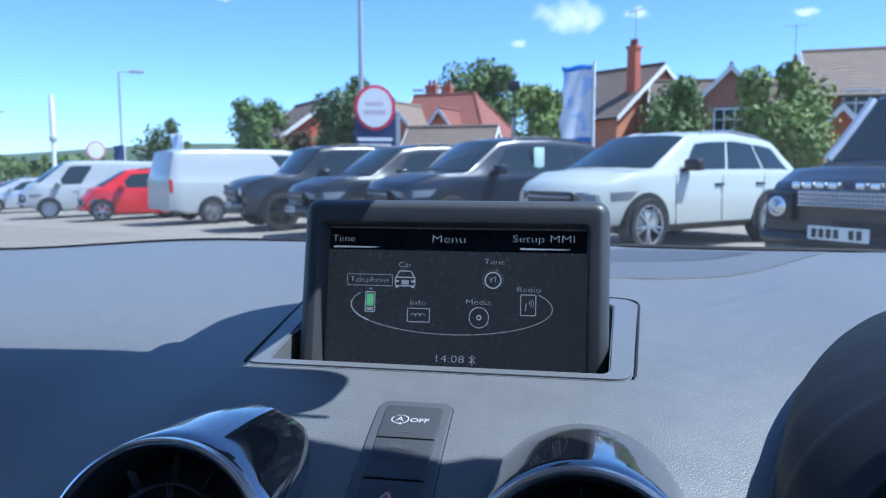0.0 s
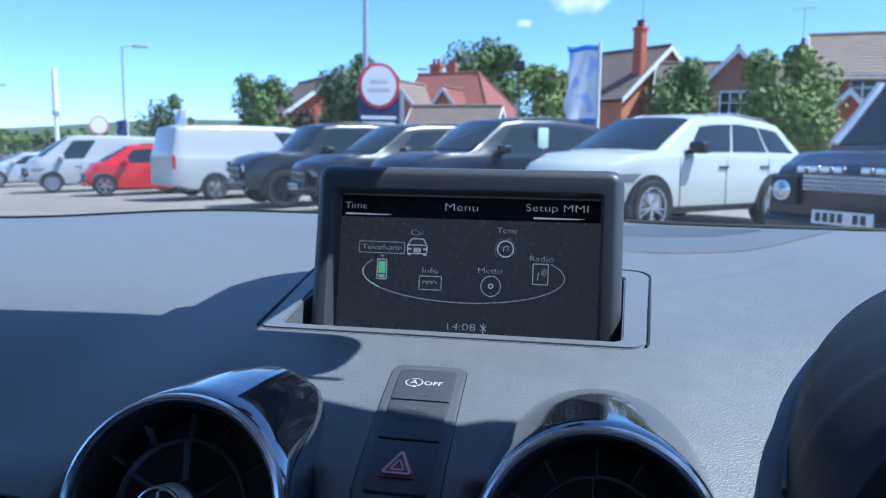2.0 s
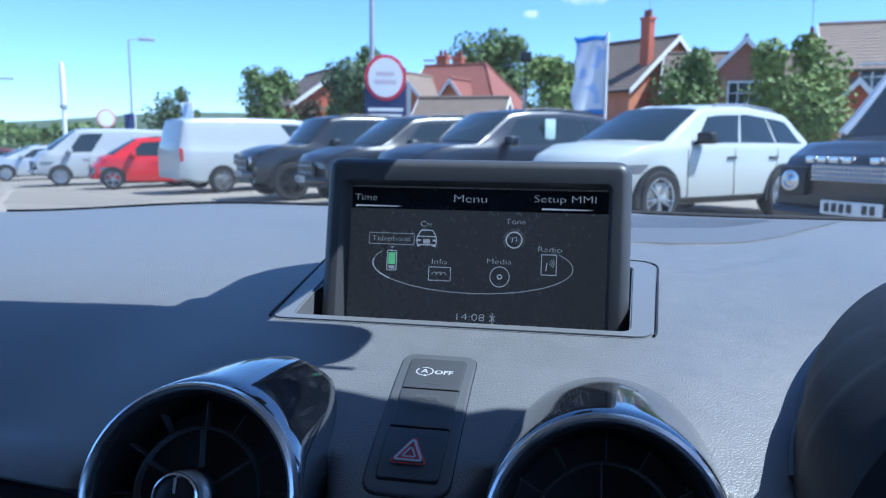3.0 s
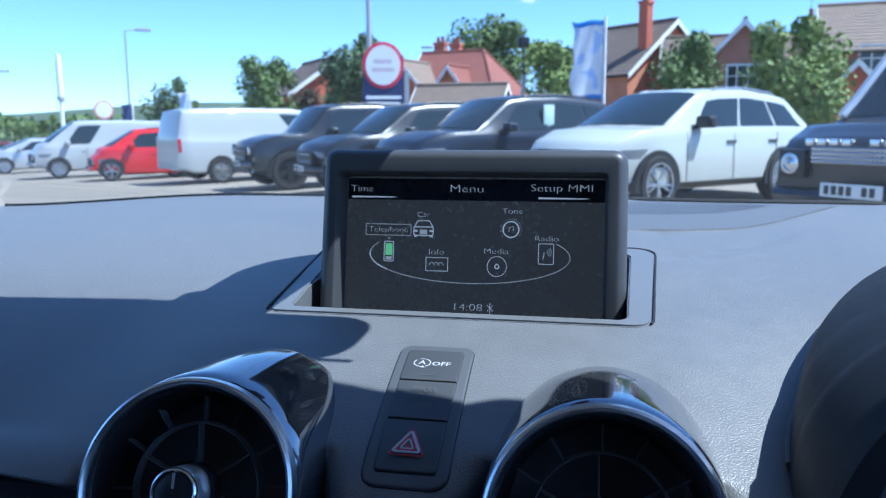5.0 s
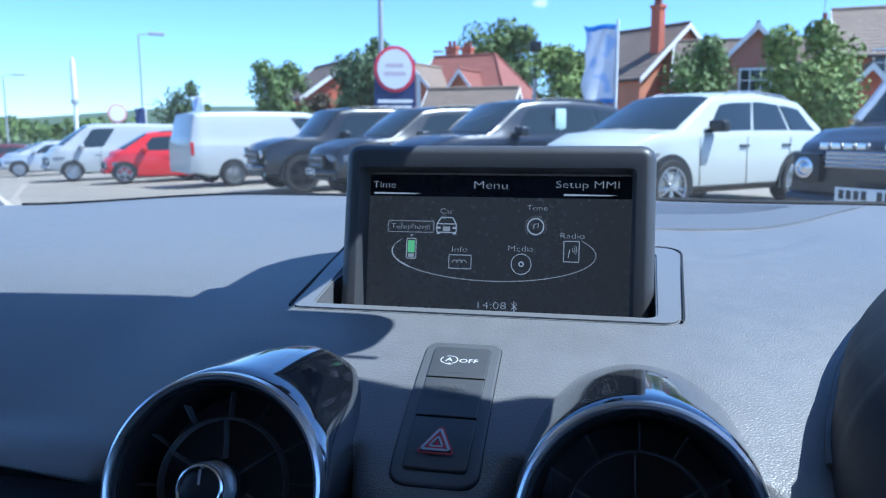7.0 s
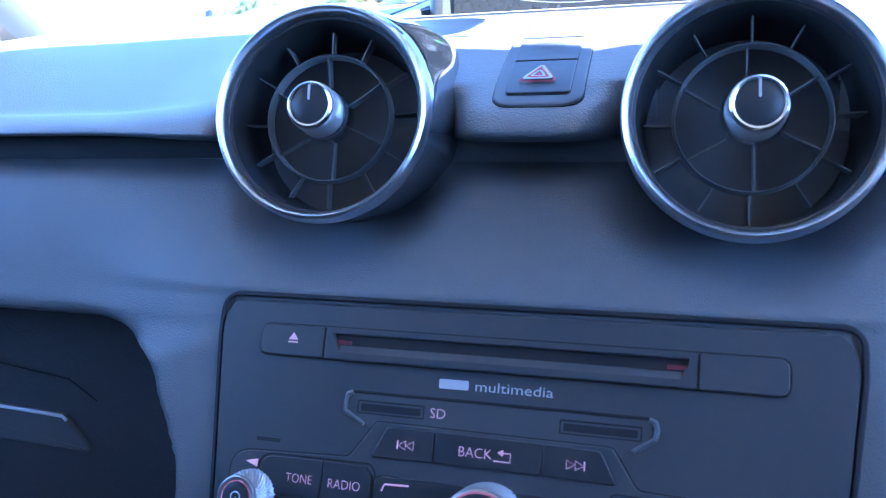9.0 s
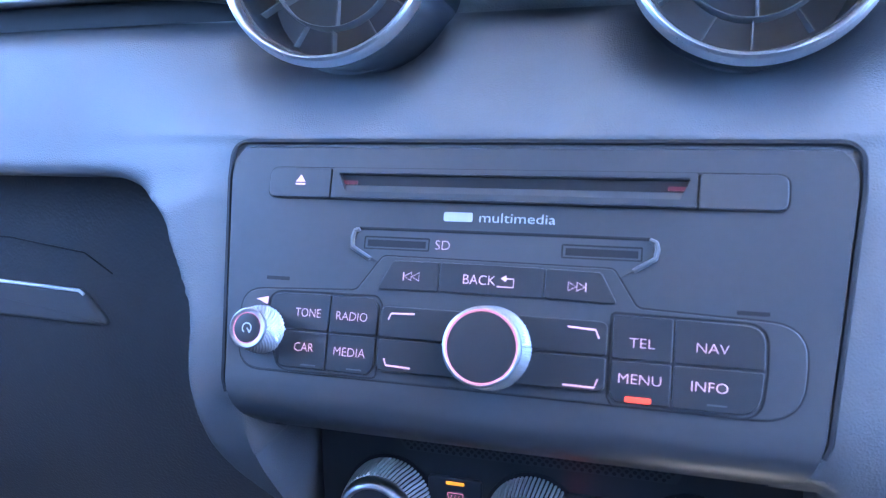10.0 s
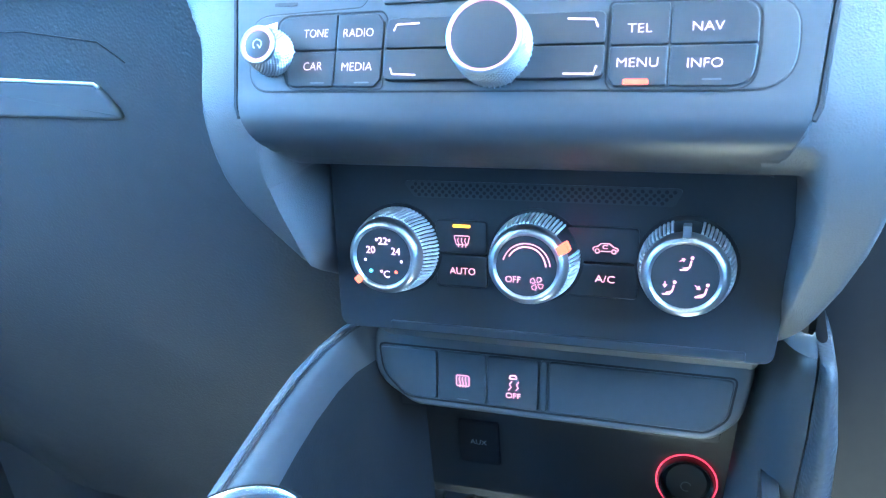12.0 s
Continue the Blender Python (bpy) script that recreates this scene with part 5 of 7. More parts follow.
def hood_surface(inner):
    bm, rows = bmesh.new(), []
    n = len(POD)
    line = []
    for i in range(n - 1):
        q = [POD[max(0, min(n - 1, i + k))] for k in (-1, 0, 1, 2)]
        line += [tuple(catmull(q[0][c], q[1][c], q[2][c], q[3][c], s / 4) for c in (0, 1)) for s in range(4)]
    line.append(POD[-1])
    for x, y in (line[:1] * 4 if inner else line):
        z = dash_top_z(x, y) - .004 if y > .07 else .990 + (y - .02) * .33
        t = min(1.0, max(0.0, (y - .02) / .36))
        cx, cy, cz = .385, .055 + .20 * t, 1.112 - .040 * t
        k = len(rows)
        row = []
        for j in range(41):
            a = math.pi / 2 * j / 40
            u, h = 1 - math.cos(a), math.sin(a) ** .75
            p = Vector((x + (cx - x) * u, y + (cy - y) * u, z + (cz - z) * h))
            if inner:
                c = Vector((.40, p.y, 1.0))
                p = c + (p - c) * (1 - .05 * k) + Vector((0, (.0, .004, .03, .12)[k], 0))
            row.append(bm.verts.new(p))
        # the far half, down to the driver's door
        for j in range(1, 21):
            a = math.pi / 2 * j / 20
            p = Vector((cx + .20 * math.sin(a), cy + (y - cy) * .2 * math.sin(a), z + (cz - z) * math.cos(a)))
            if inner:
                c = Vector((.40, p.y, 1.0))
                p = c + (p - c) * (1 - .05 * k) + Vector((0, (.0, .004, .03, .12)[k], 0))
            row.append(bm.verts.new(p))
        rows.append(row)
    for r0, r1 in zip(rows, rows[1:]):
        for j in range(len(r0) - 1):
            bm.faces.new((r0[j], r0[j + 1], r1[j + 1], r1[j]))
    bmesh.ops.recalc_face_normals(bm, faces=bm.faces)
    return bm


part("hood_shell", hood_surface(False), M_HOOD, hood)
# seam in a paler plastic than the hood, painting its lit edge
part("hood_seam", tube_bm([(x - .0006, y, dash_top_z(x, y) + .0012) for x, y in [tuple(catmull(*[POD[max(0, min(len(POD) - 1, i + k))][c] for k in (-1, 0, 1, 2)], f / 4) for c in (0, 1)) for i in range(3, len(POD) - 1) for f in range(4)]], .0013, 6), M_BEZEL, hood, "raised seam along the foot of the hood")
part("hood_lining", hood_surface(True), M_BLACK, hood, "matt black lining under the hood")
part("dial_panel", box_bm(.20, .55, .20, .21, .94, 1.045, .004), M_BLACK, hood, "black instrument face")
for k in range(3):
    a = radians(170 + 9 * k)
    part("gauge_tick", box_bm(.30 + .09 * math.cos(a) - .004, .30 + .09 * math.cos(a) + .004, .1985, .2000, 1.02 + .09 * math.sin(a) - .0006, 1.02 + .09 * math.sin(a) + .0006), M_PRINT, hood)

# ---- car shell that closes the cabin ----
M_SHELL = material("dark_cabin_trim", (0.034, 0.035, 0.038), 0.7, spec=0.35, vary=0.08)


def shell(name, bm, mat=None):
    return tagged(link_mesh(name, bm, mat or M_SHELL, smooth=False), {"roof": "pale fabric-lined car roof", "floor": "dark carpeted car floor"}.get(name, "plain dark car body panel"), "car body", kind="structure")


def upright_panel(outline_, x0, x1):
    """A panel drawn in y and z and given thickness along x."""
    bm = slab_bm([Vector(p) for p in outline_], x0, x1, .008)
    for v in bm.verts:
        v.co = Vector((v.co.z, v.co.x, v.co.y))
    bmesh.ops.recalc_face_normals(bm, faces=bm.faces)
    return bm


# front edge runs further forward over the passenger; unseen, shaped to shade the dash
roof_edge = [(-.60, .200), (-.08, .208), (.02, .214), (.07, .205), (.11, .170), (.15, .118), (.22, .105), (.265, .098), (.285, .106), (.325, .060), (.40, .030), (.60, .020)]
roof_pts = [Vector((-.60, -1.7))] + [Vector(p) for p in roof_edge] + [Vector((.60, -1.7))]
shell("roof", slab_bm(roof_pts, 1.395, 1.42), M_LINING)
mirror = thing("rear_view_mirror", "dark rear-view mirror under the top of the windscreen", "mirror", Matrix.Translation((.02, .150, 1.315)))
part("housing", box_bm(-.115, .104, -.022, .032, -.029, .029, .024, 6), M_TRIM, mirror)
part("mirror_glass", box_bm(-.105, .105, -.0225, -.0195, -.024, .024, .002), material("mirror_silver", (0.8, 0.8, 0.8), 0.03, metal=1.0, vary=0), mirror)
part("sensor_cover", slab_bm(rounded([(-.034, .015), (.020, .015), (.020, .185), (.005, .182), (-.014, .166), (-.026, .150), (-.035, .124)], [.01, .02, .02, .01, .02, .02, .03], 6), -.040, -.022, .006), M_TRIM, mirror)
part("stem", tube_bm([(-.02, .02, .0), (-.03, .07, -.025)], .012, 8), M_TRIM, mirror)
shell("floor", box_bm(-.76, .76, -1.8, .9, .16, .20), M_CARPET)
# unseen wall set just behind the camera to block light from the rear
shell("wall_rear", box_bm(-.72, .72, -.74, -.66, .2, 1.395))
shell("wall_front", box_bm(-.76, .76, .735, .765, .2, 1.03))
for s, nm in ((-1, "door_left"), (1, "door_right")):
    # both sills step up out of view, added to hold back side light
    sill = [(-1.75, .2), (.70, .2), (.70, 1.01)] + ([(.44, 1.01), (.30, 1.08), (-1.75, 1.08)] if s < 0 else [(.02, 1.01), (-.14, 1.07), (-1.75, 1.07)])
    shell(nm, upright_panel(sill, min(s * .72, s * .77), max(s * .72, s * .77)))
for s in (-1, 1):
    tagged(link_mesh("windscreen_pillar", tube_bm([(s * .80, .72, 1.000), (s * .70, .40, 1.18), (s * .58, .03, 1.405)], [.035, .035, .035], 10, flat=1.4), M_PILLAR), "grey windscreen pillar of the car", "car body", kind="structure")
    tagged(link_mesh("rear_pillar", tube_bm([(s * .72, -1.2, .98), (s * .60, -1.3, 1.40)], .06, 10), M_PILLAR), "grey rear pillar of the car", "car body", kind="structure")
    tagged(link_mesh("door_pillar", tube_bm([(s * .73, -.55, .98), (s * .61, -.6, 1.40)], .04, 10), M_PILLAR), "grey door pillar of the car", "car body", kind="structure")
bm = bmesh.new()
f = [bm.verts.new(p) for p in ((-.78, .76, 1.025), (.78, .76, 1.025), (.58, .03, 1.40), (-.58, .03, 1.40))]
bm.faces.new(f)
glass = link_mesh("windscreen", bm, thin_glass("windscreen_glass", (0.67, 0.70, 0.70)), smooth=False)
tagged(glass, "clear sloping windscreen glass", "windscreen", kind="structure")


# ---- outside: ground, vehicles, houses, trees ----
EYE = Vector((.07, -.23, 1.135))


def ground_z(x, y):
    return max(-1.3, .033 * min(0.0, x - 1.0)) if x > -60 else -1.3


def spot(az, d, z=None):
    """A place d metres off, az degrees to the right of straight ahead."""
    x, y = EYE.x + d * math.sin(radians(az)), EYE.y + d * math.cos(radians(az))
    return Vector((x, y, ground_z(x, y) if z is None else z))


def ground_material():
    m = material("pale_concrete_yard", (0.27, 0.235, 0.19), 0.9, grain=0.4, scale=18, vary=0.18, vscale=0.35)
    return m


bm = bmesh.new()
gx = [-3000, -800, -200, -60] + [-38 + 2 * k for k in range(35)] + [60, 200, 800, 3000]
gy = [-3000, -400, -60, -20] + [-10 + 4 * k for k in range(18)] + [90, 200, 800, 3000]
grid = [[bm.verts.new((x, y, ground_z(x, y))) for x in gx] for y in gy]
for i in range(len(gy) - 1):
    for j in range(len(gx) - 1):
        bm.faces.new((grid[i][j], grid[i][j + 1], grid[i + 1][j + 1], grid[i + 1][j]))
tagged(link_mesh("ground", bm, ground_material()), "pale sunlit concrete car park ground", "ground", kind="structure")

M_TYRE = material("tyre_rubber", (0.02, 0.02, 0.02), 0.8, vary=0.2)
M_RIM = material("alloy_rim", (0.45, 0.46, 0.48), 0.3, metal=0.9, vary=0.1)
M_RIM_DARK = material("dark_rim", (0.05, 0.05, 0.055), 0.35, metal=0.6, vary=0.1)
M_CARGLASS = material("dark_car_glass", (0.020, 0.030, 0.036), 0.05, spec=0.6, vary=0.05)
M_LAMPGLASS = material("headlamp_glass", (0.20, 0.21, 0.23), 0.22, metal=0.1, vary=0.2, vscale=20)
M_BLACKTRIM = material("black_car_trim", (0.015, 0.015, 0.016), 0.45, vary=0.1)
M_PLATE_W = material("number_plate_white", (0.75, 0.75, 0.72), 0.5, vary=0.05)
M_PLATE_K = material("number_plate_black", (0.02, 0.02, 0.02), 0.5, vary=0)
M_TAIL = material("tail_lamp_red", (0.45, 0.02, 0.02), 0.2, vary=0.1)
M_SILVERTRIM = material("bright_car_trim", (0.6, 0.61, 0.63), 0.25, metal=1.0, vary=0.05)


def paint(name, c, metal=0.0, rough=0.3):
    return material(name, c, rough, metal=metal, coat=0.5, vary=0.05, vscale=2, spec=0.5)


P_WHITE = paint("white_car_paint", (0.41, 0.425, 0.425))
P_CREAM = paint("pale_white_car_paint", (0.49, 0.51, 0.475))
P_NAVY = paint("dark_blue_car_paint", (0.012, 0.018, 0.032), 0.1)
P_GREY = paint("dark_grey_car_paint", (0.016, 0.019, 0.025), 0.1)
P_BLACK = paint("black_car_paint", (0.012, 0.014, 0.020), 0.2)
P_RED = paint("red_car_paint", (0.60, 0.015, 0.02))
P_SILVER = paint("silver_car_paint", (0.55, 0.57, 0.60), 0.5)


def wheel(parent, x, y, r, w, rim_mat, capped=False):
    out = 1 if y > 0 else -1
    m = Matrix.Translation((x, y, r)) @ Matrix.Rotation(radians(-90 * out), 4, 'X')
    t = part("wheel", lathe_bm([(r * .70, -w / 2), (r * .90, -w / 2), (r, -w * .32), (r, w * .32), (r * .93, w / 2), (r * .74, w / 2), (r * .70, w * .42), (r * .70, -w / 2)], 36), M_TYRE, parent, "black tyre", matrix=m)
    part("rim", lathe_bm([(r * .735, w * .49), (r * .70, w * .50), (r * .66, w * .40), (r * .62, w * .10), (r * .10, w * .05), (.001, w * .05)], 36), rim_mat if capped else M_RIM_DARK, t)
    part("rim_edge", lathe_bm([(r * .735, w * .485), (r * .725, w * .51), (r * .69, w * .51), (r * .67, w * .44)], 36), rim_mat, t)
    for k in range(5):
        for lean in (-.16, .16):
            bm = box_bm(-r * .045, r * .045, r * .10, r * .69, w * .28, w * .44, r * .02)
            bmesh.ops.rotate(bm, verts=bm.verts, matrix=Matrix.Rotation(2 * math.pi * k / 5 + lean, 3, 'Z'))
            part("spoke", bm, rim_mat, t)
    part("hub", lathe_bm([(r * .17, w * .3), (r * .15, w * .46), (.001, w * .48)], 16), rim_mat, t)


class CarForm:
    """The outer skin of a vehicle: a section at every length, bowed at nose and tail."""

    def __init__(self, L, W, top, belt, sill, bow, lean, ramp):
        self.L, self.hw, self.bow, self.lean, self.ramp = L, W / 2, bow, lean, ramp
        self.x0, self.x1 = -L / 2 + bow[1], L / 2 - bow[0]
        self.top, self.belt, self.sill = top, belt, sill

    def smooth(self, table, x, w):
        return sum(interp(table, x + d * w) for d in (-1, -.66, -.33, 0, .33, .66, 1)) / 7

    def half(self, x):
        d0, d1 = x - self.x0, self.x1 - x
        k = 1 - .10 * max(0, 1 - d0 / .35) ** 2 - .14 * max(0, 1 - d1 / .75) ** 2
        W = self.hw * k
        zs = self.sill + .10 * smoothstep(.7, .1, d1) + .08 * smoothstep(.5, .1, d0)
        zt = self.smooth(self.top, x, .05)
        zb = min(self.smooth(self.belt, x, .12), zt - .035)
        h = zt - zb
        wr = W * (.955 - self.lean * min(1.0, h / .60))
        r = min(.11, h * .45)
        pts = [(0, zs + .03), (W * .86, zs), (W * .965, zs + .05), (W * .995, zs + .26 * (zb - zs)), (W * 1.0, zs + .55 * (zb - zs)), (W * .985, zb - .10), (W * .972, zb - .035), (W * .955, zb)]
        for f in (.33, .66, 1.0):
            pts.append((W * .955 + (wr - W * .955) * f, zb + (zt - r - zb) * f))
        pts += [(wr - .22 * r, zt - .45 * r), (wr - .62 * r, zt - .12 * r), (wr * .80, zt), (wr * .45, zt + .014), (0, zt + .020)]
        return pts

    def bend(self, x, y, z):
        f = smoothstep(self.ramp[0], self.ramp[1], x) * self.bow[0] - smoothstep(self.ramp[2], self.ramp[3], x) * self.bow[1]
        return Vector((x + f * (1 - min(1.0, (y / self.hw) ** 2)), y, z))

    def shell(self):
        n = int(self.L / .065)
        bm, rows = bmesh.new(), []
        for i in range(n + 1):
            x = self.x0 + (self.x1 - self.x0) * i / n
            hp = self.half(x)
            sec = [(-a, b) for a, b in hp] + hp[-2:0:-1]
            rows.append([bm.verts.new(self.bend(x, a, b)) for a, b in sec])
        m = len(rows[0])
        for r0, r1 in zip(rows, rows[1:]):
            for j in range(m):
                bm.faces.new((r0[j], r0[(j + 1) % m], r1[(j + 1) % m], r1[j]))
        for r in (rows[0], rows[-1]):
            c = bm.verts.new(sum((v.co for v in r), Vector()) / m)
            for j in range(m):
                bm.faces.new((r[j], r[(j + 1) % m], c))
        bmesh.ops.recalc_face_normals(bm, faces=bm.faces)
        return bm

    def side(self, x, f, s, lift=.008):
        """A point on the flank of the cabin: f 0 at the belt, 1 under the roof's edge."""
        hp = self.half(x)
        a, b = hp[7], hp[10]
        p = (a[0] + (b[0] - a[0]) * f, a[1] + (b[1] - a[1]) * f)
        return self.bend(x, s * (p[0] + lift), p[1])

    def flank(self, x, z, s, lift=.006):
        hp = self.half(x)
        y = interp([(q[1], q[0]) for q in hp[1:11]], z)
        return self.bend(x, s * (y + lift), z)

    def over(self, x, f, lift=.010):
        """A point on the upper skin: f -1 to 1 across the roof's width."""
        hp = self.half(x)
        w = hp[10][0] * .985
        y = f * w
        z = interp([(-q[0], q[1]) for q in hp[10:]], -abs(y))
        return self.bend(x, y, z + lift)


def skin_patch(rows, thick=.012):
    """A pane laid on the skin, given as rows of points; its rim is turned in."""
    bm = bmesh.new()
    g = [[bm.verts.new(p) for p in r] for r in rows]
    for r0, r1 in zip(g, g[1:]):
        for k in range(len(r0) - 1):
            bm.faces.new((r0[k], r0[k + 1], r1[k + 1], r1[k]))
    mid = sum((v.co for r in g for v in r), Vector()) / (len(g) * len(g[0]))
    loop = [(0, k) for k in range(len(g[0]))] + [(i, len(g[0]) - 1) for i in range(1, len(g))] + [(len(g) - 1, k) for k in range(len(g[0]) - 2, -1, -1)] + [(i, 0) for i in range(len(g) - 2, 0, -1)]
    centre = Vector((0, 0, .9))
    low = []
    for i, k in loop:
        d = (centre - mid).normalized() * thick * 2.5
        low.append(bm.verts.new(g[i][k].co + d))
    for a in range(len(loop)):
        b = (a + 1) % len(loop)
        bm.faces.new((g[loop[a][0]][loop[a][1]], g[loop[b][0]][loop[b][1]], low[b], low[a]))
    bmesh.ops.recalc_face_normals(bm, faces=bm.faces)
    return bm


def vehicle(name, label, category, at, heading, L, W, H, mat, belt, nose, cab, wheels, rim_mat=None, wheel_r=.36, front="suv", van=False, name_bars=False, trim=False, lamp="wide", lean=.20, bow=(.24, .10), plate_z=None, grille=None, lamp_y=.70, sill=.26, windows=((.03, .40), (.425, .73), (.755, .985)), arched=.035, bonnet_rise=.03, tail_z=None, glass=None, sky_lit_pillar=False):
    """heading: degrees from +x to its nose. nose: bonnet (front height, rear height). cab: x of screen foot, roof front, roof rear, rear foot."""
    glass = glass or M_CARGLASS
    v = thing(name, label, category, Matrix.Translation(at) @ Matrix.Rotation(radians(heading), 4, 'Z'))
    hw = W / 2
    foot, rf, rr, tail = cab
    xe, xn = -L / 2 + bow[1], L / 2 - bow[0]
    tz = tail_z or belt * .96
    top = [(xe, tz - .10), (xe + .05, tz), (tail, max(tz + .03, belt + .02)), (rr, H - arched - .06), (rr + .30, H - arched), ((rf + rr) / 2, H), (rf - .35, H - arched * .35), (rf, H - arched * .35 - .05), (foot, nose[1] + .01),
           (foot + (xn - foot) * .5, (nose[0] + nose[1]) / 2 + bonnet_rise), (xn - .30, nose[0] + .01), (xn - .08, nose[0] - .07), (xn, nose[0] - .22)]
    line = [(xe, belt * 1.01), (tail + .3, belt * 1.005), (rf, belt), (foot - .2, belt * .985), (foot + .4, nose[1] - .06), (xn, nose[0] - .12)]
    form = CarForm(L, W, top, line, sill, bow, lean, (rf - .55, foot + .15, rr + .25, tail - .1))
    part("body", form.shell(), mat, v)
    # windscreen and rear window
    def over_pane(nm, xa, xb, fa, fb, mt):
        return part(nm, skin_patch([[form.over(xa + (xb - xa) * i / 10, (fa + (fb - fa) * i / 10) * (k / 6 - 1), .010) for k in range(13)] for i in range(11)]), mt, v)

    over_pane("windscreen", foot - .03, rf + .02, .90, .93, glass)
    if not van:
        over_pane("rear_window", tail + .08, rr + .02, .84, .86, glass)
    for s in (-1, 1):
        a0, a1, b0, b1 = foot - .28, rf - .10, tail + .16, rr + .10
        for n_, (f0, f1) in enumerate(windows):
            rows = []
            for i in range(7):
                h = .07 + .86 * i / 6
                xa, xb = a0 + (a1 - a0) * h, b0 + (b1 - b0) * h
                rows.append([form.side(xa + (xb - xa) * (f0 + (f1 - f0) * k / 8), h, s) for k in range(9)])
            part("side_window", skin_patch(rows), glass, v)
        for x in ([foot - 1.22, foot - 2.22] if not van else [foot - 1.05]):
            p = form.flank(x, belt * .83, s, .012)
            part("door_handle", box_bm(p.x - .10, p.x + .10, p.y - .016, p.y + .016, p.z - .016, p.z + .016, .008), M_BLACKTRIM if trim else mat, v)
        for x in ([foot - .30, foot - 1.32, foot - 2.35] if not van else [foot - .30, foot - 1.15]):
            part("door_seam", tube_bm([form.flank(x + .04 * math.sin(k * .5), .36 + (belt - .42) * k / 6, s, .001) for k in range(7)], .007, 5), M_BLACKTRIM, v)
        mp = form.flank(foot - .55, belt - .02, s, 0)
        part("mirror", box_bm(mp.x - .07, mp.x + .10, min(mp.y, mp.y + s * .25), max(mp.y, mp.y + s * .25), belt + .01, belt + .17, .045, 3), M_BLACKTRIM if trim else mat, v)
        hz = nose[0] * (.84 if lamp != "round" else .86)
        if lamp == "round":
            c = form.bend(xn, s * hw * lamp_y, hz - .10)
            hl = part("headlamp", box_bm(c.x - .16, c.x + .035, c.y - .13, c.y + .13, hz - .22, hz + .02, .03), M_BLACKTRIM, v)
            for dz, rad in ((.0, .085),):
                part("lamp_ring", lathe_bm([(rad * .1, .030), (rad * .6, .014), (rad * .75, .024), (rad, .020), (rad * 1.05, 0)], 24), M_SILVERTRIM, hl, matrix=Matrix.Translation((c.x + .034, c.y, c.z + dz)) @ Matrix.Rotation(radians(90), 4, 'Y'))
        else:
            pts = []
            for i in range(5):
                z = hz - .13 + .115 * i / 4
                pts.append([form.bend(xn + .004, s * hw * (.50 + .04 * (4 - i)), z), form.bend(xn - .01, s * hw * .68, z), form.flank(xn - .10, z, s), form.flank(xn - .30, z + .01, s), form.flank(xn - .46 + .03 * (4 - i), z + .015, s)])
            part("headlamp", skin_patch(pts, .02), M_LAMPGLASS, v)
        zt_ = belt * .72
        part("tail_lamp", skin_patch([[form.flank(xe + .01 + (.018 if van else .05) * k, zt_ + (.34 if van else .20) * i / 4, s, .008) for k in range(5)] for i in range(5)]), M_TAIL, v)
        if trim:
            part("sill_trim", skin_patch([[form.flank(-L / 2 + .55 + (L - 1.1) * k / 20, sill + .015 + .085 * i / 3, s, .012) for k in range(21)] for i in range(4)]), M_BLACKTRIM, v)
        for x in wheels:
            bm = bmesh.new()
            edge = hw * 1.006
            arcp = [((wheel_r + .065) * math.cos(radians(a)), (wheel_r + .065) * math.sin(radians(a))) for a in range(-14, 195, 8)]
            ring0 = [bm.verts.new((x + p[0], s * edge, wheel_r + p[1])) for p in arcp]
            c0 = [bm.verts.new((x + p[0] * .60, s * (edge - .004), wheel_r + p[1] * .60 - .05)) for p in arcp]
            ring2 = [bm.verts.new((x + p[0], s * (hw * .70), wheel_r + p[1])) for p in arcp]
            for i in range(len(arcp) - 1):
                bm.faces.new((ring0[i], ring0[i + 1], c0[i + 1], c0[i]))
                bm.faces.new((ring0[i], ring0[i + 1], ring2[i + 1], ring2[i]))
            part("wheel_arch", bm, M_BLACKTRIM, v)
            wheel(v, x, s * (hw - .095), wheel_r, .25, rim_mat or M_RIM, van or H < 1.55)
        if not van:
            part("roof_rail", tube_bm([form.over(rr + .25 + (rf - rr - .55) * k / 10, s * .93, .030 if 0 < k < 10 else .004) for k in range(11)], .016, 6), M_SILVERTRIM if trim else M_BLACKTRIM, v)
        # silver paint stands in for the sky reflected on a dark pillar
        if sky_lit_pillar:
            part("screen_pillar", tube_bm([form.over(foot - .02 + (rf + .04 - foot) * k / 8, s * .955, .022) for k in range(9)], .046, 6), P_SILVER, v, "black windscreen pillar painted silver for its sky reflection")
    # front
    gz0, gz1 = grille or (nose[0] * .56, nose[0] * .83)

    def nose_patch(w, z0, z1, lift, n=10):
        return skin_patch([[form.bend(xn, hw * w * (2 * k / n - 1), z0 + (z1 - z0) * i / 3) + Vector((lift, 0, 0)) for k in range(n + 1)] for i in range(4)], .02)

    g = part("grille", nose_patch(.44, gz0, gz1, .012), M_BLACKTRIM, v)
    rows_ = 4 if front == "bars" else 2
    for k in range(rows_):
        z = gz0 + (gz1 - gz0) * (k + .5) / rows_
        part("grille_bar", tube_bm([form.bend(xn, hw * .44 * (2 * i / 8 - 1), z) + Vector((.022, 0, 0)) for i in range(9)], .013 if front == "bars" else .010, 6), M_SILVERTRIM, g)
    if front == "bars":
        for k in range(23):
            y = hw * .43 * (k / 11 - 1)
            part("grille_rib", tube_bm([form.bend(xn, y, gz0 + .01) + Vector((.020, 0, 0)), form.bend(xn, y, gz1 - .01) + Vector((.020, 0, 0))], .006, 5), M_SILVERTRIM, g)
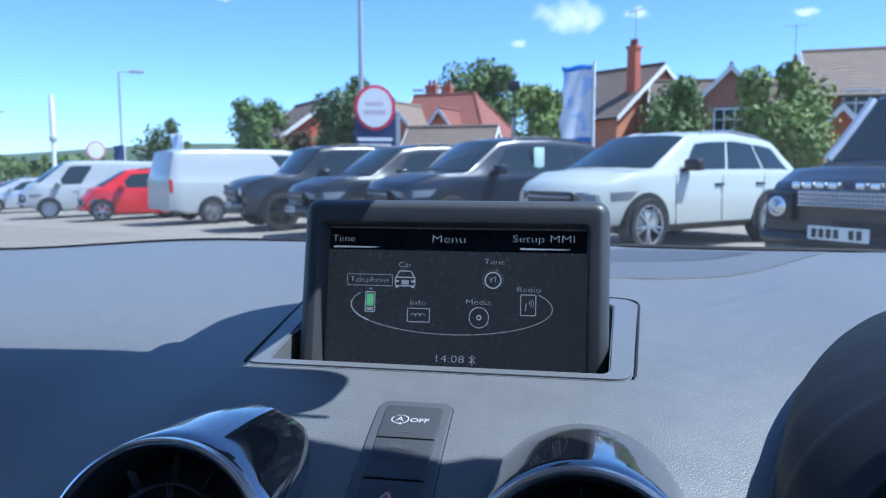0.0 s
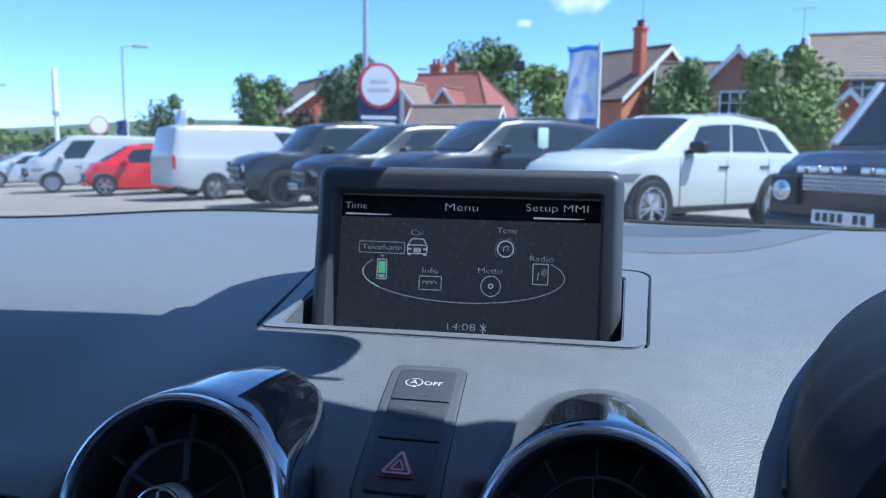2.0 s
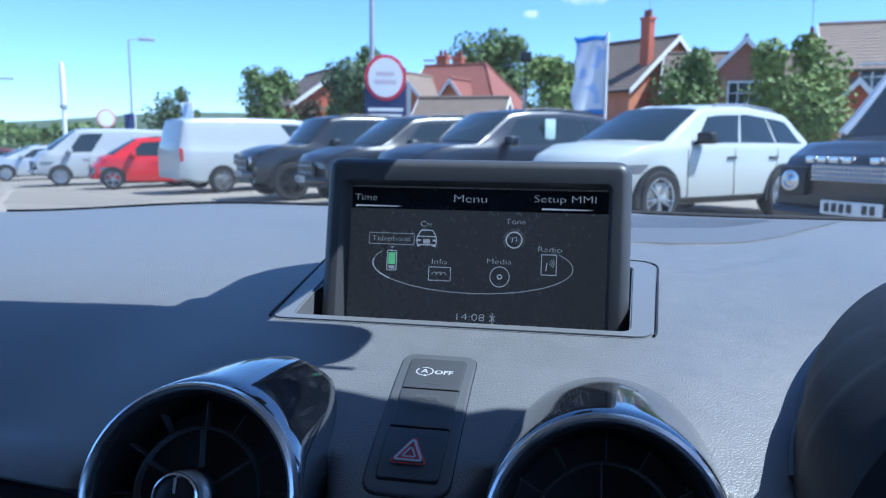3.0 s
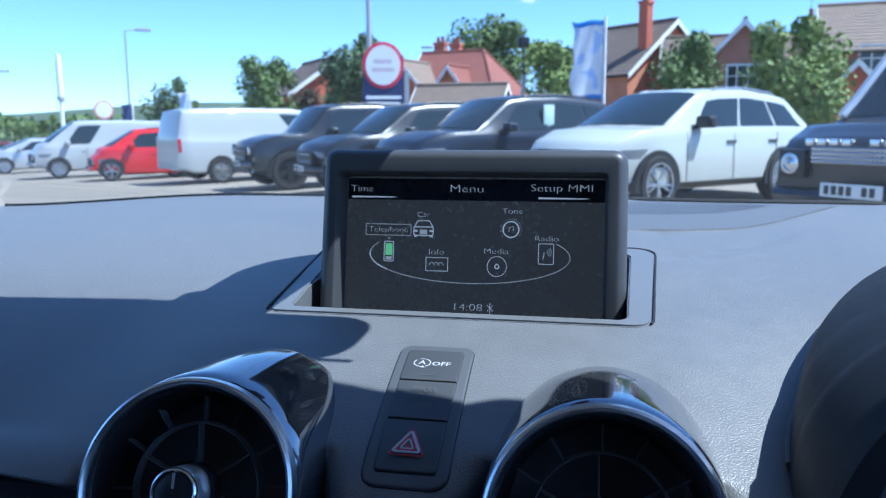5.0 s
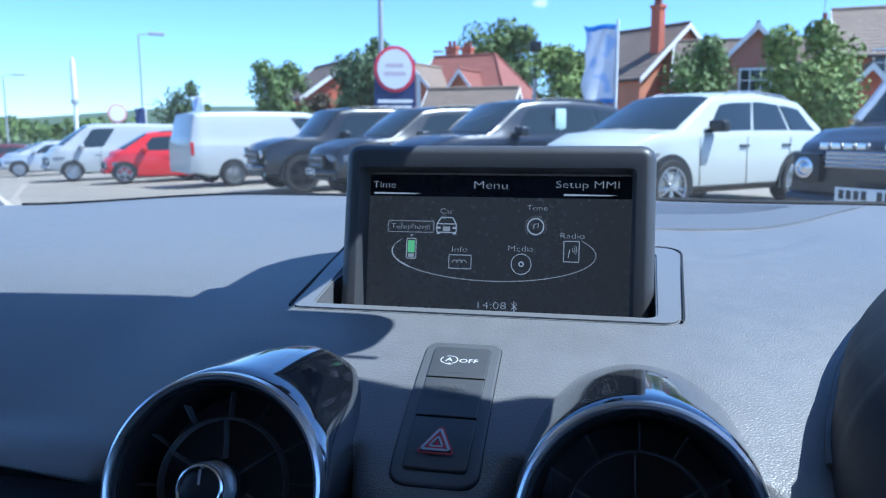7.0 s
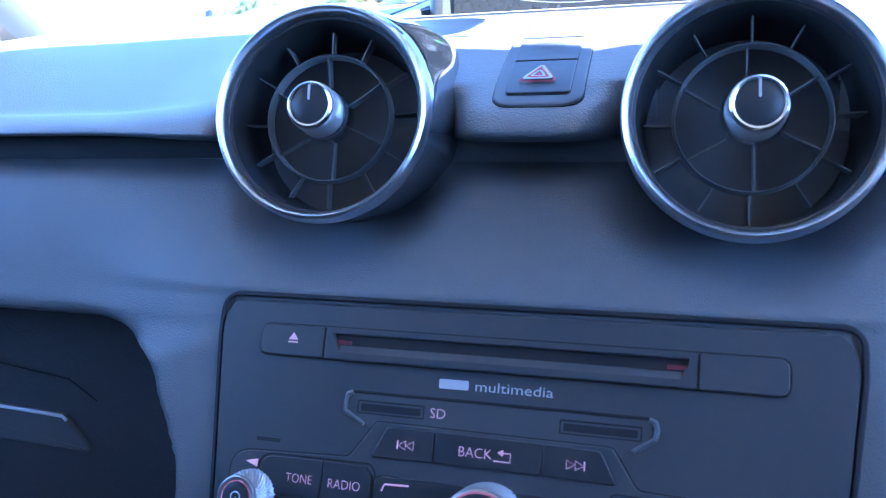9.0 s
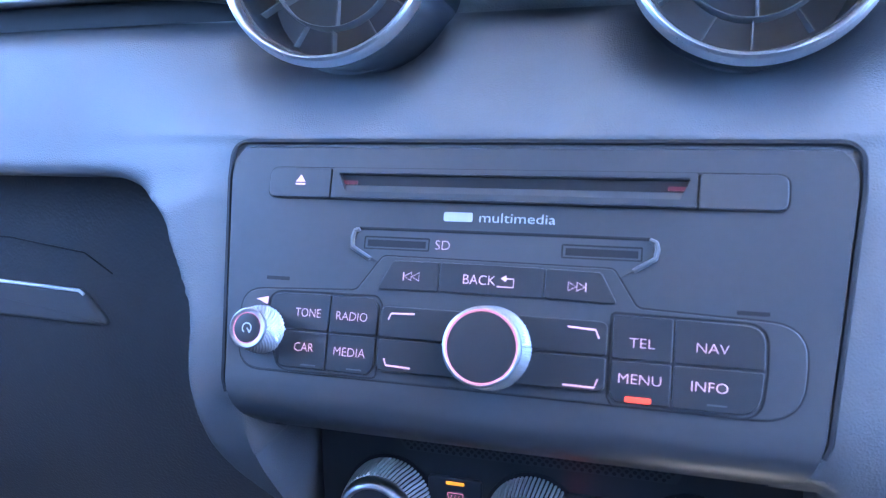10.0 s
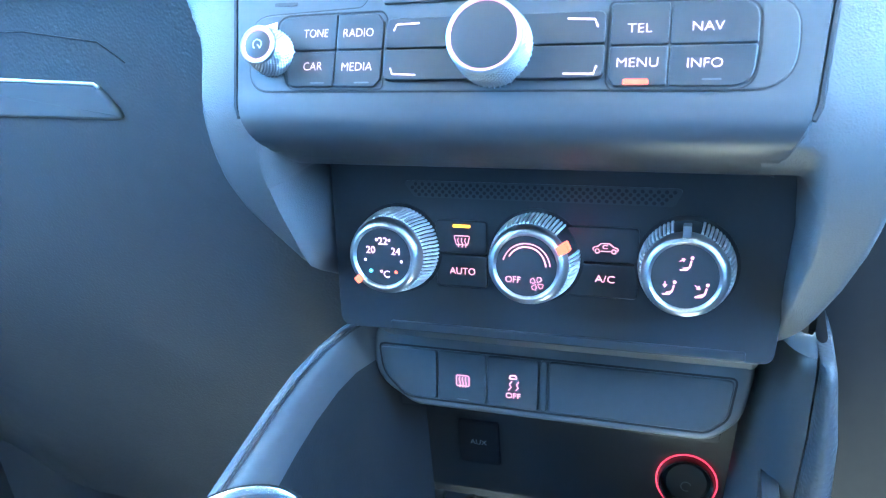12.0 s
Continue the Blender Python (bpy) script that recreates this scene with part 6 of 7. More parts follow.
    part("lower_intake", nose_patch(.62, sill + .10, min(gz0, .62) - .16, .010), M_BLACKTRIM, v)
    part("bumper", tube_bm([form.bend(xn, hw * .84 * (2 * i / 12 - 1), min(gz0, .62) - .07) + Vector((.005, 0, 0)) for i in range(13)], .062, 8), mat, v)
    px, pz = form.bend(xn, 0, 0).x + .062, plate_z or gz0 - .06
    pl = part("number_plate", box_bm(px, px + .014, -.26, .26, pz - .055, pz + .055, .006), M_PLATE_W, v)
    for k in range(7):
        if k != 4:
            part("plate_bar", box_bm(px + .013, px + .017, -.225 + k * .064, -.225 + k * .064 + .045, pz - .036, pz + .036, .002), M_PLATE_K, pl)
    if name_bars:
        for k in range(9):
            if k != 4:
                y = -.52 + k * .117
                p = form.bend(xn - .055, y + .035, nose[0] - .075)
                part("badge_bar", box_bm(p.x - .02, p.x + .03, y, y + .075, p.z - .022, p.z + .034, .004), M_SILVERTRIM, v)
    return v


def on_ground(x, y):
    return (x, y, ground_z(x, y))


ROW = -140  # the row's noses, degrees from +x
vehicle("off_road_car", "black off-road car with bright grille bars parked nose-on", "car", on_ground(3.86, 7.95), -140, 4.8, 1.86, 1.86, P_BLACK, 1.11, (1.06, 1.14), (1.45, .92, -2.0, -2.2), (1.45, -1.45), front="bars", name_bars=True, lamp="round", wheel_r=.39, plate_z=.62, grille=(.82, .96), lamp_y=.66, lean=.13, bow=(.12, .06), sky_lit_pillar=True)
vehicle("family_suv", "white seven-seat SUV with black mirrors parked in the row", "car", on_ground(1.12, 12.2), -134, 4.75, 1.90, 1.66, P_CREAM, 1.08, (.98, 1.09), (1.12, .32, -1.72, -2.10), (1.42, -1.37), trim=True, wheel_r=.37, bow=(.32, .14), arched=.07, lean=.22)
navy = vehicle("estate_suv", "dark blue SUV with a price card in its window", "car", on_ground(-1.75, 14.5), ROW, 4.85, 1.95, 1.76, P_NAVY, 1.10, (1.02, 1.13), (1.05, .30, -1.8, -2.15), (1.45, -1.45), wheel_r=.38, rim_mat=M_RIM_DARK, bow=(.26, .12), arched=.05)
vehicle("estate_suv", "dark grey SUV parked beside the blue one", "car", on_ground(-3.75, 15.6), ROW, 4.7, 1.92, 1.74, P_GREY, 1.09, (1.0, 1.12), (1.05, .32, -1.75, -2.1), (1.40, -1.42), wheel_r=.37, rim_mat=M_RIM_DARK, bow=(.26, .12), arched=.05)
vehicle("off_road_car", "boxy dark off-road car with big black wheels", "car", on_ground(-6.1, 17.6), ROW, 4.5, 1.95, 1.86, P_GREY, 1.16, (1.10, 1.19), (.95, .45, -1.85, -2.05), (1.40, -1.35), wheel_r=.41, rim_mat=M_RIM_DARK, lamp="round", lean=.13, bow=(.14, .06))
vehicle("panel_van", "white panel van parked tail towards the yard", "van", on_ground(-9.55, 20.9), 48, 5.2, 1.98, 1.97, P_WHITE, 1.15, (1.02, 1.20), (1.95, 1.10, -2.42, -2.48), (1.65, -1.45), van=True, wheel_r=.33, lean=.12, bow=(.26, .05), windows=((.02, .22),), tail_z=1.22, arched=.03)
vehicle("panel_van", "white panel van with dark cab windows", "van", on_ground(-17.6, 25.6), ROW, 5.0, 1.95, 1.97, P_WHITE, 1.12, (1.0, 1.18), (1.80, 1.0, -2.36, -2.42), (1.6, -1.4), van=True, wheel_r=.33, lean=.12, bow=(.26, .05), windows=((.02, .24),), tail_z=1.2, arched=.03)
vehicle("hatchback_car", "small bright red hatchback car", "car", on_ground(-14.08, 22.8), ROW - 6, 3.7, 1.70, 1.60, P_RED, .98, (.80, 1.0), (1.10, .42, -1.40, -1.72), (1.18, -1.18), wheel_r=.31, bow=(.28, .12), arched=.06, sill=.20)
vehicle("hatchback_car", "silver hatchback car at the far edge of the yard", "car", on_ground(-24.3, 30.5), ROW, 4.3, 1.78, 1.52, P_SILVER, .97, (.80, 1.0), (1.2, .30, -1.4, -1.85), (1.3, -1.3), wheel_r=.32, bow=(.28, .12), arched=.06, sill=.20)
vehicle("hatchback_car", "dark grey car behind the red hatchback", "car", on_ground(-13.0, 24.6), ROW, 4.3, 1.8, 1.5, P_GREY, .97, (.80, 1.0), (1.2, .30, -1.4, -1.85), (1.3, -1.3), wheel_r=.32, bow=(.28, .12), arched=.06, sill=.20)
vehicle("hatchback_car", "dark red car at the far edge of the yard", "car", on_ground(-30.5, 34.5), ROW, 4.3, 1.78, 1.5, paint("maroon_car_paint", (0.12, 0.02, 0.03)), .97, (.80, 1.0), (1.2, .30, -1.4, -1.85), (1.3, -1.3), wheel_r=.32, bow=(.28, .12), arched=.06, sill=.20)
vehicle("estate_car", "silver car behind the white SUV", "car", on_ground(7.6, 19.5), ROW, 4.4, 1.8, 1.45, P_GREY, .97, (.80, 1.0), (1.2, .30, -1.5, -2.0), (1.3, -1.3), wheel_r=.32, bow=(.28, .12), arched=.06, sill=.20)

part("price_card", box_bm(-.52, -.30, .845, .862, 1.20, 1.58, .004), material("pale_green_card", (0.55, 0.72, 0.66), 0.6), navy, "pale printed price card", matrix=Matrix.Translation((0, .03, 0)))

# ---- signs, posts and flags ----
M_NAVY = material("navy_sign_panel", (0.02, 0.035, 0.12), 0.5, vary=0.08)
M_SIGNWHITE = material("white_sign_panel", (0.80, 0.80, 0.80), 0.5, vary=0.05)
M_SIGNRED = material("red_sign_border", (0.65, 0.03, 0.07), 0.5, vary=0.05)
M_POST = material("pale_grey_post", (0.38, 0.40, 0.42), 0.45, metal=0.2, vary=0.1)
M_POSTW = material("white_post", (0.78, 0.78, 0.78), 0.5, vary=0.08)
M_FLAGBLUE = material("sky_blue_flag_cloth", (0.12, 0.36, 0.75), 0.8, vary=0.15, vscale=3)
M_FLAGPALE = material("pale_blue_flag_cloth", (0.60, 0.72, 0.92), 0.8, vary=0.2, vscale=2)
M_FLAGWHITE = material("white_flag_cloth", (0.88, 0.89, 0.92), 0.8, vary=0.2, vscale=2)


for cloth_mat in (M_FLAGBLUE, M_FLAGPALE, M_FLAGWHITE):
    nt = cloth_mat.node_tree
    glow_through = nt.nodes.new("ShaderNodeBsdfTranslucent")
    mixed = nt.nodes.new("ShaderNodeMixShader")
    mixed.inputs[0].default_value = 0.55
    principled = nt.nodes["Principled BSDF"]
    nt.links.new(principled.inputs["Base Color"].links[0].from_socket, glow_through.inputs["Color"])
    nt.links.new(principled.outputs[0], mixed.inputs[1])
    nt.links.new(glow_through.outputs[0], mixed.inputs[2])
    nt.links.new(mixed.outputs[0], nt.nodes["Material Output"].inputs[0])


def facing(az, d, z=0.0):
    p = spot(az, d)
    return Matrix.Translation((p.x, p.y, ground_z(p.x, p.y) + z)) @ Matrix.Rotation(radians(-az), 4, 'Z')


def upright_slab(outline_, y0, y1):
    bm = slab_bm(outline_, 0, y1 - y0, .004)
    bmesh.ops.rotate(bm, verts=bm.verts, matrix=Matrix.Rotation(radians(90), 3, 'X'))
    bmesh.ops.translate(bm, verts=bm.verts, vec=(0, y1, 0))
    return bm


totem = thing("dealer_sign", "navy totem sign with a white disc in a red ring", "sign", facing(-15.55, 22))
part("board", upright_slab(rect(-.56, .56, .1, 3.25, .02), 0, .14), M_NAVY, totem)
part("disc", upright_slab(arc_pts(0, 2.98, .56, .62, 0, 350, 35), -.03, 0), M_SIGNRED, totem, "red ring")
part("disc_face", upright_slab(arc_pts(0, 2.98, .47, .53, 0, 350, 35), -.045, -.03), M_SIGNWHITE, totem, "white disc with faint words")
for k, (x0, x1, z) in enumerate(((-.26, .24, 3.08), (-.30, .30, 2.86))):
    part("word_bar", upright_slab(rect(x0, x1, z - .06, z + .06, .02), -.048, -.045), material("faint_pink_print", (0.62, 0.52, 0.56), 0.6), totem)
for z, w in ((2.12, .48), (1.95, .44), (1.80, .46)):
    part("word_bar", upright_slab(rect(-w, w, z - .045, z + .045, .01), -.006, 0), M_SIGNWHITE, totem)
part("side_post", upright_slab(rect(.58, .70, 0, 2.85, .02), 0, .14), M_POST, totem)

pole = thing("street_lamp", "tall grey lamp column rising behind the sign", "street lamp", facing(-16.5, 24))
part("column", lathe_bm([(.10, 0), (.085, 2), (.06, 8), (.05, 9.5)], 16), M_POST, pole)
part("arm", tube_bm([(0, 0, 9.4), (.4, 0, 9.6), (1.0, 0, 9.65)], .035, 8), M_POST, pole)
part("lantern", box_bm(.9, 1.5, -.12, .12, 9.58, 9.70, .03), M_POST, pole)


def flag(az, d, w, z0, z1, label, colours, pole_side=1, top=None):
    f = thing("banner_flag", label, "flag", facing(az, d))
    bm, rows = bmesh.new(), []
    for i in range(31):
        t = i / 30
        row = []
        for j in range(13):
            u = j / 12
            x = pole_side * (w / 2 - w * u)
            bulge = .06 * math.sin(t * 7 + u * 3) * u + .04 * math.sin(t * 15 + 1) * u * u
            row.append(bm.verts.new((x + bulge * .6, .10 * math.sin(u * 5 + t * 4) * u, z0 + (z1 - z0) * t + .04 * u * math.sin(u * 6))))
        rows.append(row)
    for i in range(30):
        for j in range(12):
            fc = bm.faces.new((rows[i][j], rows[i][j + 1], rows[i + 1][j + 1], rows[i + 1][j]))
            t = i / 30
            k = noise.noise(Vector((j * .22, i * .16, az)))
            fc.material_index = 1 if (t > .92 or t < .04) else (len(colours) - 1 if k > .30 else 0)
    cloth = part("cloth", bm, colours, f, "printed banner cloth")
    sol = cloth.modifiers.new("thickness", 'SOLIDIFY')
    sol.thickness = .006
    part("pole", lathe_bm([(.035, 0), (.03, (top or z1 + .1))], 12), M_POSTW, f, matrix=Matrix.Translation((pole_side * (w / 2 + .04), 0, 0)))
    return f


flag(-1.15, 18, .66, 1.72, 3.42, "blue and white banner flag on a white pole", [M_FLAGWHITE, M_FLAGBLUE, M_FLAGPALE], 1, 3.50)
flag(-32.9, 40, .45, 1.2, 2.9, "dark banner flag on a pale pole", [M_NAVY, M_NAVY], 1)
flag(-29.2, 40, .45, 1.6, 3.4, "blue and white banner flag by the trees", [M_FLAGPALE, M_FLAGWHITE], 1)

post = thing("white_post", "tall white post with a thicker upper part", "post", facing(-36.8, 40))
part("lower_tube", lathe_bm([(.10, 0), (.09, 3.2)], 16), M_POSTW, post)
part("upper_tube", lathe_bm([(.08, 3.2), (.13, 3.25), (.13, 4.2), (.12, 4.9), (.07, 5.2)], 16), M_POSTW, post)
part("collar", lathe_bm([(.10, 3.1), (.17, 3.16), (.17, 3.3), (.10, 3.35)], 16), M_POST, post)
disc = thing("round_sign", "round white sign with a pale red edge on a post", "sign", facing(-34.3, 42))
part("disc", upright_slab(arc_pts(0, 2.75, .44, .46, 0, 350, 30), -.05, 0), material("pale_red_border", (0.62, 0.25, 0.25), 0.5), disc)
part("disc_face", upright_slab(arc_pts(0, 2.75, .36, .38, 0, 350, 30), -.06, -.05), M_SIGNWHITE, disc)
part("post", lathe_bm([(.05, 0), (.05, 2.4)], 10), M_POST, disc)
for az, d, hgt, side in ((-32.7, 46, 7.0, 1), (-40.8, 60, 6.0, 1), (-11.6, 60, 7.2, -1)):
    lp = thing("street_lamp", "slim grey street lamp with a flat lantern", "street lamp", facing(az, d), group="street lamps")
    part("column", lathe_bm([(.07, 0), (.05, hgt)], 10), M_POST, lp)
    part("arm", tube_bm([(0, 0, hgt), (side * .6, 0, hgt + .05)], .03, 6), M_POST, lp)
    part("lantern", box_bm(min(side * .5, side * 1.3), max(side * .5, side * 1.3), -.14, .14, hgt - .02, hgt + .14, .04), M_POST, lp)
cc = thing("camera_post", "slim grey post with a small dark camera head", "post", facing(-5.6, 30))
part("column", lathe_bm([(.09, 0), (.08, 3.1)], 12), M_POST, cc)
part("head", box_bm(-.22, .22, -.2, .2, 4.05, 4.45, .08), M_BLACKTRIM, cc)
part("neck", lathe_bm([(.03, 3.1), (.03, 4.1)], 8), M_BLACKTRIM, cc)


# ---- houses ----
def brick_material(name, c):
    m = material(name, c, 0.85, grain=0.3, scale=30, vary=0.22, vscale=1.2)
    nt = m.node_tree
    b = nt.nodes["Principled BSDF"]
    src = b.inputs["Base Color"].links[0].from_socket
    br = nt.nodes.new("ShaderNodeTexBrick")
    br.inputs["Scale"].default_value = 4.4
    br.inputs["Mortar Size"].default_value = 0.02
    br.inputs["Mortar"].default_value = (0.32, 0.23, 0.17, 1)
    tc = nt.nodes.new("ShaderNodeTexCoord")
    mp = nt.nodes.new("ShaderNodeMapping")
    mp.inputs["Rotation"].default_value = (radians(90), 0, 0)
    nt.links.new(tc.outputs["Object"], mp.inputs["Vector"])
    nt.links.new(mp.outputs[0], br.inputs["Vector"])
    nt.links.new(src, br.inputs["Color1"])
    nt.links.new(src, br.inputs["Color2"])
    nt.links.new(br.outputs["Color"], b.inputs["Base Color"])
    return m


M_BRICK = brick_material("red_brick", (0.48, 0.10, 0.05))
M_BRICK_O = brick_material("orange_brick", (0.56, 0.21, 0.11))
M_TILE_BR = material("brown_roof_tiles", (0.17, 0.125, 0.10), 0.85, grain=0.6, scale=9, vary=0.25, vscale=1.5)
M_TILE_RED = material("red_roof_tiles", (0.25, 0.088, 0.066), 0.85, grain=0.6, scale=9, vary=0.2, vscale=1.5)
M_TILE_TAN = material("tan_roof_tiles", (0.235, 0.175, 0.135), 0.85, grain=0.6, scale=9, vary=0.2, vscale=1.5)
M_BARGE = material("white_barge_board", (0.78, 0.78, 0.76), 0.6, vary=0.05)


def gable_block(parent, L, W, eave, ridge, wall, roof, m=None, over=.35, courses=14, hip=0.0):
    """hip: how far the ridge stops short of a sloping end on the +x side."""
    m = m or Matrix.Identity(4)
    bm = bmesh.new()
    pr = [(-W / 2, -1.5), (W / 2, -1.5), (W / 2, eave), (0, ridge - .12), (-W / 2, eave)]
    ends = [[bm.verts.new((x, a, min(b, eave) if hip and x > 0 else b)) for a, b in pr] for x in (-L / 2, L / 2)]
    bm.faces.new(ends[0])
    bm.faces.new(ends[1])
    for i in range(5):
        bm.faces.new((ends[0][i], ends[0][(i + 1) % 5], ends[1][(i + 1) % 5], ends[1][i]))
    bmesh.ops.recalc_face_normals(bm, faces=bm.faces)
    part("wall", bm, wall, parent, smooth=False, matrix=m)
    rise = (ridge - eave) / (W / 2)
    for s in (-1, 1):
        bm = bmesh.new()
        w = W / 2 + over
        sl = math.hypot(1, rise)
        for k in range(courses):
            t0, t1 = k / courses, (k + 1) / courses
            y0, y1 = w * (1 - t0), w * (1 - t1)
            z0, z1 = ridge - rise * y0, ridge - rise * y1
            q = [(-L / 2 - over, s * y0, z0 + .045), (L / 2 + over - hip * t0, s * y0, z0 + .045), (L / 2 + over - hip * t1, s * y1, z1 + .012), (-L / 2 - over, s * y1, z1 + .012)]
            top = [bm.verts.new(p) for p in q]
            bot = [bm.verts.new((p[0], p[1], p[2] - .12)) for p in q]
            bm.faces.new(top)
            bm.faces.new(bot)
            for i in range(4):
                bm.faces.new((top[i], top[(i + 1) % 4], bot[(i + 1) % 4], bot[i]))
        bmesh.ops.recalc_face_normals(bm, faces=bm.faces)
        part("roof_slope", bm, roof, parent, smooth=False, matrix=m)
        for e in (-1,) if hip else (-1, 1):
            bm = bmesh.new()
            x = e * (L / 2 + over + .015)
            q = [(x, 0, ridge + .06), (x, s * w, ridge - rise * w + .06), (x, s * w, ridge - rise * w - .22), (x, 0, ridge - .24)]
            a = [bm.verts.new(p) for p in q]
            b = [bm.verts.new((p[0] + e * .04, p[1], p[2])) for p in q]
            bm.faces.new(a)
            bm.faces.new(b)
            for i in range(4):
                bm.faces.new((a[i], a[(i + 1) % 4], b[(i + 1) % 4], b[i]))
            bmesh.ops.recalc_face_normals(bm, faces=bm.faces)
            part("barge_board", bm, M_BARGE, parent, smooth=False, matrix=m)
        part("gutter", tube_bm([(-L / 2 - over, s * w, ridge - rise * w - .05), (L / 2 + over, s * w, ridge - rise * w - .05)], .06, 6), M_BLACKTRIM, parent, matrix=m)
    part("ridge_tiles", tube_bm([(-L / 2 - over, 0, ridge + .06), (L / 2 + over - hip, 0, ridge + .06)], .10, 8), roof, parent, matrix=m)
    if hip:
        bm = bmesh.new()
        w, zl = W / 2 + over, ridge - rise * (W / 2 + over)
        for dz in (.045, -.10):
            bm.faces.new([bm.verts.new(p) for p in ((L / 2 + over, -w, zl + dz), (L / 2 + over, w, zl + dz), (L / 2 + over - hip, 0, ridge + dz))])
        part("hip_slope", bm, roof, parent, smooth=False, matrix=m)
        for s in (-1, 1):
            part("hip_tiles", tube_bm([(L / 2 + over, s * w, zl + .06), (L / 2 + over - hip, 0, ridge + .06)], .09, 6), roof, parent, matrix=m)


def house_window(parent, x, y, z, w, h, rot, m=None):
    m = (m or Matrix.Identity(4)) @ Matrix.Translation((x, y, z)) @ Matrix.Rotation(radians(rot), 4, 'Z')
    f = part("window", frame_bm(rect(-w / 2, w / 2, -h / 2, h / 2), rect(-w / 2 + .09, w / 2 - .09, -h / 2 + .09, h / 2 - .09), 0, .06), M_BARGE, parent, "white framed window", smooth=False, matrix=m @ Matrix.Rotation(radians(90), 4, 'X'))
    part("pane", slab_bm(rect(-w / 2 + .08, w / 2 - .08, -h / 2 + .08, h / 2 - .08), .0, .02), M_CARGLASS, f, smooth=False)
    for k in range(1, 3):
        part("glazing_bar", box_bm(-w / 2 + k * w / 3 - .03, -w / 2 + k * w / 3 + .03, -h / 2 + .08, h / 2 - .08, .015, .055), M_BARGE, f, smooth=False)
    part("glazing_bar", box_bm(-w / 2 + .08, w / 2 - .08, -.02, .03, .015, .055), M_BARGE, f, smooth=False)
    part("sill", box_bm(-w / 2 - .08, w / 2 + .08, -h / 2 - .10, -h / 2, -.02, .12), M_BARGE, f, smooth=False)


def chimney(parent, x, y, z0, z1, w=.7, m=None, wall=None):
    m = (m or Matrix.Identity(4)) @ Matrix.Translation((x, y, 0))
    c = part("chimney", box_bm(-w / 2, w / 2, -w * .35, w * .35, z0, z1 - .15), wall or M_BRICK, parent, smooth=False, matrix=m)
    part("chimney_cap", box_bm(-w / 2 - .06, w / 2 + .06, -w * .35 - .06, w * .35 + .06, z1 - .18, z1, .02), wall or M_BRICK, c, smooth=False)
    for k in (-1, 1):
        part("chimney_pot", lathe_bm([(.13, z1), (.11, z1 + .35), (.14, z1 + .38)], 12), M_TILE_RED, c, matrix=Matrix.Translation((k * w * .22, 0, 0)))


def aerial(parent, x, y, z0, m=None):
    m = (m or Matrix.Identity(4)) @ Matrix.Translation((x, y, z0))
    a = part("aerial", tube_bm([(0, 0, 0), (0, 0, 2.0)], .025, 6), M_POST, parent, matrix=m)
    part("boom", tube_bm([(-.6, 0, 1.9), (.6, 0, 1.95)], .018, 6), M_POST, a)
    for k in range(6):
        part("element", tube_bm([(-.5 + k * .2, -.25, 1.92), (-.5 + k * .2, .25, 1.92)], .010, 5), M_POST, a)


def place(az, d, rot):
    p = spot(az, d)
    return Matrix.Translation((p.x, p.y, 0)) @ Matrix.Rotation(radians(rot), 4, 'Z')


h = thing("house", "brick house with a brown roof and a tall lit chimney gable", "house", place(1.7, 50, -45))
gable_block(h, 6.4, 7.0, 4.1, 6.95, M_BRICK_O, M_TILE_BR)
chimney(h, 2.9, -1.9, 2.0, 7.9, .62, wall=M_BRICK)
aerial(h, 3.0, -1.9, 7.9)
house_window(h, -1.4, -3.52, 3.1, 1.6, 1.2, 0)
h = thing("house", "red brick house with a front gable and white window", "house", place(9.8, 47, -6))
gable_block(h, 9.0, 6.5, 3.7, 5.85, M_BRICK, M_TILE_BR)
gable_block(h, 5.0, 4.6, 3.6, 6.0, M_BRICK, M_TILE_BR, m=Matrix.Translation((-.9, -3.2, 0)) @ Matrix.Rotation(radians(90), 4, 'Z'))
house_window(h, -.9, -5.75, 3.4, 1.5, 1.15, 0)
house_window(h, 2.9, -3.3, 3.5, 1.4, 1.1, 0)
chimney(h, 2.9, .5, 5.0, 6.8, .8)
aerial(h, 2.7, .5, 6.8)
h = thing("house", "red brick house with a broad brown tiled roof", "house", place(19.7, 44, -10))
gable_block(h, 9.0, 8.6, 4.4, 6.7, M_BRICK, M_TILE_TAN)
gable_block(h, 3.0, 2.6, 2.2, 3.7, M_BRICK, M_TILE_BR, m=Matrix.Translation((-3.6, -5.0, 0)) @ Matrix.Rotation(radians(90), 4, 'Z'))
house_window(h, -2.6, -4.33, 3.9, 1.6, 1.2, 0)
h = thing("house", "house with a steep red tiled roof and pale gables", "house", place(-9.6, 56, -14))
gable_block(h, 6.2, 6.5, 3.4, 6.15, M_BRICK_O, M_TILE_RED, hip=2.2)
gable_block(h, 4.0, 3.6, 3.4, 5.3, M_BRICK_O, M_TILE_TAN, m=Matrix.Translation((-2.4, -3.2, 0)) @ Matrix.Rotation(radians(90), 4, 'Z'))
gable_block(h, 3.4, 2.0, 3.6, 4.9, M_BRICK_O, M_TILE_RED, m=Matrix.Translation((.7, -2.7, 0)) @ Matrix.Rotation(radians(90), 4, 'Z'))
chimney(h, -2.2, .4, 5, 6.9, .8)
chimney(h, -1.0, .4, 5, 6.8, .7)
h = thing("house", "low outbuilding with a brown tiled roof", "house", place(-10.0, 48, -8))
gable_block(h, 5.0, 4.2, 1.5, 3.5, M_BRICK, M_TILE_TAN)
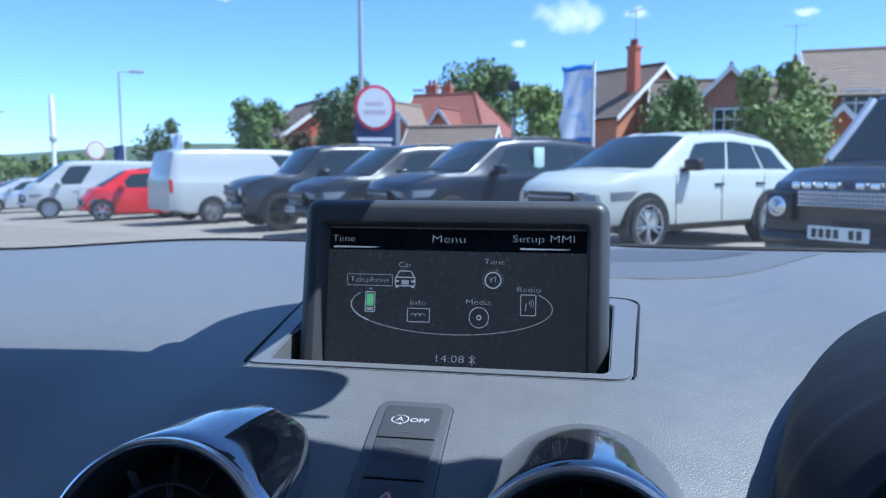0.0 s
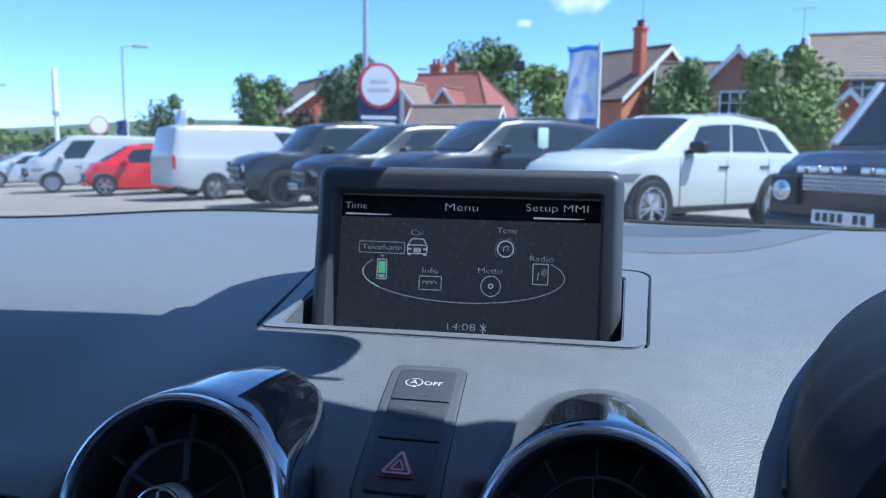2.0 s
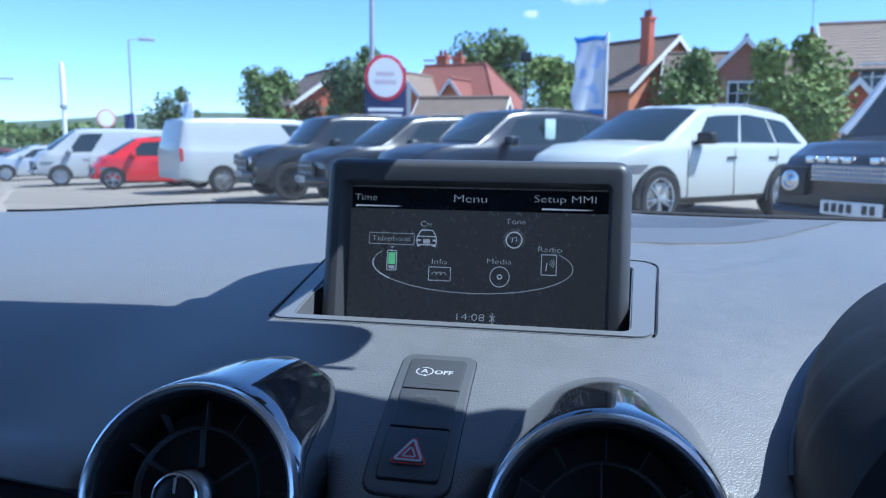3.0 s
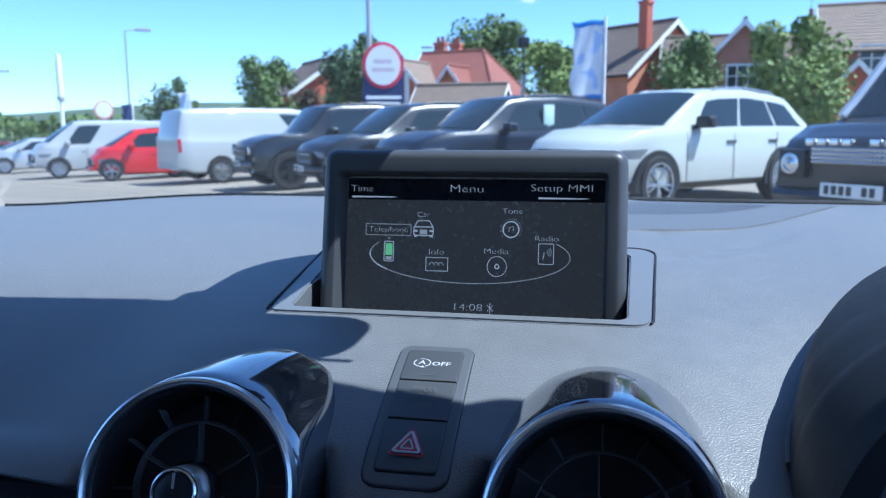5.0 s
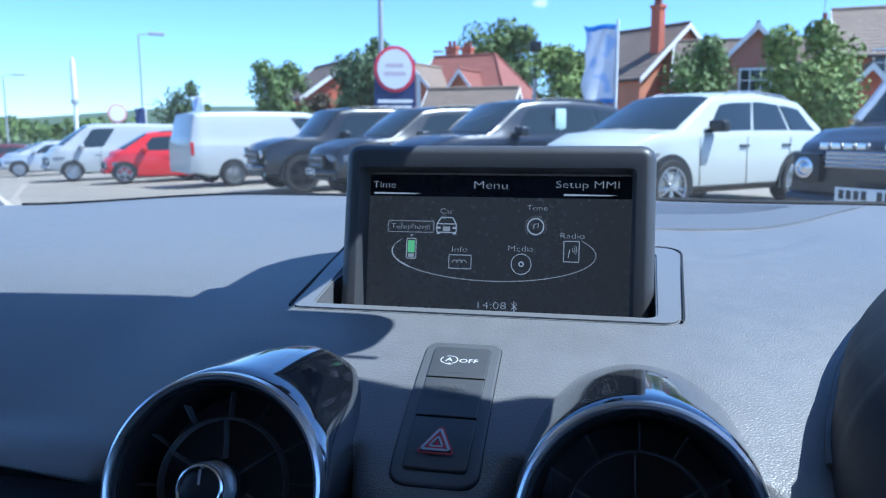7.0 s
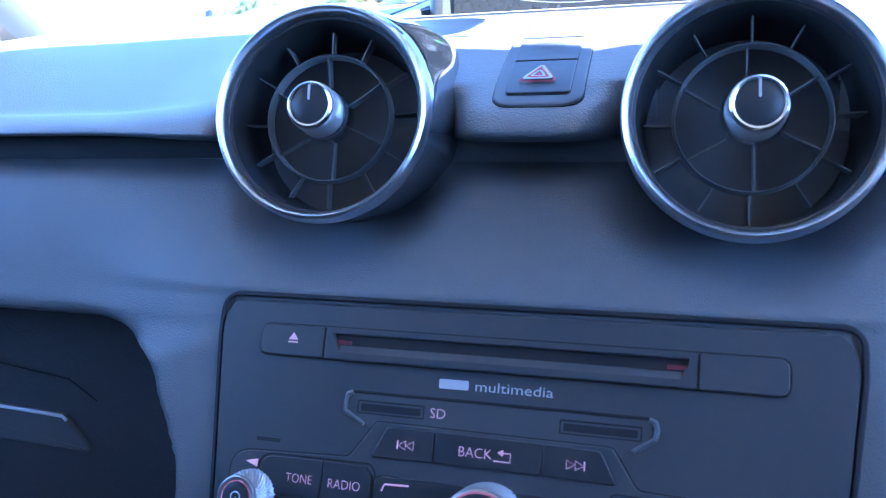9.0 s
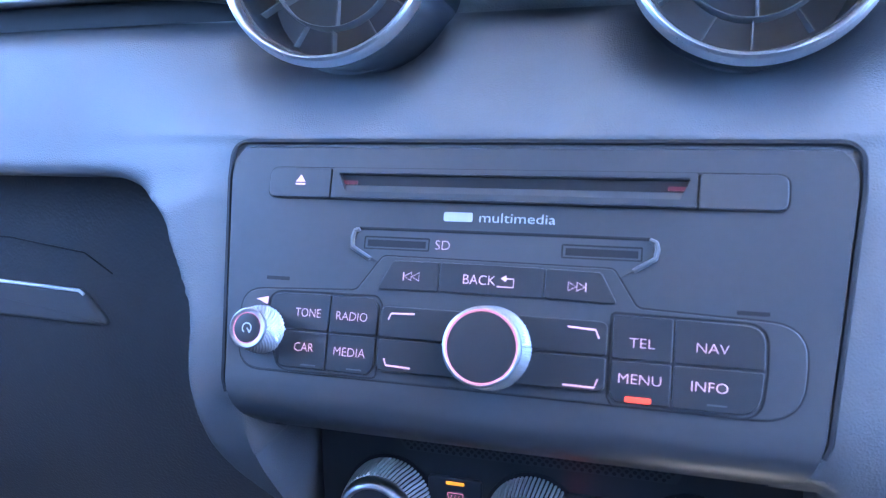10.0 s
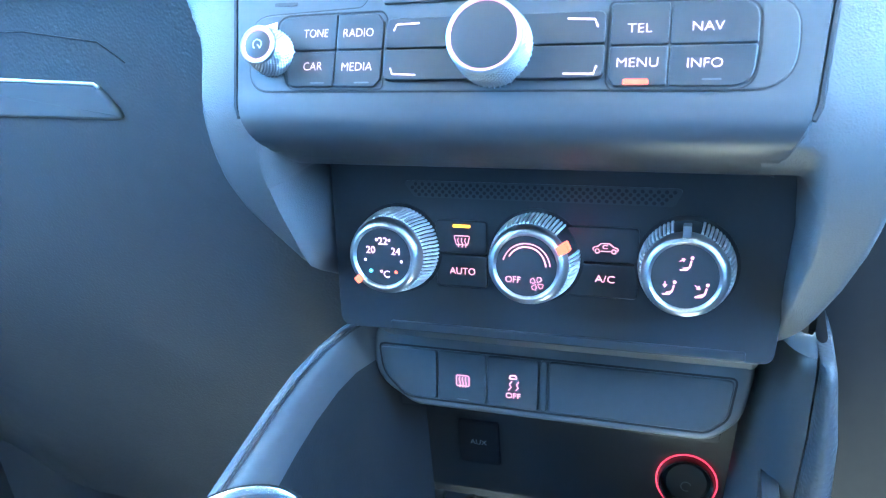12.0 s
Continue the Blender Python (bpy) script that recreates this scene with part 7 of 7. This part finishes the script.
h = thing("house", "dark brick house gable half hidden by trees", "house", place(-20.0, 52, -52))
gable_block(h, 6.5, 5.6, 3.2, 5.2, M_BRICK, M_TILE_BR)


# ---- trees and far woods ----
def leaf_material(name, c):
    m = material(name, c, 0.6, vary=0.35, vscale=1.2, spec=0.3)
    b = m.node_tree.nodes["Principled BSDF"]
    b.inputs["Subsurface Weight"].default_value = 0.0
    return m


M_BARK = material("tree_bark", (0.12, 0.09, 0.065), 0.9, grain=0.6, scale=20, vary=0.3)
LEAVES = [leaf_material("mid_green_leaves", (0.120, 0.175, 0.052)), leaf_material("bright_green_leaves", (0.165, 0.225, 0.055)), leaf_material("dark_green_leaves", (0.080, 0.122, 0.050)), leaf_material("copper_leaves", (0.11, 0.085, 0.05))]


def tree(az, d, w, z_low, z_top, leaf, label, seed, count=4500, size=.16):
    rnd = random.Random(seed)
    p = spot(az, d)
    t = thing("tree", label, "tree", Matrix.Translation(p))
    h0 = z_top - p.z
    lo = max(.8, z_low - p.z)
    bm = tube_bm([(0, 0, -.2), (.05, 0, lo * .6), (.0, .05, lo + .3), (.05, 0, lo + (h0 - lo) * .6)], [.05 * w, .04 * w, .032 * w, .012 * w], 8)
    blobs = []
    for k in range(13):
        a, r = rnd.uniform(0, 6.283), rnd.uniform(.0, .34) * w
        z = lo + (h0 - lo) * rnd.uniform(.12, .84)
        fall = 1 - .55 * abs((z - lo) / (h0 - lo) - .42) * 1.6
        c = Vector((r * math.cos(a), r * math.sin(a), z))
        rad = w * rnd.uniform(.16, .27) * max(.45, fall)
        rad = min(rad, (h0 - z) + .1 * w)
        blobs.append((c, rad))
        tube_bm([(0, 0, lo * .8 + .1 * k * .1), tuple(c * .6 + Vector((0, 0, lo * .4)))  if c.z > lo else (0, 0, lo), tuple(c)], [.012 * w, .009 * w, .004 * w], 5, bm=bm)
    part("trunk", bm, M_BARK, t)
    bm = bmesh.new()
    for k in range(count):
        c, rad = blobs[rnd.randrange(len(blobs))]
        v = Vector((rnd.gauss(0, 1), rnd.gauss(0, 1), rnd.gauss(0, 1))).normalized()
        q = c + v * rad * (rnd.uniform(.35, 1.08))
        s = size * rnd.uniform(.5, 1.25)
        n = (v + Vector((rnd.gauss(0, .6), rnd.gauss(0, .6), rnd.gauss(.35, .6)))).normalized()
        a = n.orthogonal().normalized()
        b = n.cross(a)
        ang = rnd.uniform(0, 6.283)
        a, b = a * math.cos(ang) + b * math.sin(ang), b * math.cos(ang) - a * math.sin(ang)
        bm.faces.new([bm.verts.new(q + a * s * .9), bm.verts.new(q + b * s * .5 + n * s * .1), bm.verts.new(q - a * s * .9), bm.verts.new(q - b * s * .5 + n * s * .1)])
    tagged(part("crown", bm, LEAVES[leaf], t, smooth=False), kind="stuff")
    return t


tree(-23.9, 45, 4.6, 1.0, 5.1, 0, "round green tree beyond the vans", 1)
tree(-20.9, 47, 2.4, .6, 3.9, 3, "small copper-leaved tree beyond the vans", 2, 1500)
tree(-16.8, 40, 4.6, .8, 5.9, 2, "dark green tree behind the sign", 3, 6500)
tree(-19.0, 44, 2.6, .6, 3.8, 2, "dark green bushy tree", 4, 1600)
tree(-7.9, 66, 9.0, 3.0, 9.9, 0, "tall broad tree behind the red roof", 5, 7000, .26)
tree(-3.7, 30, 2.9, .8, 4.75, 1, "bright green young tree beside the flag", 6, 4500, .13)
tree(6.1, 36, 5.2, 1.0, 5.2, 0, "feathery pale green tree before the houses", 7, 6500, .14)
tree(12.3, 31, 4.8, .8, 5.0, 1, "bushy bright green tree before the houses", 8, 9000, .15)
tree(-30.2, 56, 4.6, 0.8, 4.7, 2, "round dark tree at the edge of the yard", 9, 1800)
tree(-28.6, 58, 1.8, .8, 3.2, 0, "small green tree at the edge of the yard", 10, 900)
tree(3.0, 33, 2.2, .3, 2.6, 1, "low green shrub by the flag", 12, 1200)


def woods(name, az0, az1, d, top, seed, leaf, label, per=26):
    rnd = random.Random(seed)
    bm = bmesh.new()
    steps = int((az1 - az0) * 3)
    for k in range(steps):
        az = az0 + (az1 - az0) * (k + rnd.random()) / steps
        p = spot(az, d * rnd.uniform(.96, 1.05))
        hh = top * rnd.uniform(.65, 1.1)
        for i in range(per):
            v = Vector((rnd.gauss(0, .35) * d * .012, rnd.gauss(0, .3) * d * .012, -1.5 + hh * rnd.random() ** .7))
            s = d * .0035 * rnd.uniform(.6, 1.5)
            n = Vector((rnd.gauss(0, 1), rnd.gauss(-.5, 1), rnd.gauss(.6, .6))).normalized()
            a = n.orthogonal().normalized()
            b = n.cross(a)
            q = Vector((p.x, p.y, 0)) + v
            bm.faces.new([bm.verts.new(q + a * s), bm.verts.new(q + b * s * .8), bm.verts.new(q - a * s), bm.verts.new(q - b * s * .8)])
    tagged(link_mesh(name, bm, LEAVES[leaf], smooth=False), label, "woods", kind="stuff")


woods("far_woods", -62, -20, 170, 4.6, 21, 0, "distant green woods along the skyline", 40)
woods("far_hedge", -62, -12, 75, 2.0, 22, 2, "dark green hedge beyond the yard", 40)
woods("garden_hedge", -14, 30, 42, 2.0, 23, 2, "green garden hedge before the houses", 40)

hill = bmesh.new()
rows = []
for k in range(61):
    az = -75 + 130 * k / 60
    rows.append([hill.verts.new(spot(az, d_, z_ + (4 * math.sin(k * .35) if z_ > 1 else 0))) for d_, z_ in ((260, -2), (420, 9.0), (700, 13.0), (900, -5))])
for r0, r1 in zip(rows, rows[1:]):
    for j in range(3):
        hill.faces.new((r0[j], r0[j + 1], r1[j + 1], r1[j]))
bmesh.ops.recalc_face_normals(hill, faces=hill.faces)
tagged(link_mesh("hill", hill, material("hazy_green_fields", (0.075, 0.105, 0.060), 0.9, vary=0.3, vscale=0.02)), "low green hills on the horizon", "hill", kind="structure")


# ---- small fair-weather clouds, far away ----
def cloud(az, el, w, h_, seed):
    m = bpy.data.materials.new("cloud_glow")
    m.use_nodes = True
    nt = m.node_tree
    nt.nodes.clear()
    o_ = nt.nodes.new("ShaderNodeOutputMaterial")
    mix = nt.nodes.new("ShaderNodeMixShader")
    tr = nt.nodes.new("ShaderNodeBsdfTransparent")
    # emission paints the sunlit white of the cloud
    em = nt.nodes.new("ShaderNodeEmission")
    em.inputs["Color"].default_value = (.95, .97, 1.0, 1)
    em.inputs["Strength"].default_value = 0.62
    tc = nt.nodes.new("ShaderNodeTexCoord")
    ln = nt.nodes.new("ShaderNodeVectorMath")
    ln.operation = 'LENGTH'
    mp = nt.nodes.new("ShaderNodeMapping")
    mp.inputs["Scale"].default_value = (2 / w, 2 / h_, 1)
    nt.links.new(tc.outputs["Object"], mp.inputs["Vector"])
    nt.links.new(mp.outputs[0], ln.inputs[0])
    ns = nt.nodes.new("ShaderNodeTexNoise")
    ns.inputs["Scale"].default_value = 5.0 / w
    ns.inputs["Detail"].default_value = 7
    mp2 = nt.nodes.new("ShaderNodeMapping")
    mp2.inputs["Location"].default_value = (seed * 37.0, seed * 11.0, 0)
    nt.links.new(tc.outputs["Object"], mp2.inputs["Vector"])
    nt.links.new(mp2.outputs[0], ns.inputs["Vector"])
    sub = nt.nodes.new("ShaderNodeMath")
    sub.operation = 'MULTIPLY_ADD'
    sub.inputs[1].default_value = -0.75
    nt.links.new(ln.outputs["Value"], sub.inputs[0])
    nt.links.new(ns.outputs["Fac"], sub.inputs[2])
    mr = nt.nodes.new("ShaderNodeMapRange")
    mr.inputs["From Min"].default_value = 0.0
    mr.inputs["From Max"].default_value = 0.42
    mr.inputs["To Max"].default_value = 0.75
    nt.links.new(sub.outputs[0], mr.inputs["Value"])
    nt.links.new(mr.outputs[0], mix.inputs[0])
    nt.links.new(tr.outputs[0], mix.inputs[1])
    nt.links.new(em.outputs[0], mix.inputs[2])
    nt.links.new(mix.outputs[0], o_.inputs[0])
    p = spot(az, 2400, EYE.z + 2400 * math.tan(radians(el)))
    bm = bmesh.new()
    bm.faces.new([bm.verts.new(q) for q in ((-w / 2, -h_ / 2, 0), (w / 2, -h_ / 2, 0), (w / 2, h_ / 2, 0), (-w / 2, h_ / 2, 0))])
    ob = link_mesh("backdrop_cloud", bm, m, smooth=False, matrix=basis(p, (0, 0, 1), EYE - p))
    ob.visible_shadow = False
    tagged(ob, "small white fair-weather cloud in the blue sky", "cloud", kind="structure")


cloud(-1.6, 10.4, 330, 150, 1)
cloud(-5.3, 8.6, 80, 40, 2)
cloud(-25.8, 11.6, 110, 70, 3)
cloud(-27.9, 11.9, 80, 60, 4)
cloud(-40.5, 10.6, 120, 60, 5)
cloud(3.0, 10.4, 130, 50, 6)
cloud(13.5, 9.8, 120, 45, 7)
